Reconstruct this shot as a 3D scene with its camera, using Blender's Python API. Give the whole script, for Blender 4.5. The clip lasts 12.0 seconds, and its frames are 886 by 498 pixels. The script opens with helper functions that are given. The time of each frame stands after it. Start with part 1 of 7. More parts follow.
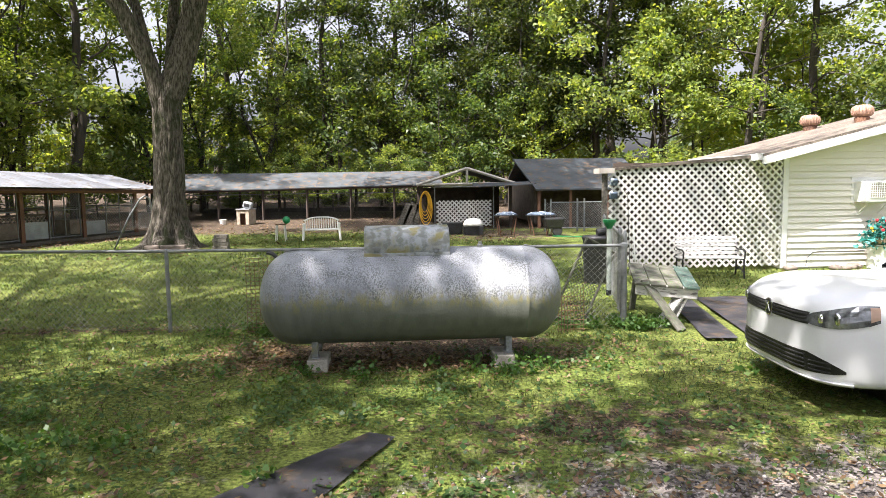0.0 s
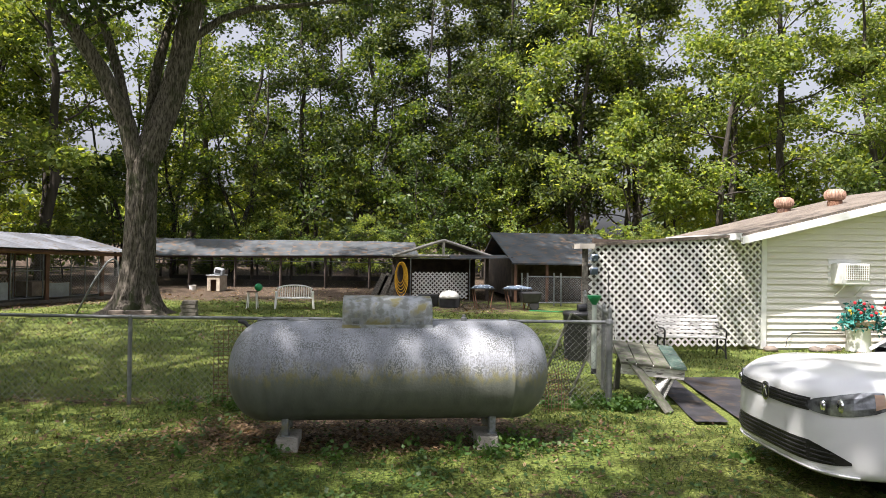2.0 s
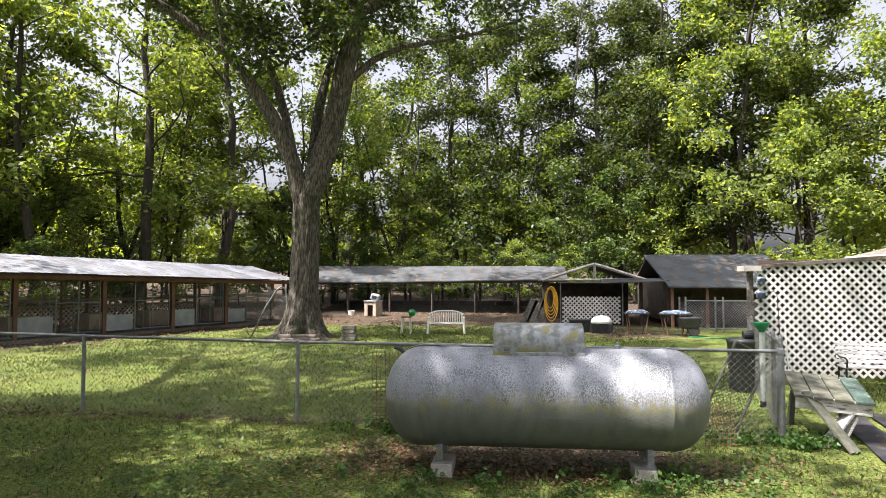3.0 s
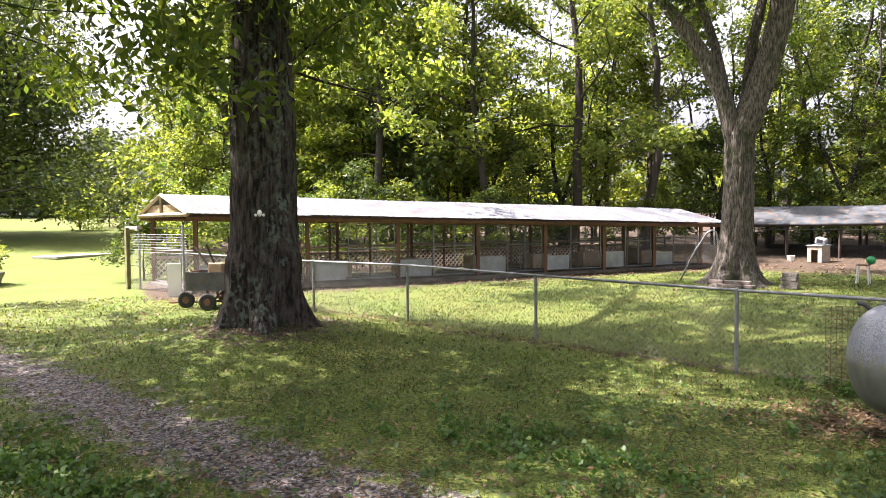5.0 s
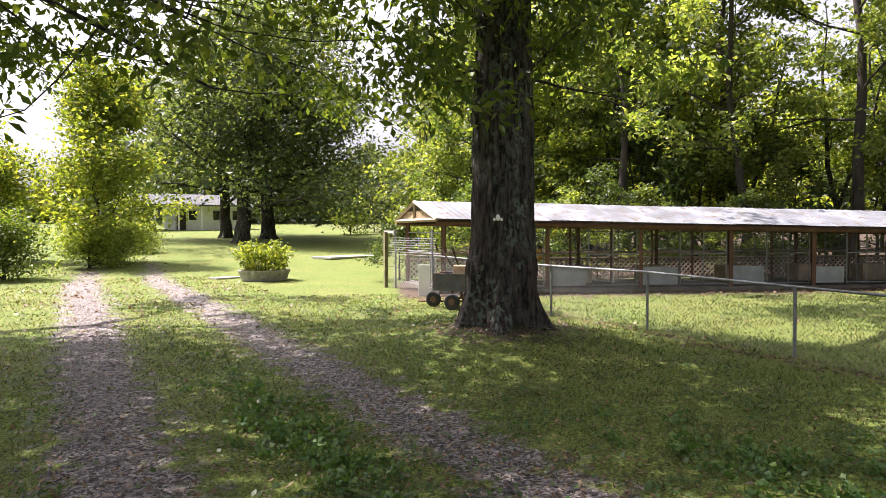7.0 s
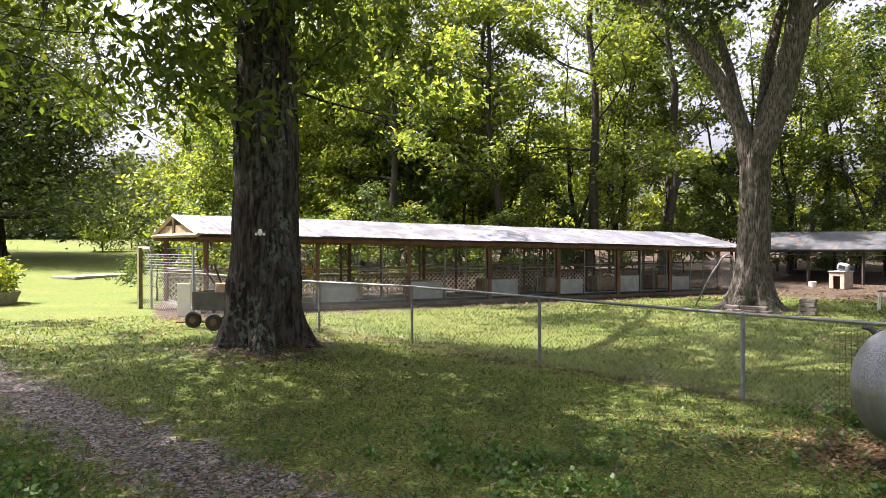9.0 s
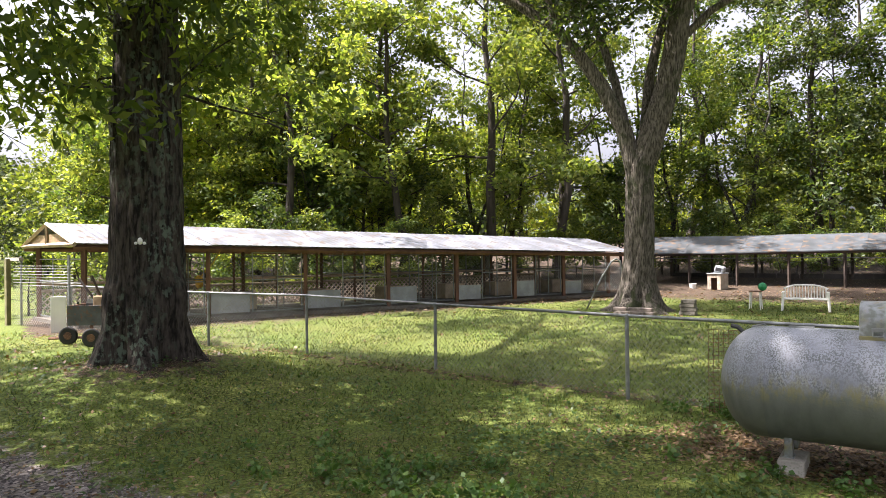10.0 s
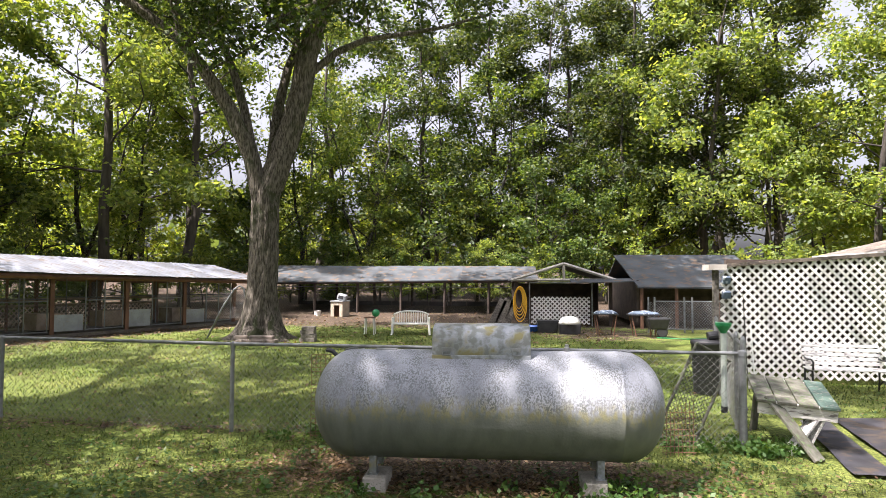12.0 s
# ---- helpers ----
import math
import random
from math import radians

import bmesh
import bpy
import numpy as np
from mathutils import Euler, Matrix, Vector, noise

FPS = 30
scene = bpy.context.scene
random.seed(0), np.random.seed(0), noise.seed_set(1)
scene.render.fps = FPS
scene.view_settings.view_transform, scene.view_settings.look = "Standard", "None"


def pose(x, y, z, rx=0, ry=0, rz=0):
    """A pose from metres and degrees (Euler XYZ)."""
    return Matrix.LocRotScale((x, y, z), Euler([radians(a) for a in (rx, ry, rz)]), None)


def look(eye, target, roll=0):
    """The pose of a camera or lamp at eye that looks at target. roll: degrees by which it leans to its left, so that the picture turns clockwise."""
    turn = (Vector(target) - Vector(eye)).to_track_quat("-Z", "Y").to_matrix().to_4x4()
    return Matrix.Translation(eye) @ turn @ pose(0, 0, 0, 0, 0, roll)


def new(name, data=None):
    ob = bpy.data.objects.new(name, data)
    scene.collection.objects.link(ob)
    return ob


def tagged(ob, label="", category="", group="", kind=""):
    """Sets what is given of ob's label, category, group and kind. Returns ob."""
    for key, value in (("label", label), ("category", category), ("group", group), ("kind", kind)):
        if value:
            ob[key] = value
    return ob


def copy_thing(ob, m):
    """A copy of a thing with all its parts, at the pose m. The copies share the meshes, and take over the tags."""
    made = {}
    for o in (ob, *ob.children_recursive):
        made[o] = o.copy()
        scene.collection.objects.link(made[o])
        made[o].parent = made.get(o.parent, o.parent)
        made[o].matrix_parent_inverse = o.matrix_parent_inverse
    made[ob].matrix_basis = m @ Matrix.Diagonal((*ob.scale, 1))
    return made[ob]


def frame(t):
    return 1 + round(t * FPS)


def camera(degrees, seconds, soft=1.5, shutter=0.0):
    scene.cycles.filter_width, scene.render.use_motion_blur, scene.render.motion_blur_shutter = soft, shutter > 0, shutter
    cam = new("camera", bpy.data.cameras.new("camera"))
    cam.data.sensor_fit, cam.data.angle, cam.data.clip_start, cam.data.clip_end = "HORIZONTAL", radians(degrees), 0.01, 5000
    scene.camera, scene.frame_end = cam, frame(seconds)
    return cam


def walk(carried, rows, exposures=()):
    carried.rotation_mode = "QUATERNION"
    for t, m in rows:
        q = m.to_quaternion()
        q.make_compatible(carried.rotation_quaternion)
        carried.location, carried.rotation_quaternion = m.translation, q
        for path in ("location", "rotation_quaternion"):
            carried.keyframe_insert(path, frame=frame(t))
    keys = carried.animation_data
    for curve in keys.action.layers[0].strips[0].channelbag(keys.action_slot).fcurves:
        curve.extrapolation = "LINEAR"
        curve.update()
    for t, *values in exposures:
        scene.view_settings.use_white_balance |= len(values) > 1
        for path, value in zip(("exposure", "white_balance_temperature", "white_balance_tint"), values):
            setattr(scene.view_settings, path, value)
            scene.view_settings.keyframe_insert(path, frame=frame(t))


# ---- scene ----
cam = camera(66.2, 12.0, 0.5)
PATH = [
    (0, (-0.638, -0.307, 1.913), (-0.496, 1.678, 1.719), -0.8),
    (0.5, (-0.613, -0.233, 1.881), (-0.439, 1.753, 1.712), 0.9),
    (1, (-0.668, -0.063, 1.881), (-0.316, 1.903, 1.786), 0.1),
    (1.5, (-0.674, 0.037, 1.885), (-0.179, 1.974, 1.826), 0.7),
    (2, (-0.721, -0.015, 1.894), (-0.499, 1.973, 1.911), 0.8),
    (2.5, (-0.736, -0.032, 1.919), (-0.817, 1.965, 1.993), 0.2),
    (2.7, (-0.723, -0.031, 1.919), (-0.856, 1.962, 2.013), -0.0),
    (4.3, (-0.78, -0.318, 1.992), (-1.642, 1.485, 1.923), 1.5),
    (4.5, (-0.774, -0.308, 1.986), (-1.779, 1.419, 1.914), 1.3),
    (5, (-0.819, -0.256, 1.992), (-2.121, 1.26, 1.909), -0.5),
    (5.5, (-0.89, -0.166, 2.003), (-2.388, 1.155, 1.897), 1.9),
    (6, (-0.933, -0.022, 1.993), (-2.639, 1.02, 1.927), 0.4),
    (6.5, (-0.83, -0.015, 1.978), (-2.61, 0.895, 1.92), 1.0),
    (6.7, (-0.707, -0.173, 1.96), (-2.484, 0.742, 1.899), 0.4),
    (8.3, (-0.668, -0.096, 1.952), (-2.168, 1.227, 1.939), -0.1),
    (8.5, (-0.669, -0.065, 1.946), (-2.141, 1.289, 1.935), -0.2),
    (9, (-0.673, 0.047, 1.929), (-2.023, 1.523, 1.918), -0.1),
    (9.5, (-0.656, 0.108, 1.924), (-1.898, 1.675, 1.914), -1.1),
    (10, (-0.634, 0.177, 1.927), (-1.758, 1.831, 1.935), -0.7),
    (10.5, (-0.596, 0.23, 1.923), (-1.566, 1.979, 1.958), -0.8),
    (11, (-0.572, 0.282, 1.913), (-1.415, 2.095, 1.972), -1.3),
    (11.5, (-0.503, 0.374, 1.9), (-1.117, 2.275, 1.989), -2.3),
    (12, (-0.404, 0.531, 1.886), (-0.551, 2.524, 1.973), 0.2),
]
walk(cam, [(t, look(eye, target, roll)) for t, eye, target, roll in PATH],
     exposures=[(0.0, 1.81, 6150, 16), (1.0, 1.68, 6150, 16), (2.0, 1.30, 6150, 16), (2.7, 1.51, 6150, 16), (4.4, 2.29, 6150, 24), (5.0, 2.17, 6150, 24), (5.5, 1.97, 6150, 24), (6.5, 1.71, 6150, 24), (8.5, 1.85, 6150, 24), (10.0, 1.89, 6150, 20), (11.0, 2.07, 6150, 20), (11.5, 2.01, 6150, 20), (12.0, 1.79, 6150, 20)])

# ---- world and sun ----
SUN_AZ, SUN_EL = radians(-124), radians(60)   # azimuth from +y, clockwise positive
to_sun = Vector((math.sin(SUN_AZ) * math.cos(SUN_EL), math.cos(SUN_AZ) * math.cos(SUN_EL), math.sin(SUN_EL)))
world = bpy.data.worlds.new("sky")
scene.world = world
world.use_nodes = True
wn = world.node_tree
sky = wn.nodes.new("ShaderNodeTexSky")
sky.sky_type, sky.sun_disc = "NISHITA", False
sky.sun_elevation, sky.sun_rotation = SUN_EL, SUN_AZ
sky.air_density, sky.dust_density, sky.ozone_density = 1.0, 7.0, 0.6
haze = wn.nodes.new("ShaderNodeHueSaturation")                        # humid, whitish summer sky
haze.inputs["Saturation"].default_value, haze.inputs["Value"].default_value = 0.20, 1.2
wn.links.new(sky.outputs[0], haze.inputs["Color"])
wn.links.new(haze.outputs[0], wn.nodes["Background"].inputs[0])
wn.nodes["Background"].inputs[1].default_value = 0.084
sun = bpy.data.lights.new("sun", "SUN")
sun.energy, sun.angle, sun.color = 5.0, radians(0.55), (1.0, 0.925, 0.80)
new("sun", sun).matrix_world = look(to_sun * 60, (0, 0, 0))


# ---- materials ----
def mat(name, a, b=None, rough=0.8, metal=0.0, scale=6.0, c=None, fine=60.0, bump=0.25, bscale=None, stretch=(1, 1, 1), rnd=0.12, spec=0.5, sharp=0.0):
    """Two or three base colours mottled at two scales, with a fine relief and a small change from piece to piece."""
    m = bpy.data.materials.new(name)
    m.use_nodes = True
    n, l = m.node_tree.nodes, m.node_tree.links
    p = n["Principled BSDF"]
    p.inputs["Roughness"].default_value, p.inputs["Metallic"].default_value = rough, metal
    p.inputs["Specular IOR Level"].default_value = spec
    b = b or tuple(v * 0.72 for v in a)
    tc, mp = n.new("ShaderNodeTexCoord"), n.new("ShaderNodeMapping")
    mp.inputs["Scale"].default_value = stretch
    l.new(tc.outputs["Object"], mp.inputs[0])
    info = n.new("ShaderNodeObjectInfo")
    add = n.new("ShaderNodeVectorMath")
    add.operation = "ADD"
    off = n.new("ShaderNodeVectorMath")
    off.operation = "SCALE"
    off.inputs[0].default_value = (13, 7, 5)
    l.new(info.outputs["Random"], off.inputs["Scale"])
    l.new(mp.outputs[0], add.inputs[0])
    l.new(off.outputs[0], add.inputs[1])
    big, small = n.new("ShaderNodeTexNoise"), n.new("ShaderNodeTexNoise")
    big.inputs["Scale"].default_value, big.inputs["Detail"].default_value = scale, 5
    small.inputs["Scale"].default_value, small.inputs["Detail"].default_value = fine, 3
    for t in (big, small):
        l.new(add.outputs[0], t.inputs["Vector"])
    r1 = n.new("ShaderNodeValToRGB")
    r1.color_ramp.elements[0].position, r1.color_ramp.elements[1].position = 0.36 + sharp, 0.64 - sharp
    r1.color_ramp.elements[0].color, r1.color_ramp.elements[1].color = (*b, 1), (*a, 1)
    l.new(big.outputs[0], r1.inputs[0])
    col = r1.outputs[0]
    if c:
        r2 = n.new("ShaderNodeValToRGB")
        r2.color_ramp.elements[0].position, r2.color_ramp.elements[1].position = 0.54, 0.66
        l.new(small.outputs[0], r2.inputs[0])
        mx = n.new("ShaderNodeMixRGB")
        mx.inputs[2].default_value = (*c, 1)
        l.new(r2.outputs[0], mx.inputs[0])
        l.new(col, mx.inputs[1])
        col = mx.outputs[0]
    hsv = n.new("ShaderNodeHueSaturation")
    mr = n.new("ShaderNodeMapRange")
    mr.inputs[3].default_value, mr.inputs[4].default_value = 1 - rnd, 1 + rnd
    l.new(info.outputs["Random"], mr.inputs[0])
    l.new(mr.outputs[0], hsv.inputs["Value"])
    l.new(col, hsv.inputs["Color"])
    l.new(hsv.outputs[0], p.inputs["Base Color"])
    bp = n.new("ShaderNodeBump")
    bp.inputs["Strength"].default_value, bp.inputs["Distance"].default_value = bump, 0.02
    l.new(small.outputs[0], bp.inputs["Height"])
    l.new(bp.outputs[0], p.inputs["Normal"])
    return m


def leaf_mat(name, a, b, c, through_light=0.45, patch=0.0):
    m = bpy.data.materials.new(name)
    m.use_nodes = True
    n, l = m.node_tree.nodes, m.node_tree.links
    p = n["Principled BSDF"]
    p.inputs["Roughness"].default_value = 0.45
    p.inputs["Specular IOR Level"].default_value = 0.32
    g = n.new("ShaderNodeNewGeometry")
    r = n.new("ShaderNodeValToRGB")
    e = r.color_ramp.elements
    e[0].color, e[1].color = (*a, 1), (*c, 1)
    e.new(0.55).color = (*b, 1)
    l.new(g.outputs["Random Per Island"], r.inputs[0])
    info = n.new("ShaderNodeObjectInfo")
    mr = n.new("ShaderNodeMapRange")
    mr.inputs[3].default_value, mr.inputs[4].default_value = 0.7, 1.25
    l.new(info.outputs["Random"], mr.inputs[0])
    hsv = n.new("ShaderNodeHueSaturation")
    l.new(mr.outputs[0], hsv.inputs["Value"])
    l.new(r.outputs[0], hsv.inputs["Color"])
    if patch:                                                         # lusher and drier patches
        tc, t1 = n.new("ShaderNodeTexCoord"), n.new("ShaderNodeTexNoise")
        t1.inputs["Scale"].default_value, t1.inputs["Detail"].default_value = 0.9, 6
        l.new(tc.outputs["Object"], t1.inputs["Vector"])
        h1 = n.new("ShaderNodeMapRange")
        h1.inputs[1].default_value, h1.inputs[2].default_value, h1.inputs[3].default_value, h1.inputs[4].default_value = 0.35, 0.65, 0.5 + 0.02 * patch, 0.5 - 0.022 * patch
        s1 = n.new("ShaderNodeMapRange")
        s1.inputs[1].default_value, s1.inputs[2].default_value, s1.inputs[3].default_value, s1.inputs[4].default_value = 0.35, 0.65, 1.15, 0.75
        l.new(t1.outputs[0], h1.inputs[0])
        l.new(t1.outputs[0], s1.inputs[0])
        l.new(h1.outputs[0], hsv.inputs["Hue"])
        l.new(s1.outputs[0], hsv.inputs["Saturation"])
    l.new(hsv.outputs[0], p.inputs["Base Color"])
    tr = n.new("ShaderNodeBsdfTranslucent")
    gain = n.new("ShaderNodeMixRGB")
    gain.blend_type, gain.inputs[0].default_value, gain.inputs[2].default_value = "MULTIPLY", 1.0, (2.0, 1.85, 0.55, 1)
    l.new(hsv.outputs[0], gain.inputs[1])
    l.new(gain.outputs[0], tr.inputs[0])
    mix = n.new("ShaderNodeMixShader")
    mix.inputs[0].default_value = through_light
    l.new(p.outputs[0], mix.inputs[1])
    l.new(tr.outputs[0], mix.inputs[2])
    l.new(mix.outputs[0], n["Material Output"].inputs[0])
    return m


def bark_mat(name, ridge, furrow, growth, scale, spots, edges):
    """Upright ridges and dark furrows, with patches of lichen or moss."""
    m = bpy.data.materials.new(name)
    m.use_nodes = True
    n, l = m.node_tree.nodes, m.node_tree.links
    p = n["Principled BSDF"]
    p.inputs["Roughness"].default_value, p.inputs["Specular IOR Level"].default_value = 0.95, 0.2
    tc = n.new("ShaderNodeTexCoord")

    def noise_at(k, detail, stretch):
        mp, t = n.new("ShaderNodeMapping"), n.new("ShaderNodeTexNoise")
        mp.inputs["Scale"].default_value = stretch
        t.inputs["Scale"].default_value, t.inputs["Detail"].default_value, t.inputs["Roughness"].default_value = k, detail, 0.6
        l.new(tc.outputs["Object"], mp.inputs[0])
        l.new(mp.outputs[0], t.inputs["Vector"])
        return t.outputs[0]

    def ramp(fac, lo, hi, a, b):
        r = n.new("ShaderNodeValToRGB")
        e = r.color_ramp.elements
        e[0].position, e[1].position, e[0].color, e[1].color = lo, hi, (*a, 1), (*b, 1)
        l.new(fac, r.inputs[0])
        return r.outputs[0]

    def mix(fac, a, b):
        x = n.new("ShaderNodeMixRGB")
        for k, v in enumerate((fac, a, b)):
            if isinstance(v, tuple):
                x.inputs[k].default_value = (*v, 1)
            else:
                l.new(v, x.inputs[k])
        return x.outputs[0]

    fissure = noise_at(scale, 6, (1.7, 1.7, 0.33))
    col = ramp(fissure, 0.40, 0.60, furrow, ridge)
    where, speck = ramp(noise_at(1.1, 3, (1, 1, 0.6)), 0.44, 0.60, (0, 0, 0), (1, 1, 1)), ramp(noise_at(spots, 5, (1, 1, 0.7)), *edges, (0, 0, 0), (0.9, 0.9, 0.9))
    both = n.new("ShaderNodeMixRGB")
    both.blend_type, both.inputs[0].default_value = "MULTIPLY", 1.0
    l.new(where, both.inputs[1])
    l.new(speck, both.inputs[2])
    col = mix(both.outputs[0], col, growth)
    l.new(col, p.inputs["Base Color"])
    bp = n.new("ShaderNodeBump")
    bp.inputs["Strength"].default_value, bp.inputs["Distance"].default_value = 1.0, 0.05
    l.new(fissure, bp.inputs["Height"])
    l.new(bp.outputs[0], p.inputs["Normal"])
    return m


M = {}
M["bark_grey"] = bark_mat("bark_grey", (0.165, 0.145, 0.12), (0.040, 0.034, 0.027), (0.035, 0.043, 0.018), 15.0, 4.0, (0.50, 0.58))
M["bark_dark"] = bark_mat("bark_dark", (0.072, 0.060, 0.050), (0.012, 0.010, 0.009), (0.12, 0.15, 0.115), 10.0, 11.0, (0.50, 0.58))
M["bark_far"] = mat("bark_far", (0.065, 0.054, 0.045), (0.03, 0.025, 0.021), 0.95, scale=4, fine=20, bump=0.7, stretch=(1.5, 1.5, 0.3))
M["leaf_near"] = leaf_mat("leaf_near", (0.034, 0.060, 0.014), (0.062, 0.098, 0.022), (0.125, 0.155, 0.034), 0.54)
M["leaf_forest"] = leaf_mat("leaf_forest", (0.034, 0.064, 0.020), (0.064, 0.106, 0.030), (0.135, 0.170, 0.055), 0.45)
M["leaf_bright"] = leaf_mat("leaf_bright", (0.075, 0.115, 0.032), (0.130, 0.180, 0.050), (0.25, 0.28, 0.10), 0.55)
# sunlit tone of saplings and roadside trees is put into this colour
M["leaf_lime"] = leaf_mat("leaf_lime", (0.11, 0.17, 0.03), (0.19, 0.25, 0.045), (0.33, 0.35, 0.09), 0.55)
# far foliage: distance haze put into a paler, greyer leaf colour
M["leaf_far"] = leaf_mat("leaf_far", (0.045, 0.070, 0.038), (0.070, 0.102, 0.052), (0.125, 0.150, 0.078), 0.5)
# darker foliage: shade of the middle woods is put into the colour
M["leaf_deep"] = leaf_mat("leaf_deep", (0.024, 0.040, 0.014), (0.046, 0.070, 0.023), (0.115, 0.135, 0.045), 0.46)
M["bark_pale"] = mat("bark_pale", (0.24, 0.22, 0.19), (0.13, 0.115, 0.10), 0.95, scale=4, fine=20, bump=0.5, stretch=(1.5, 1.5, 0.3))
M["grass"] = leaf_mat("grass", (0.019, 0.034, 0.009), (0.070, 0.110, 0.024), (0.165, 0.17, 0.055), 0.35, 1.0)
M["clover"] = leaf_mat("clover", (0.035, 0.08, 0.018), (0.056, 0.115, 0.027), (0.095, 0.15, 0.042), 0.3)
M["dead_leaf"] = leaf_mat("dead_leaf", (0.07, 0.04, 0.02), (0.12, 0.072, 0.038), (0.26, 0.18, 0.105), 0.15)
M["gravel_stone"] = leaf_mat("gravel_stone", (0.075, 0.068, 0.070), (0.155, 0.142, 0.142), (0.33, 0.305, 0.29), 0.0)
M["galv"] = mat("galvanised_steel", (0.27, 0.28, 0.285), (0.17, 0.175, 0.18), 0.5, 0.6, scale=9, fine=90, bump=0.1)
M["wire"] = mat("fence_wire", (0.28, 0.285, 0.275), (0.17, 0.17, 0.16), 0.55, 0.5, scale=9, fine=90, bump=0.05)
M["roof_metal"] = mat("roof_metal", (0.22, 0.235, 0.27), (0.11, 0.115, 0.13), 0.6, 0.2, scale=0.9, c=(0.12, 0.10, 0.085), fine=4, bump=0.1)
M["roof_back"] = mat("roof_felt_grey", (0.070, 0.080, 0.090), (0.034, 0.039, 0.043), 0.85, 0.0, scale=1.3, c=(0.11, 0.075, 0.05), fine=3.5, bump=0.2)
M["wood_red"] = mat("wood_redbrown", (0.17, 0.085, 0.05), (0.10, 0.05, 0.032), 0.8, scale=5, fine=50, stretch=(1, 1, 0.3))
M["wood_grey"] = mat("wood_weathered", (0.175, 0.16, 0.14), (0.065, 0.058, 0.05), 0.9, scale=6, c=(0.10, 0.09, 0.07), fine=30, bump=0.6, stretch=(3, 0.4, 3))
M["wood_weather3"] = mat("wood_bleached", (0.46, 0.43, 0.39), (0.34, 0.31, 0.28), 0.85, scale=4, fine=30)
M["wood_pale"] = mat("wood_pale", (0.36, 0.27, 0.15), (0.25, 0.17, 0.09), 0.8, scale=5, fine=40)
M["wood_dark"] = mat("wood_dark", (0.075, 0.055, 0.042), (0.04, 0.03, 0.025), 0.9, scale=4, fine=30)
M["white_pvc"] = mat("white_lattice", (0.68, 0.67, 0.65), (0.55, 0.54, 0.51), 0.5, scale=3, fine=30, bump=0.05)
M["siding"] = mat("cream_siding", (0.70, 0.675, 0.62), (0.65, 0.62, 0.56), 0.6, scale=0.8, fine=25, bump=0.08, rnd=0.03)
M["trim_white"] = mat("white_trim", (0.80, 0.80, 0.78), (0.70, 0.70, 0.68), 0.55, scale=2, fine=40, bump=0.05)
M["shingle"] = mat("brown_shingle", (0.14, 0.12, 0.10), (0.075, 0.062, 0.052), 0.95, scale=3, c=(0.20, 0.16, 0.12), fine=25, bump=0.6)
# near-black: shade inside garage and back kennel put into the colour
M["inside_shade"] = mat("interior_shade", (0.05, 0.045, 0.04), (0.03, 0.028, 0.025), 0.9, scale=2)
M["concrete"] = mat("concrete", (0.40, 0.38, 0.34), (0.28, 0.26, 0.23), 0.9, scale=8, c=(0.2, 0.2, 0.16), fine=60, bump=0.5)
M["panel_grey"] = mat("panel_grey", (0.31, 0.335, 0.36), (0.22, 0.235, 0.25), 0.6, scale=3, c=(0.25, 0.25, 0.24), fine=20)
M["white_plastic"] = mat("white_plastic", (0.80, 0.79, 0.76), (0.68, 0.67, 0.62), 0.4, scale=4, fine=30, bump=0.05)
M["black_iron"] = mat("black_iron", (0.025, 0.025, 0.027), (0.015, 0.015, 0.015), 0.5, 0.4)
M["black_plastic"] = mat("black_plastic", (0.03, 0.03, 0.033), (0.018, 0.018, 0.02), 0.45)
M["rubber"] = mat("rubber_mat", (0.085, 0.083, 0.095), (0.045, 0.044, 0.050), 0.7, scale=3, c=(0.13, 0.10, 0.075), fine=5, bump=0.3)
M["green_plastic"] = mat("green_plastic", (0.02, 0.28, 0.10), (0.015, 0.2, 0.07), 0.4)
M["yellow"] = mat("yellow_hose", (0.75, 0.42, 0.02), (0.6, 0.32, 0.02), 0.45)
M["red_flower"] = mat("red_petal", (0.55, 0.02, 0.03), (0.35, 0.01, 0.02), 0.6)
M["teal_leaf"] = mat("teal_leaf", (0.02, 0.20, 0.17), (0.015, 0.12, 0.10), 0.55)
M["brown_bin"] = mat("brown_bin", (0.17, 0.06, 0.035), (0.12, 0.045, 0.028), 0.5)
M["blue_plastic"] = mat("blue_plastic", (0.03, 0.10, 0.35), (0.02, 0.07, 0.25), 0.45)
M["car_white"] = mat("car_paint_white", (0.62, 0.63, 0.65), (0.60, 0.61, 0.63), 0.13, scale=1.5, fine=200, bump=0.0, spec=0.6, rnd=0)
M["car_black"] = mat("car_trim_black", (0.012, 0.012, 0.013), (0.008, 0.008, 0.008), 0.35, rnd=0)
M["tyre"] = mat("tyre_rubber", (0.028, 0.028, 0.028), (0.018, 0.018, 0.018), 0.8, fine=40)
M["alloy"] = mat("alloy_wheel", (0.62, 0.63, 0.65), (0.5, 0.5, 0.52), 0.3, 0.85, bump=0.02)
M["chrome"] = mat("chrome", (0.85, 0.85, 0.86), (0.8, 0.8, 0.8), 0.1, 1.0, bump=0)
M["rust"] = mat("rusty_metal", (0.20, 0.10, 0.06), (0.10, 0.055, 0.04), 0.85, 0.2, scale=8, c=(0.28, 0.16, 0.1), fine=40)
M["stone"] = mat("field_stone", (0.22, 0.18, 0.15), (0.12, 0.10, 0.085), 0.95, scale=6, fine=30, bump=0.6)
M["orange"] = mat("amber_lens", (0.50, 0.33, 0.24), None, 0.2, bump=0)
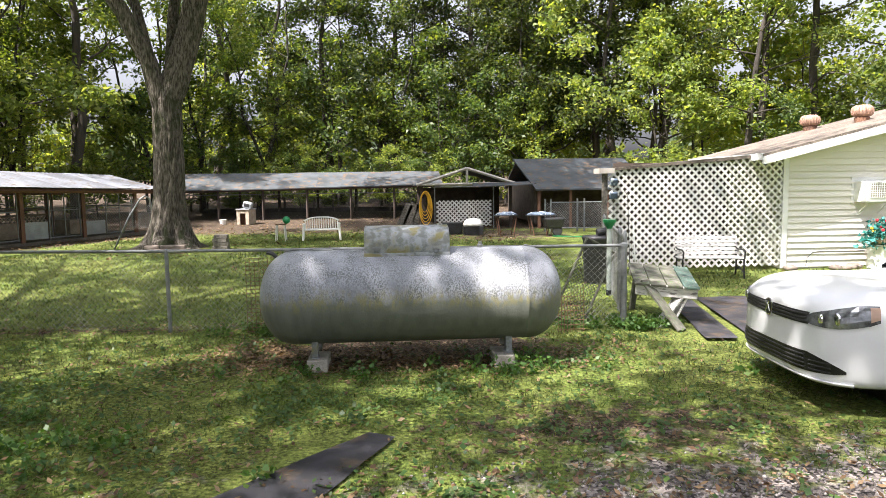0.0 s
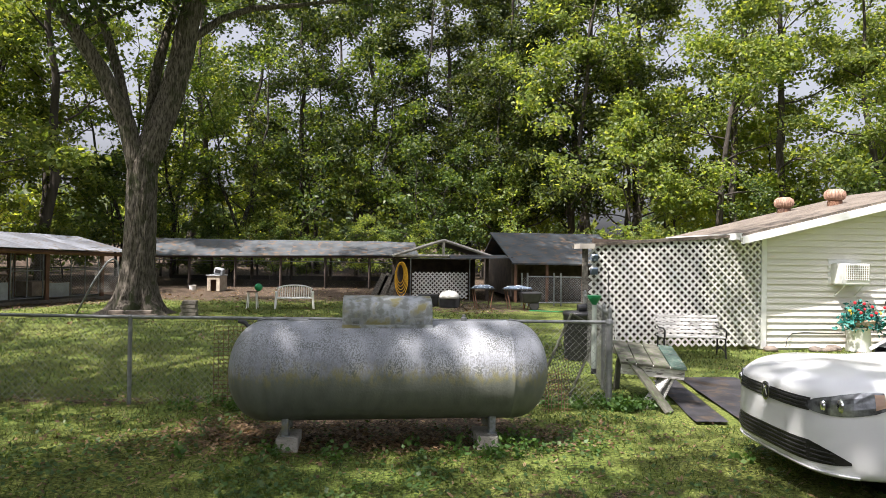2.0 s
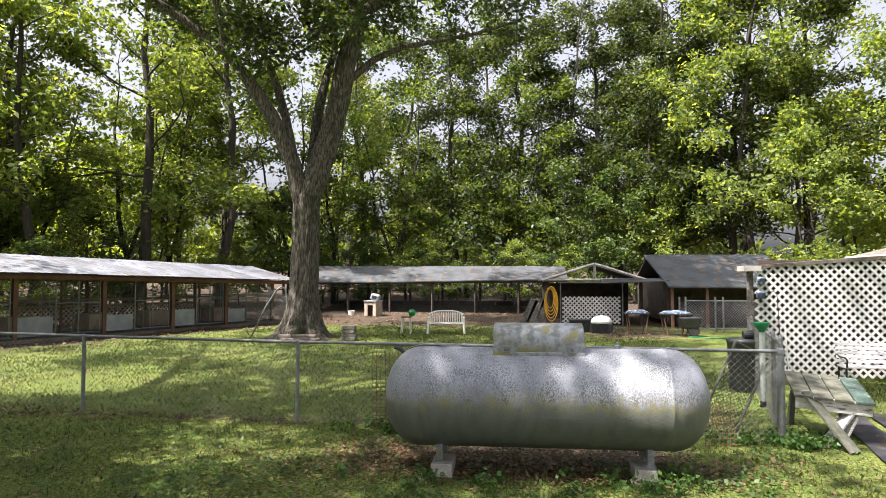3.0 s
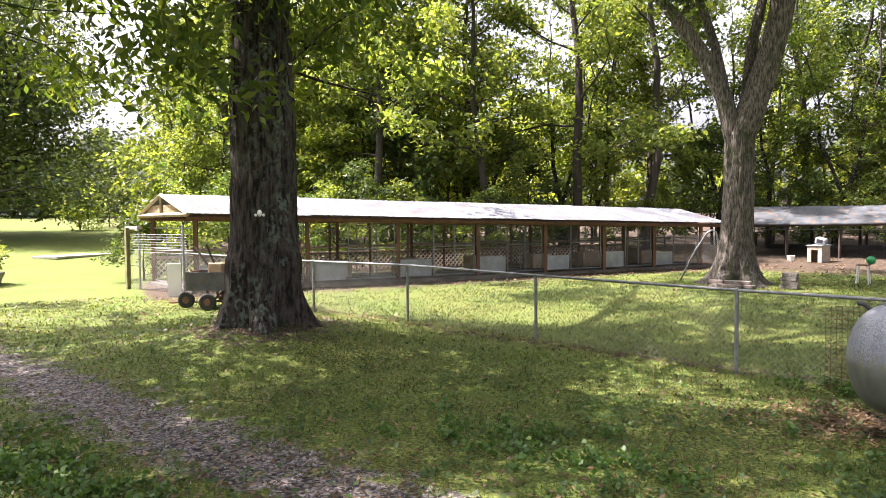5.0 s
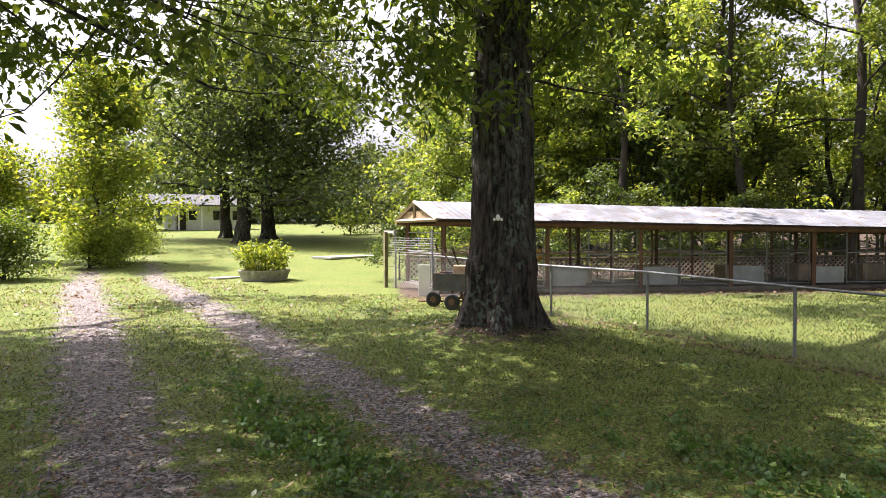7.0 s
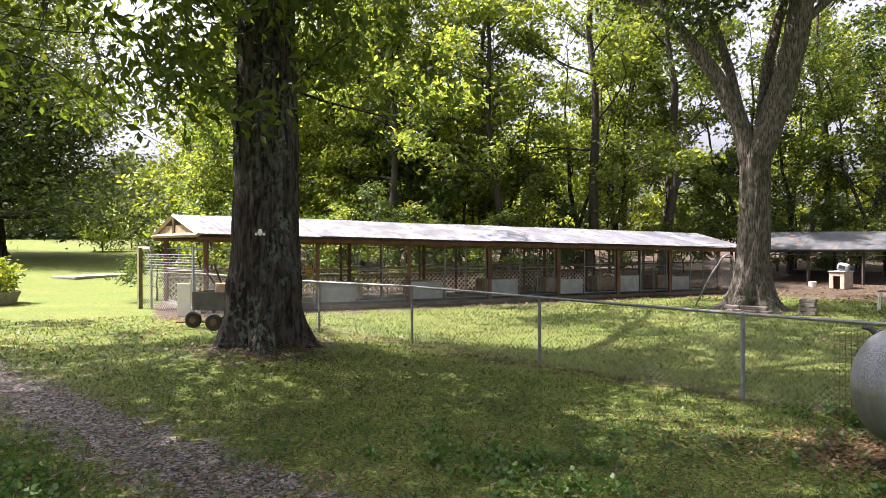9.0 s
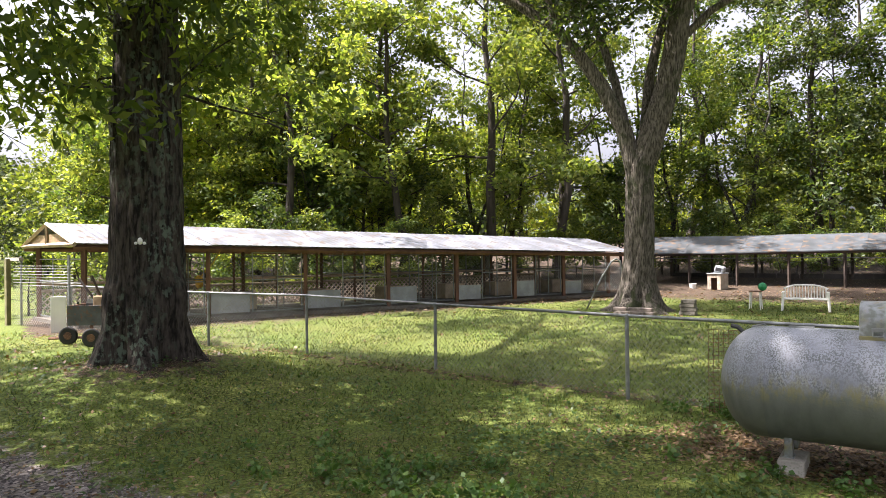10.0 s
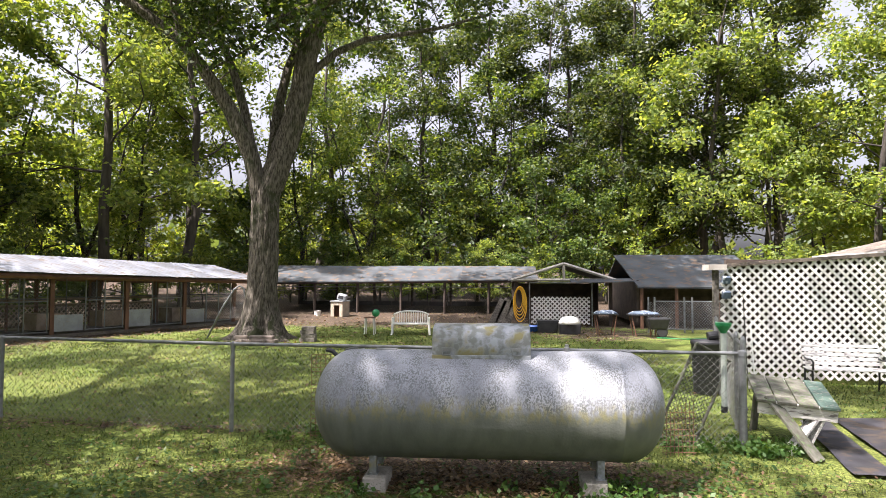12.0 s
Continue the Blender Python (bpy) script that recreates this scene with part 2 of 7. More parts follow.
M["blanket"] = mat("blue_cloth", (0.12, 0.16, 0.22), (0.05, 0.07, 0.10), 0.95, scale=5, c=(0.5, 0.55, 0.6), fine=9)


def glass_mat():
    m = bpy.data.materials.new("car_glass")
    m.use_nodes = True
    p = m.node_tree.nodes["Principled BSDF"]
    p.inputs["Base Color"].default_value = (0.016, 0.019, 0.021, 1)
    p.inputs["Roughness"].default_value, p.inputs["Specular IOR Level"].default_value = 0.03, 0.8
    return m


M["glass_dark"] = glass_mat()


def tank_mat():
    """Aluminium paint gone dull: dark lichen specks over the top half, a yellow-green algae band, darker streaked
    green-grey below.
    """
    m = bpy.data.materials.new("tank_paint")
    m.use_nodes = True
    n, l = m.node_tree.nodes, m.node_tree.links
    p = n["Principled BSDF"]
    p.inputs["Roughness"].default_value, p.inputs["Metallic"].default_value = 0.6, 0.12
    tc, sep = n.new("ShaderNodeTexCoord"), n.new("ShaderNodeSeparateXYZ")
    l.new(tc.outputs["Object"], sep.inputs[0])

    def noise_at(scale, detail=5, stretch=(1, 1, 1)):
        mp, t = n.new("ShaderNodeMapping"), n.new("ShaderNodeTexNoise")
        mp.inputs["Scale"].default_value = stretch
        t.inputs["Scale"].default_value, t.inputs["Detail"].default_value = scale, detail
        l.new(tc.outputs["Object"], mp.inputs[0])
        l.new(mp.outputs[0], t.inputs["Vector"])
        return t.outputs[0]

    def ramp(fac, stops):
        r = n.new("ShaderNodeValToRGB")
        e = r.color_ramp.elements
        while len(e) < len(stops):
            e.new(0.5)
        for k, (pos, v) in enumerate(stops):
            e[k].position, e[k].color = pos, (v, v, v, 1)
        l.new(fac, r.inputs[0])
        return r.outputs[0]

    def mix(fac, a, b):
        x = n.new("ShaderNodeMixRGB")
        l.new(fac, x.inputs[0])
        for k, v in ((1, a), (2, b)):
            if isinstance(v, tuple):
                x.inputs[k].default_value = (*v, 1)
            else:
                l.new(v, x.inputs[k])
        return x.outputs[0]

    def math_node(op, a, b):
        x = n.new("ShaderNodeMath")
        x.operation = op
        for k, v in ((0, a), (1, b)):
            if isinstance(v, (int, float)):
                x.inputs[k].default_value = v
            else:
                l.new(v, x.inputs[k])
        return x.outputs[0]

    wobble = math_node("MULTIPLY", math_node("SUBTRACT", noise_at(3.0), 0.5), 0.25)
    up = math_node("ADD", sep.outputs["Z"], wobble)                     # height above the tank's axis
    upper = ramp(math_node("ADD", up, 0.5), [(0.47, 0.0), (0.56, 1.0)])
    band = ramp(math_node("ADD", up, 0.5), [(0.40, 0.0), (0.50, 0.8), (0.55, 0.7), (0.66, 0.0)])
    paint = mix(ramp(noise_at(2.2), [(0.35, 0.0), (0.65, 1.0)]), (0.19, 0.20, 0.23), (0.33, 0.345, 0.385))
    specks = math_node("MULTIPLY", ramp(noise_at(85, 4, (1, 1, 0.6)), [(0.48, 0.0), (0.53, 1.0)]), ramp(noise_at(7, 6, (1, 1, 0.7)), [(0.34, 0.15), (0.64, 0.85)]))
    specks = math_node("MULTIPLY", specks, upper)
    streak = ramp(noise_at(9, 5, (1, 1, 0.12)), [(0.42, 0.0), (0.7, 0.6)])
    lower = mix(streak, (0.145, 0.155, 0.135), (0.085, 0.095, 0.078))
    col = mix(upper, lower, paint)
    col = mix(math_node("MULTIPLY", band, ramp(noise_at(28, 6, (1, 1, 0.5)), [(0.40, 0.0), (0.62, 0.9)])), col, (0.22, 0.20, 0.07))
    col = mix(specks, col, (0.088, 0.096, 0.088))
    l.new(col, p.inputs["Base Color"])
    bp = n.new("ShaderNodeBump")
    bp.inputs["Strength"].default_value, bp.inputs["Distance"].default_value = 0.25, 0.01
    l.new(noise_at(45), bp.inputs["Height"])
    l.new(bp.outputs[0], p.inputs["Normal"])
    return m


M["tank"] = tank_mat()


def ground_mat():
    m = bpy.data.materials.new("lawn_and_gravel")
    m.use_nodes = True
    n, l = m.node_tree.nodes, m.node_tree.links
    p = n["Principled BSDF"]
    p.inputs["Roughness"].default_value, p.inputs["Specular IOR Level"].default_value = 0.95, 0.2
    tc = n.new("ShaderNodeTexCoord")

    def noise_at(scale, detail=6):
        t = n.new("ShaderNodeTexNoise")
        t.inputs["Scale"].default_value, t.inputs["Detail"].default_value = scale, detail
        l.new(tc.outputs["Object"], t.inputs["Vector"])
        return t.outputs[0]

    def colours(fac, stops):
        r = n.new("ShaderNodeValToRGB")
        e = r.color_ramp.elements
        while len(e) < len(stops):
            e.new(0.5)
        for k, (pos, v) in enumerate(stops):
            e[k].position, e[k].color = pos, (*v, 1)
        l.new(fac, r.inputs[0])
        return r.outputs[0]

    def mask(name, lo, hi, scale):
        a, s, r = n.new("ShaderNodeAttribute"), n.new("ShaderNodeMath"), n.new("ShaderNodeMapRange")
        a.attribute_name = name
        s.operation = "ADD"
        l.new(a.outputs["Fac"], s.inputs[0])
        k = n.new("ShaderNodeMath")
        k.operation = "MULTIPLY_ADD"
        k.inputs[1].default_value, k.inputs[2].default_value = 1.5, -0.75
        l.new(noise_at(scale), k.inputs[0])
        l.new(k.outputs[0], s.inputs[1])
        r.inputs[1].default_value, r.inputs[2].default_value = lo, hi
        l.new(s.outputs[0], r.inputs[0])
        return r.outputs[0]

    def mix(fac, a, b):
        x = n.new("ShaderNodeMixRGB")
        l.new(fac, x.inputs[0])
        l.new(a, x.inputs[1])
        l.new(b, x.inputs[2])
        return x.outputs[0]

    turf = mix(colours(noise_at(0.55), [(0.38, (0, 0, 0)), (0.62, (1, 1, 1))]),
               colours(noise_at(26), [(0.33, (0.026, 0.026, 0.008)), (0.5, (0.084, 0.122, 0.022)), (0.68, (0.18, 0.225, 0.05))]),
               colours(noise_at(30), [(0.33, (0.030, 0.026, 0.012)), (0.5, (0.105, 0.130, 0.026)), (0.68, (0.23, 0.24, 0.07))]))
    vor = n.new("ShaderNodeTexVoronoi")
    vor.inputs["Scale"].default_value = 34
    l.new(tc.outputs["Object"], vor.inputs["Vector"])
    stones = colours(vor.outputs["Color"], [(0.2, (0.038, 0.033, 0.033)), (0.5, (0.125, 0.108, 0.103)), (0.85, (0.29, 0.255, 0.235))])
    soil = colours(noise_at(40), [(0.34, (0.020, 0.014, 0.010)), (0.52, (0.062, 0.044, 0.031)), (0.68, (0.19, 0.14, 0.10))])
    col = mix(mask("litter", 0.42, 0.62, 5.0), turf, soil)
    col = mix(mask("gravel", 0.40, 0.66, 4.0), col, stones)
    l.new(col, p.inputs["Base Color"])
    bp = n.new("ShaderNodeBump")
    bp.inputs["Strength"].default_value, bp.inputs["Distance"].default_value = 0.8, 0.02
    l.new(noise_at(55), bp.inputs["Height"])
    l.new(bp.outputs[0], p.inputs["Normal"])
    return m


M["ground"] = ground_mat()


# ---- mesh helpers ----
def box(bm, c, s, m=None, bevel=0.0, taper=1.0):
    v = []
    for dz in (-0.5, 0.5):
        k = taper if dz > 0 else 1.0
        for dx, dy in ((-0.5, -0.5), (0.5, -0.5), (0.5, 0.5), (-0.5, 0.5)):
            p = Vector((dx * s[0] * k, dy * s[1] * k, dz * s[2]))
            p = (m @ p if m else p) + Vector(c)
            v.append(bm.verts.new(p))
    f = [bm.faces.new([v[i] for i in q]) for q in ((3, 2, 1, 0), (4, 5, 6, 7), (0, 1, 5, 4), (1, 2, 6, 5), (2, 3, 7, 6), (3, 0, 4, 7))]
    if bevel:
        bmesh.ops.bevel(bm, geom=list({e for q in f for e in q.edges}), offset=bevel, segments=2, profile=0.5, affect="EDGES")
    return v


def tube(bm, pts, r, sides=8, caps=True):
    """A round bar along points; r is one radius or one a point."""
    pts = [Vector(p) for p in pts]
    rs = r if isinstance(r, (list, tuple)) else [r] * len(pts)
    rings, side = [], None
    for k, p in enumerate(pts):
        way = (pts[min(k + 1, len(pts) - 1)] - pts[max(k - 1, 0)]).normalized()
        if side is None:
            side = way.cross(Vector((0, 0, 1)) if abs(way.z) < 0.9 else Vector((1, 0, 0))).normalized()
        side = (side - way * side.dot(way)).normalized()
        other = way.cross(side)
        rings.append([bm.verts.new(p + (side * math.cos(a) + other * math.sin(a)) * rs[k]) for a in [2 * math.pi * j / sides for j in range(sides)]])
    for a, b in zip(rings, rings[1:]):
        for j in range(sides):
            bm.faces.new((a[j], a[(j + 1) % sides], b[(j + 1) % sides], b[j]))
    if caps:
        bm.faces.new(rings[0][::-1])
        bm.faces.new(rings[-1])
    return rings


def lathe(bm, profile, sides=24, m=None):
    """A turned shape round z from (radius, height) pairs."""
    rings = []
    for r, z in profile:
        rings.append([bm.verts.new((m @ Vector((r * math.cos(a), r * math.sin(a), z))) if m else (r * math.cos(a), r * math.sin(a), z))
                      for a in [2 * math.pi * j / sides for j in range(sides)]])
    for a, b in zip(rings, rings[1:]):
        for j in range(sides):
            bm.faces.new((a[j], a[(j + 1) % sides], b[(j + 1) % sides], b[j]))
    bm.faces.new(rings[0][::-1])
    bm.faces.new(rings[-1])


def part(name, bm, material, parent=None, label="", smooth=False, kind=""):
    me = bpy.data.meshes.new(name)
    bmesh.ops.recalc_face_normals(bm, faces=bm.faces)
    bm.to_mesh(me)
    bm.free()
    if smooth:
        me.polygons.foreach_set("use_smooth", [True] * len(me.polygons))
    me.materials.append(M[material] if isinstance(material, str) else material)
    ob = new(name, me)
    ob.parent = parent
    return tagged(ob, label, "", "", kind)


def thing(name, at, label, category, group="", kind="", rz=0.0):
    ob = new(name)
    ob.matrix_world = pose(*at, 0, 0, rz)
    ob.empty_display_size = 0.1
    return tagged(ob, label, category, group, kind)


def bars(name, parent, material, rows, **kw):
    """One box a row: centre and size."""
    for c, s in rows:
        bm = bmesh.new()
        box(bm, c, s, **kw)
        part(name, bm, material, parent)


def wires(bm, p0, p1, z0, z1, pitch=0.075, r=0.0022, drop=None):
    """Chain-link wires between two upright lines: two sets of slanting wires."""
    p0, p1 = Vector((*p0, 0)), Vector((*p1, 0))
    way, length, h = (p1 - p0).normalized(), (p1 - p0).length, z1 - z0
    nrm = Vector((-way.y, way.x, 0)) * r
    u = -h
    while u < length:
        for sgn in (1, -1):
            a, b = max(u, 0), min(u + h, length)
            if b - a > 0.02:
                za, zb = a - u, b - u
                if sgn < 0:
                    za, zb = h - za, h - zb
                A, B = p0 + way * a, p0 + way * b
                q = []
                for P, z in ((A, za), (B, zb)):
                    f = (P - p0).length / length
                    lift = 0 if drop is None else drop * f
                    c = Vector((P.x, P.y, z0 + z + lift))
                    q.append([bm.verts.new(c + nrm + Vector((0, 0, -r))), bm.verts.new(c - nrm + Vector((0, 0, -r))), bm.verts.new(c + Vector((0, 0, r * 1.3)))])
                for j in range(3):
                    bm.faces.new((q[0][j], q[0][(j + 1) % 3], q[1][(j + 1) % 3], q[1][j]))
        u += pitch


def soup(name, verts, quads, material, parent=None, label="", kind="", smooth=False, tris=False):
    """A mesh from arrays of vertices and faces of one size."""
    me = bpy.data.meshes.new(name)
    k = 3 if tris else 4
    me.vertices.add(len(verts))
    me.vertices.foreach_set("co", np.ascontiguousarray(verts, np.float32).ravel())
    me.loops.add(len(quads) * k)
    me.loops.foreach_set("vertex_index", np.ascontiguousarray(quads, np.int32).ravel())
    me.polygons.add(len(quads))
    me.polygons.foreach_set("loop_start", np.arange(0, len(quads) * k, k, dtype=np.int32))
    if smooth:
        me.polygons.foreach_set("use_smooth", [True] * len(quads))
    me.update(calc_edges=True)
    me.materials.append(M[material])
    ob = new(name, me)
    ob.parent = parent
    return tagged(ob, label, "", "", kind)


def leaf_arrays(rng, at, size, droop=0.35, spread=0.35, narrow=0.5):
    """A folded four-cornered leaf at each place."""
    n = len(at)
    way = rng.normal(size=(n, 3))
    way[:, 2] = way[:, 2] * 0.6 - droop
    way /= np.linalg.norm(way, axis=1, keepdims=True)
    side = np.cross(way, rng.normal(size=(n, 3)))
    side /= np.linalg.norm(side, axis=1, keepdims=True)
    ln = (size * rng.uniform(1 - spread, 1 + spread, n))[:, None]
    lift = np.cross(side, way) * ln * 0.12
    v = np.stack([at, at + way * ln * 0.45 + side * ln * narrow * 0.5 + lift, at + way * ln, at + way * ln * 0.45 - side * ln * narrow * 0.5 + lift], 1)
    return v.reshape(-1, 3), np.arange(4 * n).reshape(n, 4)


def height(x, y):
    r = math.hypot(x + 0.6, y)
    s = min(max((r - 9) / 11, 0), 1)
    h = 0.15 * s * s * (3 - 2 * s) + max(0, min(r, 110) - 28) * 0.04
    d = math.hypot(x + 10.1, y - 6.14)
    return h + 0.40 * math.exp(-(d / 1.9) ** 2)


def on(x, y, dz=0.0):
    return (x, y, height(x, y) + dz)


# ---- ground ----
def steps(lo, hi, fine, out):
    """Even fine steps between lo and hi, growing ones beyond, out to the horizon."""
    mid = list(np.arange(lo, hi + 1e-6, fine))
    a, step = [lo], fine
    while a[-1] > -out:
        step *= 1.35
        a.append(a[-1] - step)
    b, step = [mid[-1]], fine
    while b[-1] < out:
        step *= 1.35
        b.append(b[-1] + step)
    return np.array(a[:0:-1] + mid + b[1:])


def track_y(x):
    bend = max(0.0, -24 - x) / 46
    return 7.5 * bend ** 1.5


def gravel_at(x, y):
    c = track_y(x)
    wide = 0.75
    k = max(math.exp(-((y - c - 0.15) / wide) ** 2), 0.95 * math.exp(-((y - c - 2.95 - 0.02 * min(x + 5, 0)) / 0.7) ** 2))
    if x > -8:
        k = max(k, 1.0 * math.exp(-((y - 2.45) / 1.6) ** 2) * min(1, (x + 8) / 7))
    k = max(k, math.exp(-((y - 3.0) / 1.5) ** 2) * min(max((x + 0.9) / 1.6, 0), 1))
    if x < -26:
        k *= max(0.25, 1 - (-26 - x) / 25)
    return 0.85 * k * (1 if x < 14 else 0.6)


def litter_at(x, y):
    k = 0.9 * math.exp(-((x + 10.1) ** 2 + (y - 6.14) ** 2) / 2.2)
    k = max(k, 0.95 * math.exp(-(((x + 0.5) / 1.8) ** 4 + ((y - 7.3) / 0.8) ** 4)))
    s = ((x + 14.6) * -0.917 + (y - 15.2) * 0.40)                     # behind the front line of the long kennel
    t = (x + 14.6) * 0.40 + (y - 15.2) * 0.917
    if -8 < t < 14:
        k = max(k, 0.85 * math.exp(-(min(0, s + 0.2) / 1.5) ** 2) if s < 4 else 0)
    k = max(k, 0.8 / (1 + math.exp(-(y - 24.3) * 1.4)) * (1 if -14 < x < 14 and y < 37 else 0.55))
    k = max(k, 0.75 * math.exp(-(((x - 2.9) / 3.0) ** 2 + ((y - 22.5) / 3.2) ** 2)))
    k = max(k, 0.55 * math.exp(-((x + 6.9) ** 2 + (y - 19.3) ** 2) / 3))
    k = max(k, 0.66 * math.exp(-(((x - 1.1) / 1.9) ** 2 + ((y - 4.75) / 0.75) ** 2)))
    if -16 < x < 0:
        k = max(k, 0.5 * math.exp(-((y - 8.95) / 0.4) ** 2))
    if y > 37 or (s > 5.0 and -5 < t and x < -9):
        k = max(k, 1.1)                                               # leaf mould under the woods
    if y < 9 and x < 2:
        k = max(k, 0.2)                                               # worn patches in the shaded lawn
    return k


xs, ys = steps(-22, 10, 0.22, 420), steps(-4, 26, 0.22, 420)
gx, gy = np.meshgrid(xs, ys)
gz = np.array([height(a, b) + 0.03 * noise.noise((a * 0.9, b * 0.9, 0)) + 0.012 * noise.noise((a * 4, b * 4, 3)) for a, b in zip(gx.ravel(), gy.ravel())])
idx = np.arange(gx.size).reshape(gx.shape)
quads = np.stack([idx[:-1, :-1], idx[:-1, 1:], idx[1:, 1:], idx[1:, :-1]], -1).reshape(-1, 4)
ground = soup("ground", np.stack([gx.ravel(), gy.ravel(), gz], 1), quads, "ground", smooth=True, kind="structure")
tagged(ground, "mown lawn with gravel wheel tracks and brown leaf litter", "ground")
for key, fn in (("gravel", gravel_at), ("litter", litter_at)):
    at = ground.data.attributes.new(key, "FLOAT", "POINT")
    at.data.foreach_set("value", np.array([fn(a, b) for a, b in zip(gx.ravel(), gy.ravel())], np.float32))


# ---- propane tank ----
def propane_tank():
    t = thing("propane_tank", (-0.46, 6.86, 0.735), "weathered grey steel propane tank with lichen and algae stains", "propane tank")
    R, L = 0.49, 3.17
    prof = []
    for k in range(13):                                              # rounded end
        a = math.pi / 2 * k / 12
        prof.append((R * math.sin(a) ** 0.92 + 0.001, -L / 2 + 0.36 * (1 - math.cos(a))))
    seam = -L / 2 + 0.42
    prof += [(R, seam - 0.012), (R + 0.004, seam - 0.006), (R + 0.004, seam + 0.006), (R, seam + 0.012)]
    full = prof + [(r, -z) for r, z in prof[::-1]]
    bm = bmesh.new()
    lathe(bm, full, 64, Matrix.Rotation(math.pi / 2, 4, "Y"))
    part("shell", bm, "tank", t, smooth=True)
    bm = bmesh.new()                                                 # dome lid, domed across
    sec = [(-0.22, 0.45), (-0.225, 0.49), (-0.22, 0.60), (-0.19, 0.67), (-0.13, 0.715), (-0.06, 0.735), (0.0, 0.74), (0.06, 0.735), (0.13, 0.715), (0.19, 0.67), (0.22, 0.60), (0.225, 0.49), (0.22, 0.45)]
    rings = [[bm.verts.new((x, y * k, 0.45 + (z - 0.45) * k2)) for y, z in sec] for x, k, k2 in ((-0.44, 0.9, 0.93), (-0.43, 1, 1), (0.43, 1, 1), (0.44, 0.9, 0.93))]
    for a, b in zip(rings, rings[1:]):
        for j in range(len(sec) - 1):
            bm.faces.new((a[j], a[j + 1], b[j + 1], b[j]))
    bm.faces.new(rings[0])
    bm.faces.new(rings[-1])
    dome = part("dome_lid", bm, "tank_lid", t, "dull grey hinged lid with green algae", smooth=True)
    dome.location.x = -0.05
    for x in (-0.31, 0.31):
        bm = bmesh.new()
        tube(bm, [(x - 0.035, -0.228, 0.515), (x - 0.035, -0.248, 0.47), (x + 0.035, -0.248, 0.47), (x + 0.035, -0.228, 0.515)], 0.006, 6)
        box(bm, (x, -0.228, 0.52), (0.09, 0.012, 0.03))
        part("latch", bm, "galv", dome)
    bm = bmesh.new()
    box(bm, (0, 0, 0.45), (0.885, 0.452, 0.04), bevel=0.006)
    part("lid_rim", bm, "tank_lid", t).location.x = -0.05
    for x in (-1.02, 1.0):
        bm = bmesh.new()
        box(bm, (x, -0.17, -0.51), (0.065, 0.10, 0.20), bevel=0.006)
        box(bm, (x, -0.17, -0.60), (0.09, 0.14, 0.012))
        part("leg", bm, "tank_lid", t)
        bm = bmesh.new()
        box(bm, (x, 0.20, -0.51), (0.065, 0.10, 0.20), bevel=0.006)
        part("leg", bm, "tank_lid", t)
    for x in (-1.32, 1.30):                                          # lifting lugs
        bm = bmesh.new()
        s = 1 if x > 0 else -1
        tube(bm, [(x - s * 0.13, 0, 0.46), (x - s * 0.09, 0, 0.505), (x, 0, 0.485), (x + s * 0.03, 0, 0.40)], 0.009, 8)
        part("lifting_lug", bm, "galv", t)
    bm = bmesh.new()
    box(bm, (-0.93, 0, 0.492), (0.2, 0.07, 0.018), bevel=0.004)
    part("name_plate", bm, "galv", t)
    bm = bmesh.new()
    lathe(bm, [(0.03, 0.46), (0.03, 0.52), (0.018, 0.525), (0.018, 0.55), (0.001, 0.553)], 16, Matrix.Translation((0.73, 0, 0)))
    part("filler_valve", bm, "galv", t)
    bm = bmesh.new()
    tube(bm, [(-1.40, 0.06, 0.40), (-1.46, 0.06, 0.46), (-1.52, 0.06, 0.475)], 0.022, 8)
    part("hose_stub", bm, "black_plastic", t)
    return t


M["tank_lid"] = mat("lid_paint", (0.30, 0.32, 0.35), (0.15, 0.16, 0.15), 0.55, 0.15, scale=14, sharp=0.05, c=(0.18, 0.165, 0.075), fine=7, bump=0.2)
propane_tank()


def block(x, y):
    t = thing("concrete_block", on(x, y), "grey concrete block under the tank's leg", "block", "blocks under the tank")
    bm = bmesh.new()
    box(bm, (0, 0.02, 0.035), (0.21, 0.40, 0.19), bevel=0.012)
    part("block", bm, "concrete", t)


block(-1.45, 6.72)
block(0.48, 6.72)


# ---- chain-link fence ----
POSTS = [(2.34, 8.3), (-0.6, 8.55), (-3.62, 8.78), (-6.9, 9.15), (-9.85, 9.2), (-12.2, 8.8), (-15.0, 8.7), (-17.3, 8.7)]
FENCE_H = 1.06


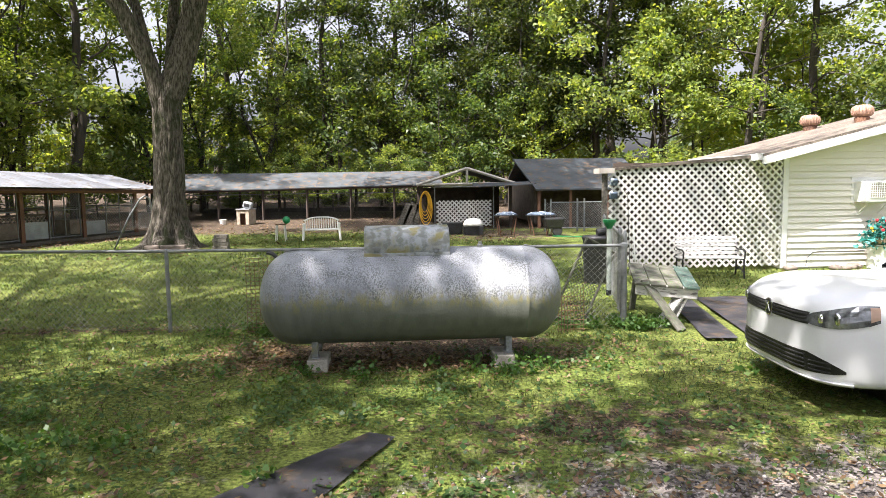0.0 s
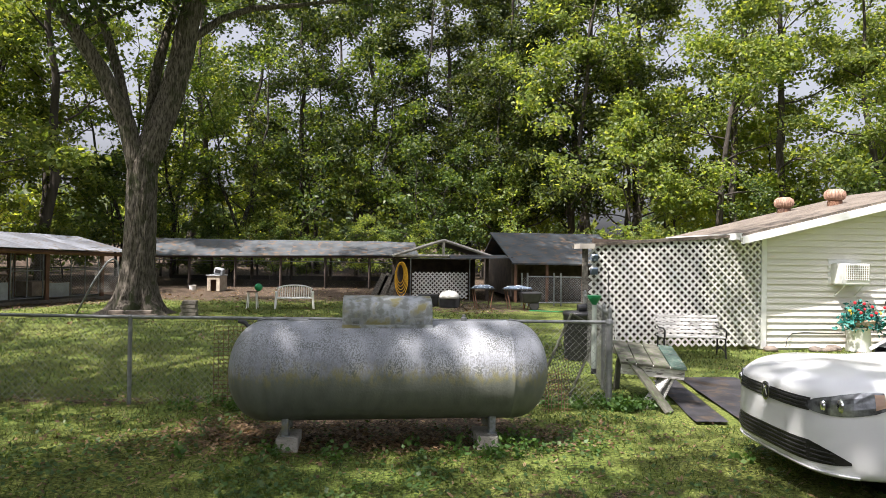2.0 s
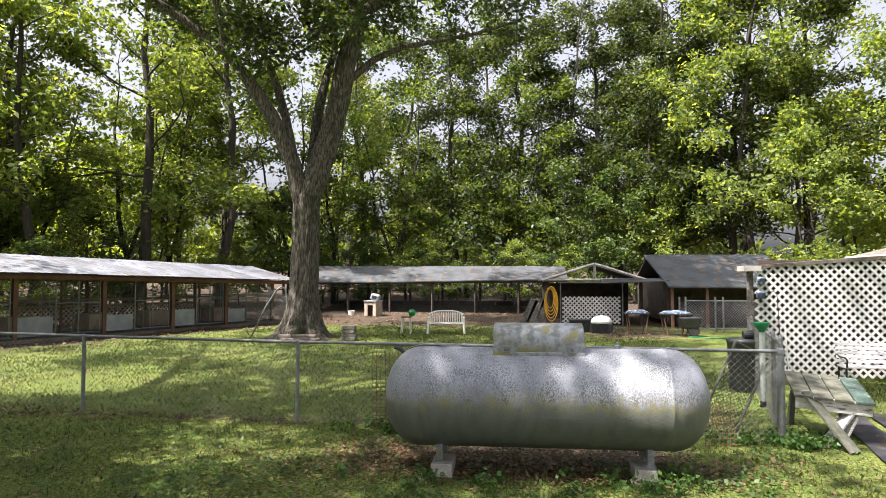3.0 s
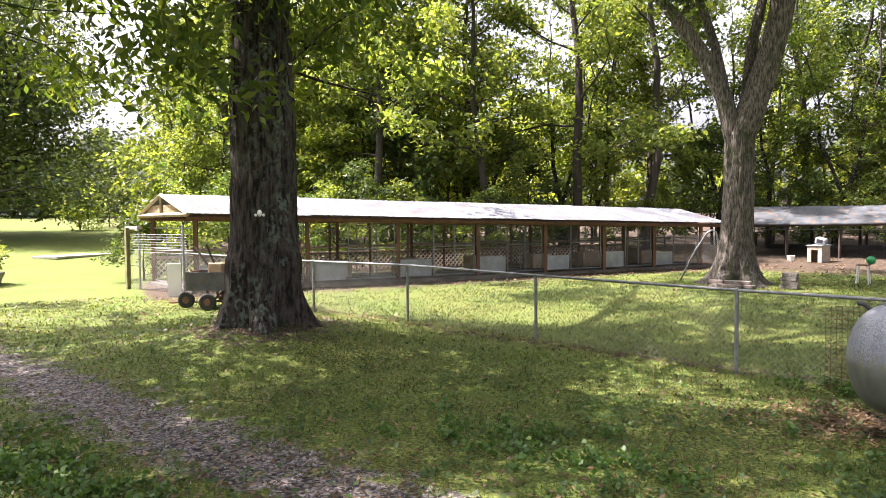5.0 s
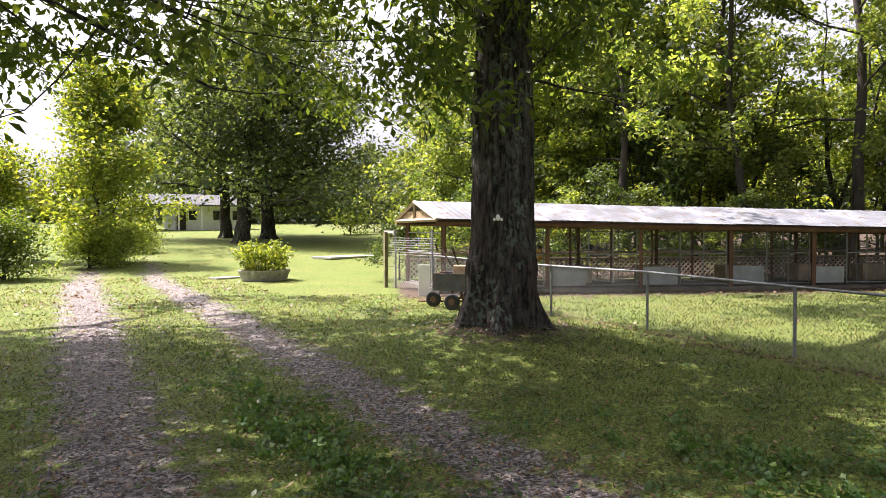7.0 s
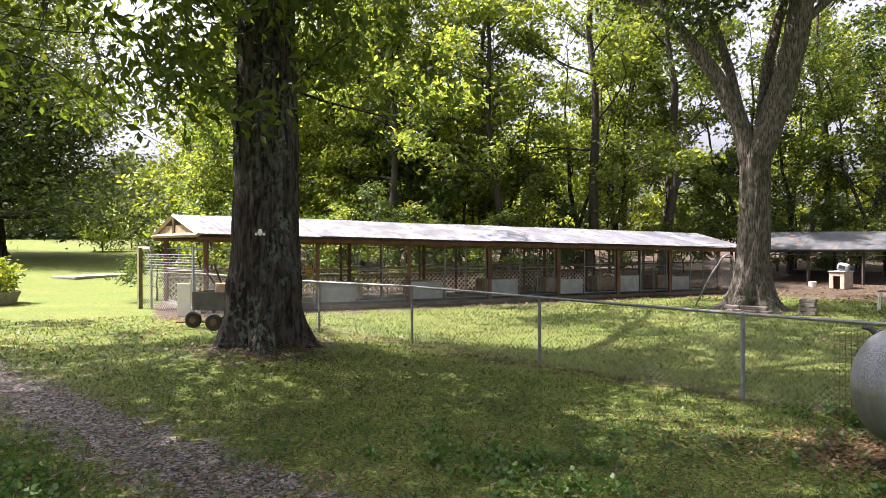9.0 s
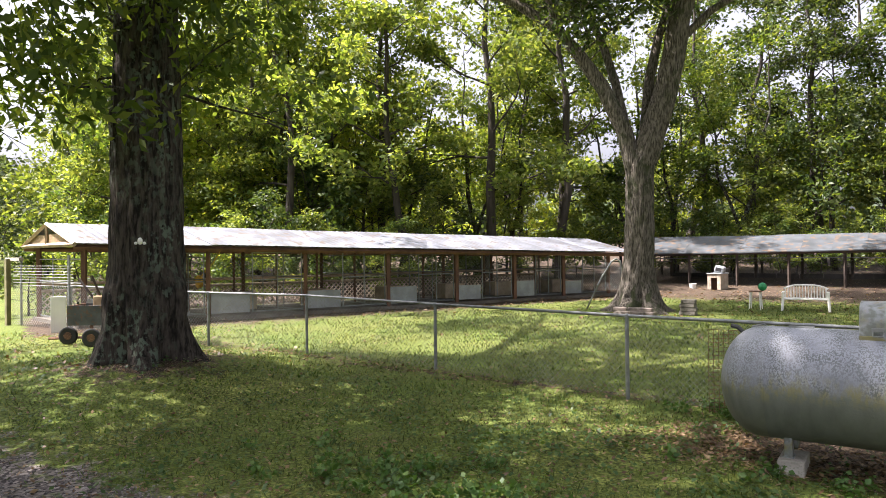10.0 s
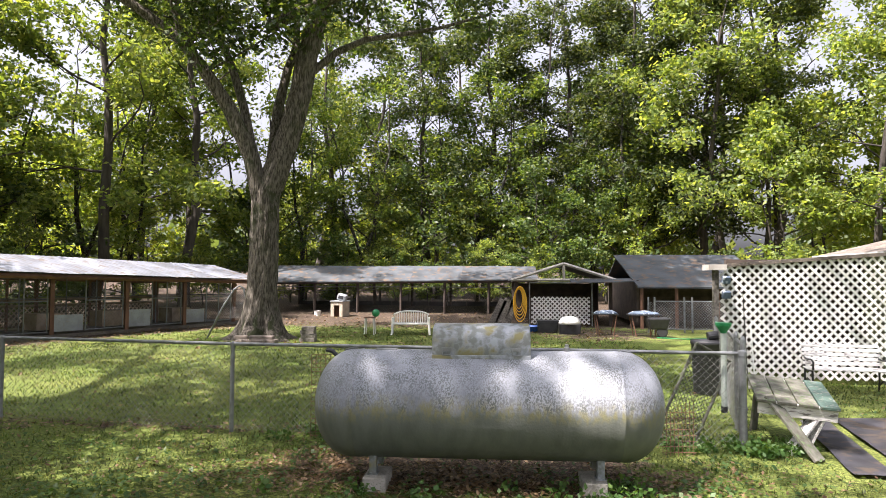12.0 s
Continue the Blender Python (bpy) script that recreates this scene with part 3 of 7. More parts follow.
def chain_fence():
    t = thing("chain_link_fence", on(*POSTS[0]), "galvanised chain-link fence with a top rail", "fence", kind="structure")
    inv = Vector(t.matrix_world.translation)
    for k, (x, y) in enumerate(POSTS):
        bm = bmesh.new()
        r = 0.042 if k == 0 else 0.026
        z = height(x, y)
        h = FENCE_H + (0.01 if k == 0 else 0)
        tube(bm, [Vector((x, y, z - 0.05)) - inv, Vector((x, y, z + h)) - inv], r, 12)
        tube(bm, [Vector((x, y, z + h - 0.02)) - inv, Vector((x, y, z + h + 0.025)) - inv, Vector((x, y, z + h + 0.04)) - inv], [r * 1.25, r * 1.15, r * 0.5], 12)
        for dz in (0.45,) if k == 0 else ():
            tube(bm, [Vector((x, y, z + dz)) - inv, Vector((x, y, z + dz + 0.03)) - inv], r * 1.2, 12)
        part("post", bm, "galv", t)
    for (x0, y0), (x1, y1) in zip(POSTS, POSTS[1:]):
        z0, z1 = height(x0, y0), height(x1, y1)
        bm = bmesh.new()
        tube(bm, [Vector((x0, y0, z0 + FENCE_H + 0.01)) - inv, Vector((x1, y1, z1 + FENCE_H + 0.01)) - inv], 0.021, 10)
        part("top_rail", bm, "galv", t)
        bm = bmesh.new()
        wires(bm, (x0, y0), (x1, y1), z0 + 0.02, z0 + FENCE_H, 0.082, 0.0017, z1 - z0)
        bmesh.ops.translate(bm, verts=bm.verts, vec=-inv)
        part("wire_mesh", bm, "wire", t, kind="stuff")


chain_fence()


def side_fence():
    pts = [(2.46, 8.62), (2.62, 9.3), (2.95, 10.6), (3.3, 12.2)]
    t = thing("side_fence", on(*pts[0]), "chain-link side fence running back to the porch", "fence", kind="structure")
    inv = Vector(t.matrix_world.translation)
    for x, y in pts:
        bm = bmesh.new()
        tube(bm, [Vector(on(x, y)) - inv, Vector(on(x, y, 1.2)) - inv, Vector(on(x, y, 1.24)) - inv], [0.03, 0.03, 0.012], 10)
        part("post", bm, "galv", t)
    for a, b in zip(pts, pts[1:]):
        bm = bmesh.new()
        tube(bm, [Vector(on(*a, 1.14)) - inv, Vector(on(*b, 1.14)) - inv], 0.02, 8)
        part("top_rail", bm, "galv", t)
        bm = bmesh.new()
        wires(bm, a, b, height(*a) + 0.02, height(*a) + 1.12, 0.08, 0.0018)
        bmesh.ops.translate(bm, verts=bm.verts, vec=-inv)
        part("wire_mesh", bm, "wire", t, kind="stuff")


side_fence()


# ---- house ----
HY, HX0, HX1, HB = 12.83, 7.15, 17.0, 0.12
PEAK, EAVE_X, EAVE_Z = (11.26, 3.53), 6.46, 2.38


def roof_z(x):
    return PEAK[1] - abs(x - PEAK[0]) * (PEAK[1] - EAVE_Z) / (PEAK[0] - EAVE_X)


def house():
    t = thing("house", (HX0, HY, HB), "cream lap-sided garage with a brown shingle gable roof", "house")
    o = Vector((HX0, HY, HB))
    # core walls, with the garage opening left free
    gx0, gx1, gz = 12.09, 15.2, 2.25
    for name, x0, x1, z0, z1 in (("wall", HX0, gx0, HB - 0.1, 2.38), ("wall", gx1, HX1, HB - 0.1, 2.38), ("wall", gx0, gx1, gz, 2.38)):
        bm = bmesh.new()
        box(bm, Vector(((x0 + x1) / 2, HY + 0.10, (z0 + z1) / 2)) - o, (x1 - x0, 0.16, z1 - z0))
        part(name, bm, "siding", t)
    bm = bmesh.new()
    tri = [(HX0, 2.38), (HX1 - 0.75, 2.38), (PEAK[0], roof_z(PEAK[0]) - 0.13)]
    f = [[bm.verts.new(Vector((x, y, z)) - o) for x, z in tri] for y in (HY + 0.02, HY + 0.18)]
    bm.faces.new(f[0])
    bm.faces.new(f[1][::-1])
    for j in range(3):
        bm.faces.new((f[0][j], f[0][(j + 1) % 3], f[1][(j + 1) % 3], f[1][j]))
    part("gable_wall", bm, "siding", t)
    for name, c, s in (("side_wall", (HX0 + 0.08, HY + 1.32, 1.25), (0.16, 2.3, 2.3)), ("side_wall", (HX1 - 0.08, HY + 1.32, 1.25), (0.16, 2.3, 2.3)), ("back_wall", (12.07, HY + 2.55, 1.25), (9.85, 0.16, 2.3))):
        bm = bmesh.new()
        box(bm, Vector(c) - o, s)
        part(name, bm, "siding", t)
    # near-black partition, its colour giving the garage's inner shade
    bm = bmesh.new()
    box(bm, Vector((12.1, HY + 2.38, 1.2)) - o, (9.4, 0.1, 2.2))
    part("partition", bm, "inside_shade", t)
    # lap boards, tilted so that each lower edge stands proud
    step, z = 0.128, HB
    while z < 3.4:
        x0, x1 = HX0 + 0.09, HX1
        if z + step > 2.36:
            k = (PEAK[1] - 0.17 - z - step * 0.5) / ((PEAK[1] - EAVE_Z) / (PEAK[0] - EAVE_X))
            x0, x1 = max(x0, PEAK[0] - k), min(x1, PEAK[0] + k)
        runs = [(x0, gx0 - 0.1), (gx1 + 0.1, x1)] if z < gz + 0.02 else [(x0, x1)]
        for a, b in runs:
            if b - a < 0.2:
                continue
            bm = bmesh.new()
            v = [bm.verts.new(Vector(p) - o) for x in (a, b) for p in ((x, HY + 0.02, z), (x, HY - 0.032, z), (x, HY - 0.029, z + 0.012), (x, HY + 0.002, z + step + 0.012), (x, HY + 0.02, z + step + 0.012))]
            for j in range(5):
                bm.faces.new((v[j], v[(j + 1) % 5], v[5 + (j + 1) % 5], v[5 + j]))
            bm.faces.new(v[:5])
            bm.faces.new(v[5:])
            part("siding_board", bm, "siding", t)
        z += step
    bars("corner_trim", t, "trim_white", [(Vector((HX0 + 0.03, HY - 0.012, 1.25)) - o, (0.11, 0.07, 2.3))])
    bars("door_trim", t, "trim_white", [(Vector((gx0 - 0.05, HY - 0.025, 1.2)) - o, (0.12, 0.06, 2.2)), (Vector((gx1 + 0.05, HY - 0.025, 1.2)) - o, (0.12, 0.06, 2.2)), (Vector(((gx0 + gx1) / 2, HY - 0.02, gz + 0.05)) - o, (gx1 - gx0 + 0.32, 0.055, 0.12))])
    # roof slabs with fascia
    for sgn in (-1, 1):
        xe = PEAK[0] + sgn * (PEAK[0] - EAVE_X)
        for name, y0, y1, dz, th, mt in (("roof", 12.36, 15.7, 0.0, 0.05, "shingle"), ("fascia", 12.33, 12.40, -0.05, 0.15, "trim_white"), ("soffit", 12.41, 12.80, -0.10, 0.02, "trim_white")):
            bm = bmesh.new()
            v = []
            for y in (y0, y1):
                for x, z in ((PEAK[0], PEAK[1] + dz), (xe, EAVE_Z + dz), (xe, EAVE_Z + dz - th), (PEAK[0], PEAK[1] + dz - th)):
                    v.append(bm.verts.new(Vector((x, y, z)) - o))
            for q in ((0, 1, 5, 4), (1, 2, 6, 5), (2, 3, 7, 6), (3, 0, 4, 7), (0, 3, 2, 1), (4, 5, 6, 7)):
                bm.faces.new([v[i] for i in q])
            part(name, bm, mt, t)
        bm = bmesh.new()
        box(bm, Vector((xe, 14.03, EAVE_Z - 0.05)) - o, (0.05, 3.3, 0.13))
        part("gutter", bm, "trim_white", t)
    for x, y in ((9.58, 14.0), (9.22, 15.3)):                        # turbine vents
        bm = bmesh.new()
        z = roof_z(x) - 0.05
        lathe(bm, [(0.15, -0.1), (0.15, 0.12), (0.13, 0.14)], 20, Matrix.Translation(Vector((x, y, z)) - o))
        base = part("vent_base", bm, "rust", t, "rusty round roof vent")
        bm = bmesh.new()
        lathe(bm, [(0.14, 0.14), (0.19, 0.19), (0.205, 0.26), (0.19, 0.33), (0.12, 0.385), (0.02, 0.40)], 20, Matrix.Translation(Vector((x, y, z)) - o))
        part("vent_hood", bm, "vent_tan", base, smooth=True)
        for j in range(20):
            a = 2 * math.pi * j / 20
            bm = bmesh.new()
            pts = [(0.15, 0.15), (0.20, 0.19), (0.217, 0.26), (0.20, 0.33), (0.13, 0.385)]
            tube(bm, [Vector((x, y, z)) - o + Vector((r * math.cos(a), r * math.sin(a), h)) for r, h in pts], 0.009, 4)
            part("vane", bm, "vent_tan", base)


M["vent_tan"] = mat("vent_tan", (0.42, 0.27, 0.20), (0.28, 0.17, 0.12), 0.7, 0.1, scale=8)
house()


def lattice(parent, x0, x1, z0a, z1a, z1b, y, pitch, width, o, thick=0.008, material="white_pvc"):
    """Crossed slats at 45 degrees inside a four-sided panel whose top edge slopes from z1a to z1b."""
    for sgn in (1, -1):
        u = -(z1b - z0a) - 0.2
        while u < (x1 - x0) + (z1b - z0a) + 0.2:
            # the line x = x0 + u + sgn * (z - z0a), clipped by the panel
            lo, hi = 0.0, 5.0
            if sgn > 0:
                lo, hi = max(lo, -u), min(hi, x1 - x0 - u)
            else:
                lo, hi = max(lo, u - (x1 - x0)), min(hi, u)
            slope = (z1b - z1a) / (x1 - x0)
            top = (z1a - z0a + slope * u) / (1 - sgn * slope)
            hi = min(hi, top)
            if hi - lo > 0.03:
                a = Vector((x0 + u + sgn * lo, y + sgn * thick * 0.55, z0a + lo)) - o
                b = Vector((x0 + u + sgn * hi, y + sgn * thick * 0.55, z0a + hi)) - o
                bm = bmesh.new()
                n = Vector((sgn, 0, -1)).normalized() * width / 2 if sgn > 0 else Vector((1, 0, 1)).normalized() * width / 2
                d = Vector((0, thick / 2, 0))
                v = [bm.verts.new(p + q) for p in (a, b) for q in (n + d, n - d, -n - d, -n + d)]
                for q in ((0, 1, 2, 3), (7, 6, 5, 4), (0, 4, 5, 1), (1, 5, 6, 2), (2, 6, 7, 3), (3, 7, 4, 0)):
                    bm.faces.new([v[i] for i in q])
                part("slat", bm, material, parent)
            u += pitch


def porch():
    o = Vector((3.5, HY, 0.1))
    t = thing("porch_lattice", o, "white lattice screen closing the side porch", "lattice screen", kind="structure")
    lattice(t, 3.58, 7.12, 0.16, 2.12, 2.34, HY - 0.02, 0.15, 0.041, o)
    bars("batten", t, "wood_dark", [(Vector((4.8, HY + 0.035, 1.15)) - o, (0.05, 0.05, 2.0)), (Vector((6.0, HY + 0.035, 1.2)) - o, (0.05, 0.05, 2.1))])
    r = thing("porch_roof", (3.2, HY, 2.2), "low porch roof with leaf litter along its edge", "roof", kind="structure")
    o = Vector((3.2, HY, 2.2))
    bm = bmesh.new()
    v = [bm.verts.new(Vector(p) - o) for y, x in ((HY - 0.06, 3.4), (HY + 2.3, 3.95)) for p in ((x, y, 2.145), (7.1, y, 2.42), (7.1, y, 2.36), (x, y, 2.085))]
    for q in ((0, 1, 5, 4), (1, 2, 6, 5), (2, 3, 7, 6), (3, 0, 4, 7), (0, 3, 2, 1), (4, 5, 6, 7)):
        bm.faces.new([v[i] for i in q])
    part("roof_deck", bm, "shingle", r)
    bars("fascia", r, "wood_weather3", [(Vector((3.40, HY + 0.16, 2.10)) - o, (0.03, 0.4, 0.10)), (Vector((3.52, HY - 0.085, 2.10)) - o, (0.3, 0.03, 0.10))])
    for x, y in ((3.52, HY + 0.06), (4.4, HY + 2.05)):
        bm = bmesh.new()
        box(bm, Vector((x, y, 1.1)) - o, (0.09, 0.09, 2.0))
        part("post", bm, "wood_grey", r)
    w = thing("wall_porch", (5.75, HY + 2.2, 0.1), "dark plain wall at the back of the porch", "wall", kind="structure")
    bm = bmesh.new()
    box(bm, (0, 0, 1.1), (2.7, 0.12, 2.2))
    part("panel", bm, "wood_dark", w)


porch()

# ---- kennels ----
KB, KD = Vector((-14.6, 15.2)), Vector((0.40, 0.917))
KR = Vector((-3.4, 0.55))                                             # from the front line to the rear line


def row_pt(s, k=0.0):
    p = KB + KD * s + KR * k
    return p.x, p.y


def eave_h(s):
    return 2.25 - 0.022 * (s + 7.2)


def slab(bm, quad, th, o):
    v = [bm.verts.new(Vector(p) - o) for p in quad] + [bm.verts.new(Vector(p) - o - Vector((0, 0, th))) for p in quad]
    for q in ((0, 1, 2, 3), (7, 6, 5, 4), (0, 4, 5, 1), (1, 5, 6, 2), (2, 6, 7, 3), (3, 7, 4, 0)):
        bm.faces.new([v[i] for i in q])


def long_kennel():
    o = Vector((*row_pt(-7), 0.15))
    t = thing("long_kennel", o, "open dog kennel row under a grey sheet-metal roof", "kennel")
    s0, s1 = -7.05, 12.2
    n = 18
    rng = random.Random(4)
    for k in range(n):                                               # roof sheets on both slopes, each a little off its neighbour
        a, b = s0 + (s1 - s0) * k / n, s0 + (s1 - s0) * (k + 1) / n + 0.05
        for front in (True, False):
            j = rng.uniform(-0.012, 0.012)
            ka, kb = (-0.10, 0.5) if front else (1.10, 0.5)
            bm = bmesh.new()
            quad = [(*row_pt(a, ka), eave_h(a) + j), (*row_pt(b, ka), eave_h(b) + j), (*row_pt(b, kb), eave_h(b) + 0.56 + j), (*row_pt(a, kb), eave_h(a) + 0.56 + j)]
            m = 12                                                    # ribs down the slope
            rows = [[], []]
            for i in range(m + 1):
                lift = Vector((0, 0, 0.008 if i % 2 else 0.0))
                rows[0].append([bm.verts.new(Vector(quad[0]).lerp(Vector(quad[1]), i / m) + lift - o - Vector((0, 0, h))) for h in (0, 0.01)])
                rows[1].append([bm.verts.new(Vector(quad[3]).lerp(Vector(quad[2]), i / m) + lift - o - Vector((0, 0, h))) for h in (0, 0.01)])
            for i in range(m):
                bm.faces.new((rows[0][i][0], rows[0][i + 1][0], rows[1][i + 1][0], rows[1][i][0]))
                bm.faces.new((rows[0][i][1], rows[1][i][1], rows[1][i + 1][1], rows[0][i + 1][1]))
                for w in rows:
                    bm.faces.new((w[i][0], w[i][1], w[i + 1][1], w[i + 1][0]))
            for i in (0, m):
                bm.faces.new((rows[0][i][0], rows[1][i][0], rows[1][i][1], rows[0][i][1]))
            part("roof_sheet", bm, "roof_metal", t)
    for kk, dz in ((-0.07, -0.10), (1.07, -0.10)):
        bm = bmesh.new()
        a, b = row_pt(s0, kk), row_pt(s1, kk)
        tube(bm, [Vector((*a, eave_h(s0) + dz)) - o, Vector((*b, eave_h(s1) + dz)) - o], 0.07, 4)
        part("eave_beam", bm, "wood_red", t)
    bm = bmesh.new()                                                 # gable end boards
    A, B, C = Vector((*row_pt(s0, -0.1), eave_h(s0) - 0.03)), Vector((*row_pt(s0, 1.1), eave_h(s0) - 0.03)), Vector((*row_pt(s0, 0.5), eave_h(s0) + 0.53))
    for p, q in ((A, C), (B, C), (A, B)):
        tube(bm, [p - o, q - o], 0.06, 4)
    tube(bm, [(A + B) / 2 - o, C - o], 0.04, 4)
    part("gable_frame", bm, "wood_weather2", t)
    bm = bmesh.new()
    q = [A.lerp(C, 0.05), B.lerp(C, 0.05), B.lerp(C, 0.5), A.lerp(C, 0.5)]
    d = Vector((KD.x, KD.y, 0)) * 0.04
    v = [bm.verts.new(p + e - o) for e in (d, d * 2) for p in q]
    for f in ((0, 1, 2, 3), (7, 6, 5, 4), (0, 4, 5, 1), (1, 5, 6, 2), (2, 6, 7, 3), (3, 7, 4, 0)):
        bm.faces.new([v[i] for i in f])
    part("gable_board", bm, "wood_pale", t)
    stops = [-6.75, -3.79, -1.05, 1.65, 4.2, 6.63, 8.9, 11.2]
    for i, s in enumerate(stops):
        for k in (0.0, 1.0):
            bm = bmesh.new()
            x, y = row_pt(s, k)
            tube(bm, [Vector((x, y, 0.1)) - o, Vector((x, y, eave_h(s) - 0.08)) - o], 0.075, 4)
            part("post", bm, "wood_red", t)
        # partition between runs: pipe frame with mesh
        bm = bmesh.new()
        for z in (0.3, 1.25, 1.85):
            tube(bm, [Vector((*row_pt(s, 0.03), z)) - o, Vector((*row_pt(s, 0.97), z)) - o], 0.018, 6)
        for k in (0.33, 0.66):
            tube(bm, [Vector((*row_pt(s, k), 0.2)) - o, Vector((*row_pt(s, k), 1.95)) - o], 0.018, 6)
        part("partition", bm, "galv", t)
    bm = bmesh.new()
    # kerb slab under the runs
    quad = [(*row_pt(-6.9, -0.02), 0.25), (*row_pt(11.6, -0.02), 0.25), (*row_pt(11.6, 1.02), 0.25), (*row_pt(-6.9, 1.02), 0.25)]
    slab(bm, quad, 0.25, o)
    part("floor_slab", bm, "slab_dirty", t)
    bm = bmesh.new()                                                 # rear rails
    for z in (1.15, 0.95):
        tube(bm, [Vector((*row_pt(-6.8, 1.0), z)) - o, Vector((*row_pt(11.2, 1.0), z)) - o], 0.045, 4)
    part("rear_rail", bm, "wood_weather2", t)
    for s in np.arange(-6.1, 11, 1.32):
        bm = bmesh.new()
        tube(bm, [Vector((*row_pt(s, 0.55), 0.25)) - o, Vector((*row_pt(s, 0.55), eave_h(s) + 0.4)) - o], 0.05, 4)
        part("inner_post", bm, "wood_red", t)
    for i, (a, b) in enumerate(zip(stops, stops[1:])):
        # low grey panels, timber box and gate frame in each run
        p0, p1 = Vector(row_pt(a + 0.08, 0.02)), Vector(row_pt(a + (b - a) * (0.42 if i else 0.75), 0.02))
        bm = bmesh.new()
        hgt = rng.uniform(0.46, 0.56)
        slab(bm, [(*p0, 0.32 + hgt), (*p1, 0.32 + hgt), (*(p1 + KR * 0.012), 0.32 + hgt), (*(p0 + KR * 0.012), 0.32 + hgt)], hgt, o)
        part("front_panel", bm, "panel_grey", t, "pale grey front panel")
        bm = bmesh.new()
        g0, g1 = a + (b - a) * 0.45, b - 0.08
        for s in (g0, g1, (g0 + g1) / 2):
            tube(bm, [Vector((*row_pt(s, 0.02), 0.3)) - o, Vector((*row_pt(s, 0.02), 1.98)) - o], 0.02, 6)
        for z in (0.33, 1.2, 1.97):
            tube(bm, [Vector((*row_pt(g0, 0.02), z)) - o, Vector((*row_pt(g1, 0.02), z)) - o], 0.018, 6)
        part("gate_frame", bm, "galv", t)
        bm = bmesh.new()
        x0, y0 = row_pt(a + 0.1, 0.03)
        x1, y1 = row_pt(b - 0.1, 0.03)
        wires(bm, (x0, y0), (x1, y1), 0.32, 1.95, 0.11, 0.0022)
        bmesh.ops.translate(bm, verts=bm.verts, vec=-o)
        part("front_mesh", bm, "wire", t, kind="stuff")
        # crossed low lattice along the rear
        bm = bmesh.new()
        wires(bm, row_pt(a + 0.06, 1.0), row_pt(b - 0.06, 1.0), 0.35, 0.93, 0.17, 0.02)
        bmesh.ops.translate(bm, verts=bm.verts, vec=-o)
        part("rear_lattice", bm, "lattice_old", t, kind="stuff")
        bm = bmesh.new()
        c = Vector((*row_pt((a + b) / 2 + rng.uniform(-0.4, 0.4), 0.45), 0.55)) - o
        box(bm, c, (0.8, 0.7, 0.5), Matrix.Rotation(math.atan2(KD.y, KD.x), 3, "Z"), bevel=0.01)
        part("sleeping_box", bm, "wood_weather2", t, "weathered plywood sleeping box")


M["slab_dirty"] = mat("dirty_concrete", (0.17, 0.15, 0.125), (0.07, 0.06, 0.05), 0.95, scale=1.6, c=(0.10, 0.075, 0.055), fine=18, bump=0.4)
M["wood_weather2"] = mat("wood_silvered", (0.42, 0.33, 0.24), (0.28, 0.21, 0.15), 0.85, scale=4, fine=30)
M["lattice_old"] = mat("lattice_old", (0.55, 0.45, 0.38), (0.42, 0.34, 0.28), 0.8, scale=4, fine=30)
long_kennel()
ys = thing("yellow_hoist", (*row_pt(-3.3, 0.45), 1.15), "yellow strap and pulley hung in the kennel", "hoist")
bm = bmesh.new()
bmesh.ops.create_icosphere(bm, subdivisions=2, radius=0.16, matrix=Matrix.Diagonal((1, 0.7, 1.2, 1)))
for v in bm.verts:
    v.co *= 1 + 0.3 * noise.noise(v.co * 9)
part("strap_heap", bm, "yellow", ys)
bm = bmesh.new()
tube(bm, [(0, 0, 0.1), (0.25, 0.3, 0.55), (0.42, 0.5, 1.0)], 0.018, 6)
part("rope", bm, "yellow", ys)


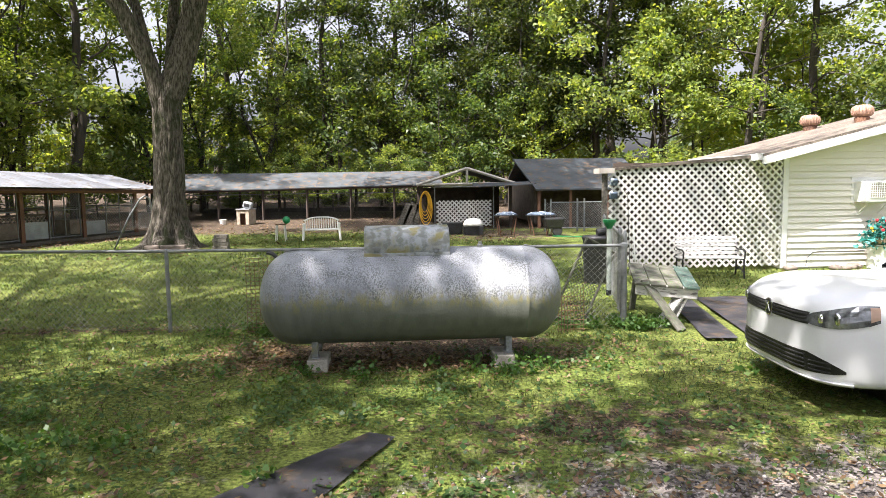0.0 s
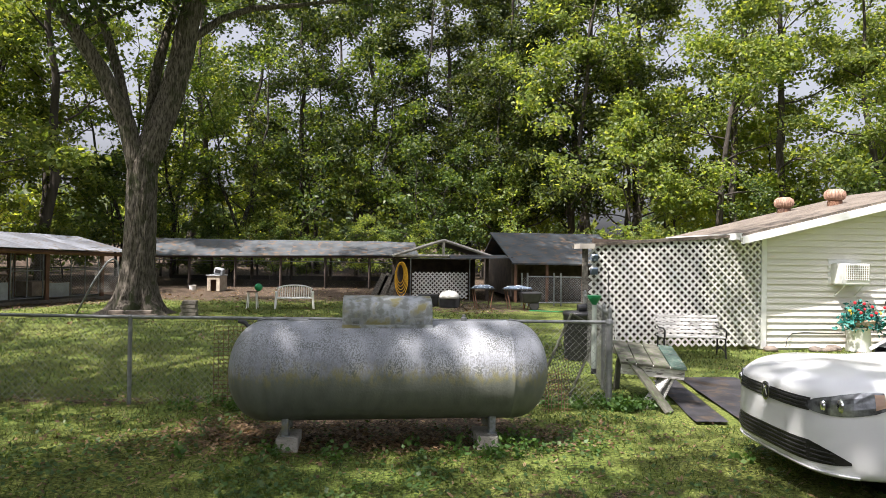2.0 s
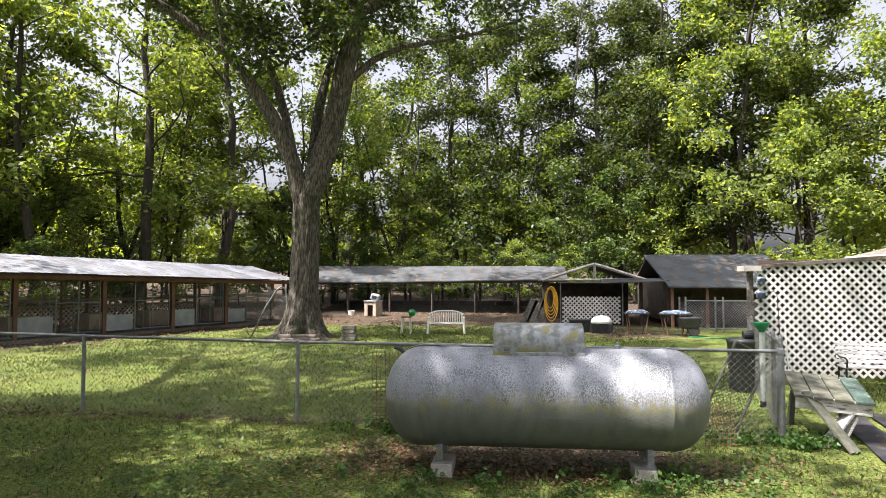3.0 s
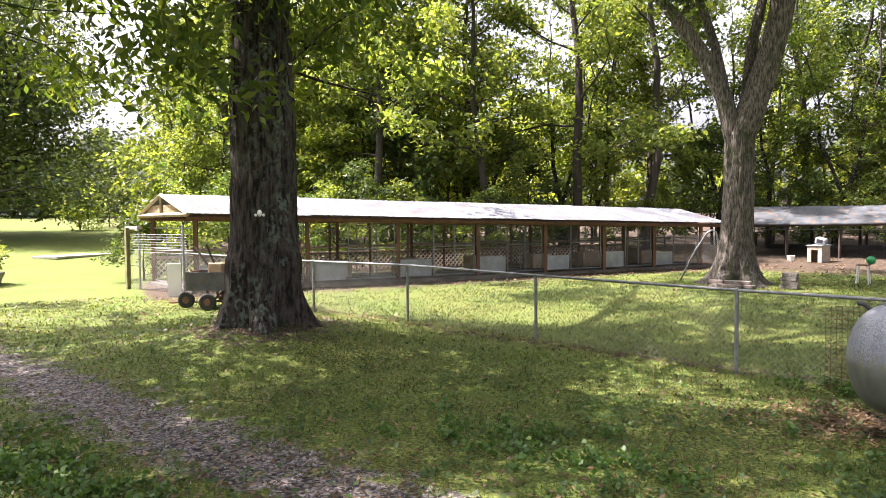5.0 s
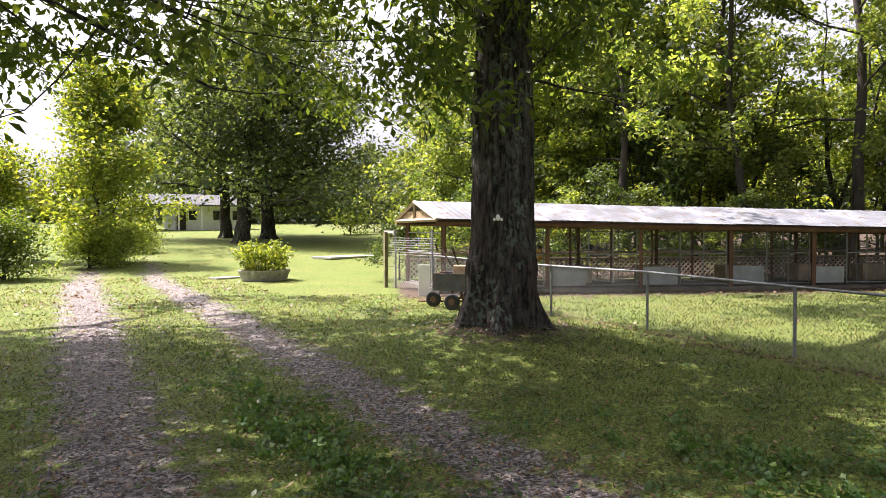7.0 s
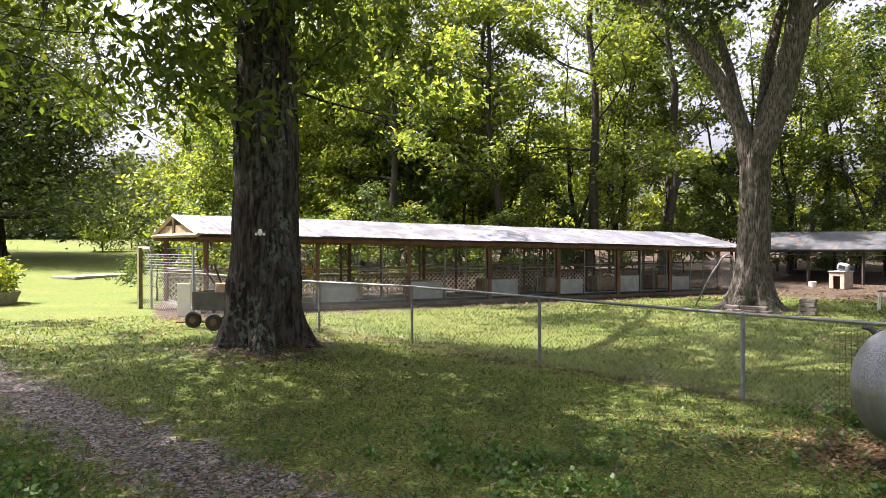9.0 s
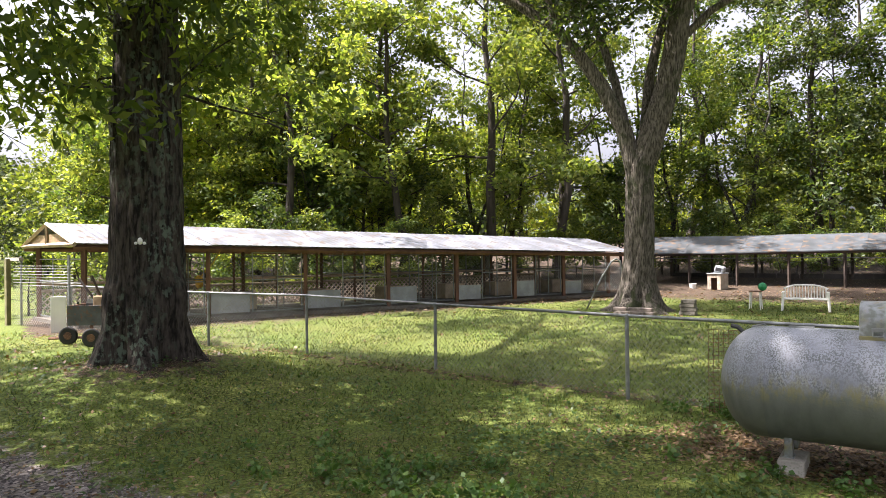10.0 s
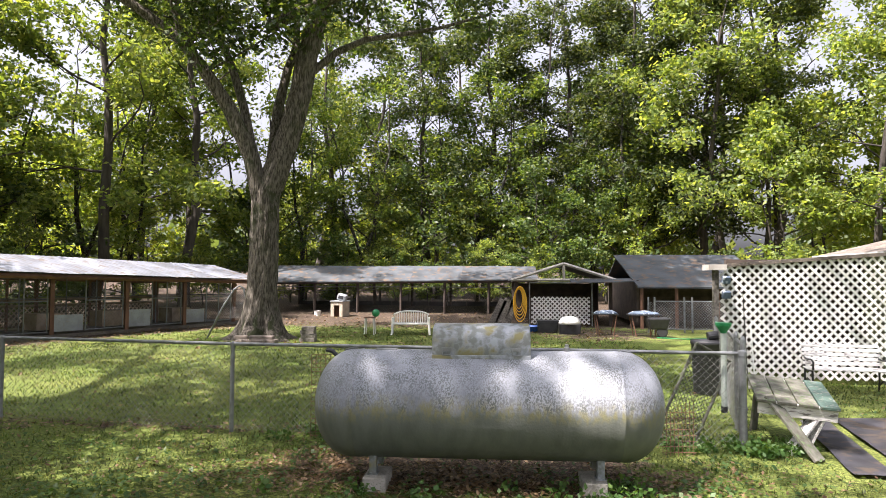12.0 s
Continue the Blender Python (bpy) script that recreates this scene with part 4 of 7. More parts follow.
def back_kennel():
    o = Vector((-4, 31.6, 0.3))
    t = thing("back_kennel", o, "low kennel row with a grey felt roof", "kennel")
    x0, x1 = -11.2, 1.6
    n = 11
    rng = random.Random(6)
    for k in range(n):
        a, b = x0 + (x1 - x0) * k / n, x0 + (x1 - x0) * (k + 1) / n + 0.03
        e0, e1 = 1.74 + 0.013 * (a + 8), 1.74 + 0.013 * (b + 8)
        j = rng.uniform(-0.015, 0.015)
        for y0, y1 in ((31.2, 33.6), (36.0, 33.6)):
            bm = bmesh.new()
            slab(bm, [(a, y0, e0 + j), (b, y0, e1 + j), (b, y1, 2.50 + j), (a, y1, 2.50 + j)], 0.04, o)
            part("roof_sheet", bm, "roof_back", t)
    for x in np.arange(-10.6, 1.0, 0.98):                             # low near-black boards added along the rear to stand for the roof's shade
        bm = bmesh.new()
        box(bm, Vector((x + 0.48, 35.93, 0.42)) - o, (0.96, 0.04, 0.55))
        part("rear_board", bm, "inside_shade", t)
    bm = bmesh.new()
    tube(bm, [Vector((x0, 31.3, 1.66)) - o, Vector((x1, 31.3, 1.80)) - o], 0.07, 4)
    part("eave_beam", bm, "wood_dark", t)
    for x in np.arange(-10.6, 1.5, 2.0):
        for y in (31.4, 35.8):
            bm = bmesh.new()
            tube(bm, [Vector((x, y, 0.15)) - o, Vector((x, y, 1.72)) - o], 0.06, 4)
            part("post", bm, "wood_dark", t)
        bm = bmesh.new()
        for z in (0.3, 1.3):
            tube(bm, [Vector((x, 31.4, z)) - o, Vector((x, 35.8, z)) - o], 0.02, 5)
        part("partition", bm, "galv", t)
    bm = bmesh.new()
    wires(bm, (-10.6, 31.45), (1.2, 31.45), 0.3, 1.5, 0.2, 0.0025)
    wires(bm, (-10.6, 35.8), (1.2, 35.8), 0.3, 1.3, 0.2, 0.0025)
    bmesh.ops.translate(bm, verts=bm.verts, vec=-o)
    part("wire_mesh", bm, "black_iron", t, kind="stuff")
    bm = bmesh.new()
    tube(bm, [Vector((-10.6, 31.45, 1.5)) - o, Vector((1.2, 31.45, 1.5)) - o], 0.02, 6)
    part("mesh_rail", bm, "galv", t)


back_kennel()


# ---- trees ----
def limb_arrays(verts, faces, pts, rs, sides):
    base, side = len(verts), None
    pts = [Vector(p) for p in pts]
    for k, p in enumerate(pts):
        way = (pts[min(k + 1, len(pts) - 1)] - pts[max(k - 1, 0)]).normalized()
        if side is None:
            side = way.cross(Vector((0.3, 1, 0)) if abs(way.z) > 0.7 else Vector((0, 0, 1))).normalized()
        side = (side - way * side.dot(way)).normalized()
        other = way.cross(side)
        for j in range(sides):
            a = 2 * math.pi * j / sides
            verts.append(p + (side * math.cos(a) + other * math.sin(a)) * rs[k])
    for k in range(len(pts) - 1):
        for j in range(sides):
            a, b = base + k * sides + j, base + k * sides + (j + 1) % sides
            faces.append((a, b, b + sides, a + sides))


def grow(rng, verts, faces, tips, start, way, length, r, depth, sides=6, up=0.15):
    """A crooked limb that thins and forks; tips collects places for leaves."""
    n = 5
    pts, p, w = [Vector(start)], Vector(start), Vector(way).normalized()
    for k in range(n):
        w = (w + Vector((rng.gauss(0, 0.22), rng.gauss(0, 0.22), rng.gauss(0, 0.15) + up * 0.3))).normalized()
        p = p + w * length / n
        pts.append(p.copy())
    rs = [r * (1 - 0.72 * k / n) for k in range(n + 1)]
    limb_arrays(verts, faces, pts, rs, sides)
    if depth == 0:
        tips += [(q, length * 0.3) for q in pts[2:]]
        return
    for k in range(2, n + 1):
        for _ in range(2 if depth > 1 else 1):
            a = rng.uniform(0, 2 * math.pi)
            out = (w * 0.7 + Vector((math.cos(a), math.sin(a), rng.uniform(-0.15, 0.6))) * 0.8).normalized()
            grow(rng, verts, faces, tips, pts[k], out, length * rng.uniform(0.42, 0.65), rs[k] * 0.6, depth - 1, 5 if depth > 1 else 4, up)


def make_tree(name, at, seed, H, r0, clear, spread, leaves, leaf, bark, foliage, label, trunk=None, limbs=None, nlimb=9, sides=12, sigma=0.55, flare=1.5, group="", narrow=0.5, droop=0.35, category="tree", rz=0.0, depth=1, low=None, up=0.15, stems=(), clumps=0):
    rng, nrg = random.Random(seed), np.random.default_rng(seed)
    t = thing(name, at, label, category, group, rz=rz)
    verts, faces, tips = [], [], []
    if trunk is None:
        trunk, x, y = [], 0.0, 0.0
        for k in range(9):
            trunk.append((x, y, H * 0.86 * k / 8 - (0.15 if k == 0 else 0)))
            x, y = x + rng.gauss(0, 0.012 * H), y + rng.gauss(0, 0.012 * H)
    n = len(trunk) - 1
    top = trunk[-1][2]
    rs = [r0 * (1 - 0.8 * (p[2] / top) ** 1.2) if p[2] > 0 else r0 for p in trunk]
    fine_p, fine_r = [], []
    for h, k in ((-0.1, flare * 1.12), (0.05, flare), (0.2, 1 + (flare - 1) * 0.6), (0.5, 1 + (flare - 1) * 0.28), (0.9, 1.06)):
        fine_p.append((trunk[0][0], trunk[0][1], h))
        fine_r.append(r0 * k)
    for p, r in zip(trunk, rs):
        if p[2] > 1.2:
            fine_p.append(p)
            fine_r.append(r)
    if r0 > 0.41:                                                    # a finely cut bole, for the bark's ridges
        sides = 72
        dense_p, dense_r = [], []
        for (p, q), (a, b) in zip(zip(fine_p, fine_p[1:]), zip(fine_r, fine_r[1:])):
            m = max(1, int((q[2] - p[2]) / 0.09)) if p[2] < 7 else 2
            for i in range(m):
                dense_p.append(Vector(p).lerp(Vector(q), i / m))
                dense_r.append(a + (b - a) * i / m)
        fine_p, fine_r = dense_p + [Vector(fine_p[-1])], dense_r + [fine_r[-1]]
    limb_arrays(verts, faces, fine_p, fine_r, sides)
    if r0 > 0.41:
        for k in range(len(fine_p)):
            for j in range(sides):
                v, c = verts[k * sides + j], Vector(fine_p[k])
                a = 2 * math.pi * j / sides
                n1 = abs(noise.noise((math.cos(a) * 5.5 + seed, math.sin(a) * 5.5, v.z * 0.75)))
                n2 = abs(noise.noise((math.cos(a) * 13, math.sin(a) * 13 + seed, v.z * 2.2)))
                verts[k * sides + j] = c + (v - c) * (0.95 + 0.17 * n1 + 0.10 * n2)
    if r0 > 0.3:                                                     # buttress roots and uneven girth
        for i, v in enumerate(verts):
            a = math.atan2(v.y - trunk[0][1], v.x - trunk[0][0])
            w = max(0.0, 1 - v.z / 1.1)
            k = 1 + (0.30 * w * w) * math.sin(5 * a + seed) + 0.05 * math.sin(3 * a + v.z * 0.7) + 0.03 * math.sin(7 * a - v.z)
            c = Vector((trunk[0][0], trunk[0][1], v.z)) if v.z < 1.2 else None
            if c:
                verts[i] = c + (v - c) * k
    if limbs is None:
        limbs = []
        for k in range(nlimb):
            h = clear + (H * 0.86 - clear) * (k + rng.random()) / nlimb
            a = k * 2.4 + rng.uniform(-0.5, 0.5)
            f = (h - clear) / max(H - clear, 1)
            ln = spread * (1.0 - 0.55 * f) * rng.uniform(0.7, 1.1)
            i = min(int(h / top * n), n - 1)
            u = h / top * n - i
            s = Vector(trunk[i]).lerp(Vector(trunk[i + 1]), u)
            limbs.append((s, Vector((math.cos(a), math.sin(a), 0.25 + 0.5 * f)), ln, max(0.25 * r0 * (1.2 - f), 0.03)))
        limbs.append((Vector(trunk[-1]), Vector((0, 0, 1)), H * 0.16, rs[-1]))
    for pts, ra, rb in stems:                                        # main stems of a forked bole, with twigs on their upper halves
        m = len(pts) - 1
        limb_arrays(verts, faces, pts, [ra + (rb - ra) * k / m for k in range(m + 1)], 14)
        for k in range(m // 2, m + 1):
            for _ in range(2):
                a = rng.uniform(0, 2 * math.pi)
                grow(rng, verts, faces, tips, pts[k], (math.cos(a), math.sin(a), rng.uniform(-0.1, 0.6)), spread * rng.uniform(0.3, 0.5), rb * 0.6, 1, up=up)
    for s, w, ln, r in limbs:
        grow(rng, verts, faces, tips, s, w, ln, r, depth, up=up)
    soup("trunk", np.array([tuple(v) for v in verts]), np.array(faces), bark, t, smooth=True)
    P = np.array([tuple(p) for p, _ in tips])
    if low is not None:
        P = P[P[:, 2] > low]
    if clumps and len(P) > clumps:                                   # sprays of leaves with gaps between them
        P = P[nrg.choice(len(P), clumps, replace=False)]
    pick = nrg.integers(0, len(P), leaves)
    puff = P[pick] + nrg.normal(size=(leaves, 3)) * sigma * np.array([1, 1, 0.6 if clumps else 0.75])
    v, q = leaf_arrays(nrg, puff, leaf, droop, narrow=narrow)
    soup("crown", v, q, foliage, t)
    return t


# the big oak beside the fence: straight, dark, with roots; high crown and drooping twigs on the bole
rt = random.Random(5)
twigs = []
for k in range(26):
    h, a = 3.7 + 4.3 * k / 26, k * 2.4
    twigs.append((Vector((0, 0.05, h)), Vector((math.cos(a), math.sin(a), 0.15)), rt.uniform(1.3, 2.5), 0.03))
oak = make_tree("oak_tree", on(-10.1, 6.14, -0.1), 11, 19, 0.545, 8, 7.5, 7500, 0.19, "bark_dark", "leaf_near",
                "large dark-barked oak with lichen and spreading roots beside the fence",
                trunk=[(0, 0, -0.1), (0, 0.02, 1.5), (-0.02, 0.03, 3), (-0.03, 0.05, 5), (0, 0.1, 8), (0.1, 0.2, 11), (0.1, 0.1, 14), (0.2, 0, 17)],
                limbs=twigs, sides=24, sigma=0.28, flare=1.18, narrow=0.42, droop=0.8, depth=1)


def high_crown(parent, seed, z0, z1, radius, leaves, leaf, limbs=14, material="leaf_near", bark="bark_dark", squash=0.7, clumps=130, sigma=0.5):
    """Boughs and leaves of a crown that spreads above the bole."""
    rng, nrg = random.Random(seed), np.random.default_rng(seed)
    verts, faces, tips = [], [], []
    for k in range(limbs):
        f = k / limbs
        a = k * 2.4 + rng.uniform(-0.3, 0.3)
        grow(rng, verts, faces, tips, (0.03, 0.08, z0 + (z1 - z0) * f * 0.75), (math.cos(a), math.sin(a), 0.55 + 0.5 * f), radius * (1.0 - 0.4 * f) * rng.uniform(0.8, 1.1), 0.17 * (1.1 - f), 2)
    soup("boughs", np.array([tuple(v) for v in verts]), np.array(faces), bark, parent, smooth=True)
    P = np.array([tuple(p) for p, _ in tips])
    P = P[P[:, 2] > z0 - 0.3]
    P = P[nrg.choice(len(P), min(len(P), clumps), replace=False)]    # leaves stand in clumps with gaps between
    at = P[nrg.integers(0, len(P), leaves)] + nrg.normal(size=(leaves, 3)) * sigma * np.array([1, 1, squash])
    v, q = leaf_arrays(nrg, at, leaf, 0.4, narrow=0.6)
    soup("high_crown", v, q, material, parent)


high_crown(oak, 41, 7.4, 18, 10.5, 17000, 0.30, limbs=18, clumps=270, sigma=0.42)
# forked tree by the kennels
def across(d, z, deep=0.0):
    """A place on the forked tree, d metres across it as seen from the drive, z up, deep behind."""
    return Vector((0.907 * d - 0.42 * deep, 0.42 * d + 0.907 * deep, z))


fork = make_tree("forked_tree", on(-6.95, 19.3, -0.05), 23, 22, 0.43, 6, 5, 26000, 0.19, "bark_grey", "leaf_forest",
                 "tall grey-barked forked tree with mossy roots in the yard",
                 trunk=[Vector((0, 0, -0.1)), across(0.05, 1.5), across(0.08, 3), across(0.12, 4.1), across(0.4, 4.9), across(0.79, 6.1), across(1.07, 7.2), across(1.24, 8.3), across(1.57, 9.5), across(1.9, 12), across(2.0, 17)],
                 stems=[([across(0.0, 3.9), across(-0.3, 5.2), across(-0.9, 6.5), across(-1.57, 7.5), across(-2.2, 8.3), across(-3.4, 9.1), across(-4.8, 9.9), across(-6.2, 10.8)], 0.26, 0.07),
                        ([across(-2.1, 8.2), across(-2.45, 9.4), across(-2.7, 11), across(-2.8, 13)], 0.15, 0.06),
                        ([across(-0.05, 4.3, 0.05), across(-0.25, 5.3, 0.15), across(-0.5, 6.7, 0.4), across(-0.8, 7.8, 0.6), across(-1.0, 8.4, 0.8), across(-1.5, 9.3, 1.0), across(-1.9, 11.2, 1.4), across(-2.0, 13.5, 1.5)], 0.16, 0.05),
                        ([across(0.15, 4.2, 0.05), across(0.3, 5.1, 0.25), across(0.5, 6.8, 0.7), across(0.8, 8.1, 0.9), across(1.07, 8.9, 1.1), across(1.2, 11, 1.6), across(1.0, 13.5, 2.0)], 0.20, 0.06),
                        ([across(1.25, 7.7), across(2.1, 8.5), across(3.0, 9.0), across(3.9, 9.3, 0.2), across(5.5, 9.8, 0.3), across(7.0, 10.4, 0.3)], 0.12, 0.04)],
                 limbs=[(across(1.57, 9.5), across(-0.3, 0.9, -0.5), 5, 0.14), (across(1.9, 12), across(0.7, 0.5, 0.4), 5, 0.12), (across(2.0, 16), across(-0.5, 0.7, 0.3), 5, 0.1), (across(2.0, 17), across(0.1, 1), 4, 0.1)],
                 sides=18, sigma=0.42, flare=2.1, depth=2, low=5.2, clumps=260)
high_crown(fork, 49, 9.0, 20, 11.0, 15000, 0.30, limbs=18, clumps=250, sigma=0.42, material="leaf_forest", bark="bark_grey")
# tree beside the drive, behind the walker; its boughs hang over the drive
drive = make_tree("drive_tree", on(-8.2, -6.8, -0.1), 31, 16, 0.4, 6, 7.0, 30000, 0.19, "bark_dark", "leaf_near",
                  "broad shade tree with boughs hanging over the drive",
                  limbs=[(Vector((0, 0, 5.4)), Vector((-0.35, 0.9, 0.12)), 8.0, 0.08), (Vector((0, 0, 5.7)), Vector((-0.62, 0.75, 0.10)), 8.6, 0.08), (Vector((0, 0, 5.8)), Vector((-0.05, 1.0, 0.10)), 9.0, 0.08),
                         (Vector((0, 0, 5.6)), Vector((-0.85, 0.6, 0.10)), 8.0, 0.08), (Vector((0, 0, 6.0)), Vector((-0.45, 0.95, 0.12)), 10.0, 0.08), (Vector((0, 0, 6.0)), Vector((-0.55, 0.85, 0.12)), 10.6, 0.08)],
                  sides=14, sigma=0.34, narrow=0.42, droop=0.8, depth=2, low=3.9, up=0.02)
high_crown(drive, 43, 7.5, 16, 7.0, 9000, 0.32, clumps=120, sigma=0.42)
# added tree on the verge, trunk out of view, to shade the drive
shade = make_tree("shade_tree", on(-17.6, -4.4, -0.1), 35, 15, 0.4, 5, 7.0, 500, 0.3, "bark_dark", "leaf_near",
                  "broad tree added on the verge to shade the drive", nlimb=4, sides=12, depth=1)
high_crown(shade, 45, 5.5, 15, 8.5, 12000, 0.34, clumps=160, sigma=0.48)
# unseen tree added behind the walker to shade the car and gravel
yard = make_tree("yard_tree", on(-1.2, -4.6, -0.1), 37, 15, 0.38, 6, 7.0, 400, 0.3, "bark_dark", "leaf_near",
                 "broad unseen tree added behind the gravel to shade the car", nlimb=3, sides=12, depth=1)
high_crown(yard, 47, 7.0, 15, 7.5, 6000, 0.32, clumps=75, sigma=0.42)

# woods: a few kinds, copied along the edge of the clearing
KINDS = [make_tree("forest_tree", (0, 0, -50), 100 + k, 17 + 1.6 * k, 0.20 + 0.02 * k, 4.6 + 0.8 * (k % 3), 4.4 + 0.3 * (k % 2), 8600, 0.26, "bark_far", "leaf_forest" if k % 3 else "leaf_bright",
                   "tall leafy broadleaf tree at the edge of the woods", nlimb=13, sides=8, sigma=0.40, group="woods behind the kennels", clumps=95) for k in range(5)]
DARK = [make_tree("forest_tree", (0, 0, -50), 120 + k, 19 + 2 * k, 0.24, 2.2, 5.0, 11500, 0.25, "bark_far", "leaf_deep", "tall dense green tree in the woods behind the shelter", nlimb=16, sides=8, sigma=0.38, group="woods behind the kennels", clumps=150) for k in range(2)]
SHRUBS = [make_tree("understory_tree", (0, 0, -50), 200 + k, 4.6 + 1.1 * k, 0.06, 0.5, 2.2 + 0.2 * k, 2400, 0.22, "bark_far", "leaf_bright" if k % 2 else "leaf_forest",
                    "slender bright green sapling at the woods' edge", nlimb=10, sides=6, sigma=0.27, group="saplings at the woods' edge", clumps=60) for k in range(4)]
# pale lime leaves imitate sunlight reaching deep behind the trunks
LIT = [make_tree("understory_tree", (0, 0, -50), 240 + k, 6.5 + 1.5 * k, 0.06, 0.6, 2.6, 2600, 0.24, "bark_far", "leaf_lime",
                 "yellow-green sapling deep in the woods, sunlight put into its leaf colour", nlimb=11, sides=6, sigma=0.32, group="saplings at the woods' edge", clumps=60) for k in range(2)]
CROOKED = [make_tree("crooked_tree", (0, 0, -50), 260 + k, 13 + k, 0.15, 3.4, 3.6, 3600, 0.22, "bark_dark", "leaf_near",
                     "crooked dark-trunked tree at the edge of the woods", nlimb=9, sides=8, sigma=0.34, group="crooked trees at the woods' edge", clumps=50, up=0.3,
                     trunk=[(0, 0, -0.15), (0.1, 0, 1.2), (0.35 - 0.5 * (k % 2), 0.1, 2.6), (0.9 - 1.5 * (k % 2), 0.1, 4.4), (1.0 - 1.7 * (k % 2), -0.1, 6.2), (1.6 - 2.6 * (k % 2), 0, 8.6), (1.5 - 2.4 * (k % 2), 0.1, 11.0)],
                     stems=[([Vector((0.3 - 0.4 * (k % 2), 0.1, 2.4)), Vector((-0.3 + 0.6 * (k % 2), 0, 3.9)), Vector((-0.9 + 1.9 * (k % 2), 0.2, 5.2)), Vector((-1.0 + 2.2 * (k % 2), 0.3, 7.4)), Vector((-1.7 + 3.3 * (k % 2), 0.3, 9.6))], 0.10, 0.035)]) for k in range(2)]
EDGE = [(-62, 30), (-44, 25), (-28.5, 14), (-22.5, 22), (-18.5, 31), (-13, 37.5), (0, 40), (11, 35), (20, 29), (34, 24)]


def along(step, off, jit, rng):
    out = []
    for a, b in zip(EDGE, EDGE[1:]):
        a, b = Vector(a), Vector(b)
        d = b - a
        nrm = Vector((-d.y, d.x)).normalized()
        for k in range(max(1, int(d.length / step))):
            p = a + d * ((k + rng.random()) * step / d.length) + nrm * (off + rng.uniform(-jit, jit))
            out.append(p)
    return out


wood = random.Random(77)
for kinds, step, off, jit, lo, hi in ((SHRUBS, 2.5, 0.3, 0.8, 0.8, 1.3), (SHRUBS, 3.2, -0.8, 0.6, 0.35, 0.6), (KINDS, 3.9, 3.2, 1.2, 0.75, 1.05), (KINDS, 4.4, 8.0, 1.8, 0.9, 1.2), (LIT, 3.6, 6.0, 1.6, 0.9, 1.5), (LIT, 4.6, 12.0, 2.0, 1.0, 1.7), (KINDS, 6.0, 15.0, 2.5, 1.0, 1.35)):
    for p in along(step, off, jit, wood):
        if off == -0.8 and not -24 < p.x < 15:
            continue
        if (kinds is SHRUBS and p.x > -14 and off < 3 and wood.random() < 0.15) or (off > 14 and wood.random() < 0.55) or (p.x < -34 and wood.random() < 0.5) or (p.x > 24 and wood.random() < 0.4):
            continue
        if (p.x > 6 and p.y < 25) or (-34 < p.x < -14 and kinds is KINDS and wood.random() < (0.5 if off < 5 else 0.75)):
            continue
        gap = -11.5 < p.x < -6.0                                        # a lit clearing among the trunks
        if gap and kinds is KINDS and wood.random() < 0.8 or (21 < p.x < 27 and p.y > 36 and kinds is KINDS):
            continue
        # bright leaves at both sides, dark mid: the woods' light painted as leaf colour
        pool = [KINDS[0], KINDS[3]] if kinds is KINDS and p.x < -14 else [KINDS[0], KINDS[3]] if p.x > 11 and kinds is KINDS else kinds
        if -4.5 < p.x < 11 and off < 5 and kinds is KINDS:
            pool = DARK
        elif -4.5 < p.x < 11 and kinds is KINDS:
            pool = [*DARK, KINDS[1], KINDS[2]]
        c = copy_thing(wood.choice(pool), pose(p.x, p.y, height(p.x, p.y) - 0.1, wood.uniform(-3, 3), wood.uniform(-3, 3), wood.uniform(0, 360)))
        s = wood.uniform(lo, hi)
        c.scale = (s, s, s * wood.uniform(0.92, 1.1))
for k, (x, y, turn) in enumerate(((-8.1, 38.4, 25), (-13.1, 36.3, 200), (-11.0, 37.6, 90), (-19.4, 31.0, 30), (-17.7, 32.4, 150), (-21.7, 27.6, 60), (-26.2, 22.0, 10), (-3.7, 41.0, 110), (-1.0, 41.6, 330), (1.05, 42.0, 75), (3.8, 41.0, 190), (7.4, 39.0, 15), (-24.0, 25.6, 120))):
    copy_thing(CROOKED[k % 2], pose(x, y, height(x, y) - 0.1, 0, 2, turn))
for k, x, y in ((3, -17.4, 28.4), (0, -19.6, 24.8), (3, -15.2, 32.2), (0, -22.2, 20.6), (0, 17.6, 34.4), (3, 20.5, 33.0), (3, 26.0, 30.0)):
    copy_thing(KINDS[k], pose(x, y, height(x, y) - 0.1, 0, 2, 40 * x))
for x, y in ((8.0, 40.5), (11.5, 38.6), (14.4, 37.6), (4.6, 43.0), (-0.6, 44.0)):
    copy_thing(DARK[1], pose(x, y, height(x, y) - 0.1, 0, 2, 40 * x))
for k in range(26):                                                  # undergrowth close behind both kennels
    x, y = row_pt(-6.5 + 1.35 * k, wood.uniform(1.55, 1.95)) if k < 13 else (-11.5 + 1.1 * (k - 13) + wood.uniform(-0.3, 0.3), wood.uniform(37.0, 38.2))
    c = copy_thing(SHRUBS[k % 4], pose(x, y, height(x, y) - 0.1, 0, 0, 77 * k))
    c.scale = (0.6, 0.6, wood.uniform(0.42, 0.6))
for k in KINDS + DARK + SHRUBS + LIT + CROOKED:
    for o in (*k.children, k):
        bpy.data.objects.remove(o)
make_tree("bare_tree", on(24.8, 42.4, -0.1), 281, 21, 0.24, 6, 3.6, 1500, 0.25, "bark_pale", "leaf_bright", "tall pale half-bare tree above the woods", nlimb=12, sides=8, sigma=0.4, depth=2, up=0.5)


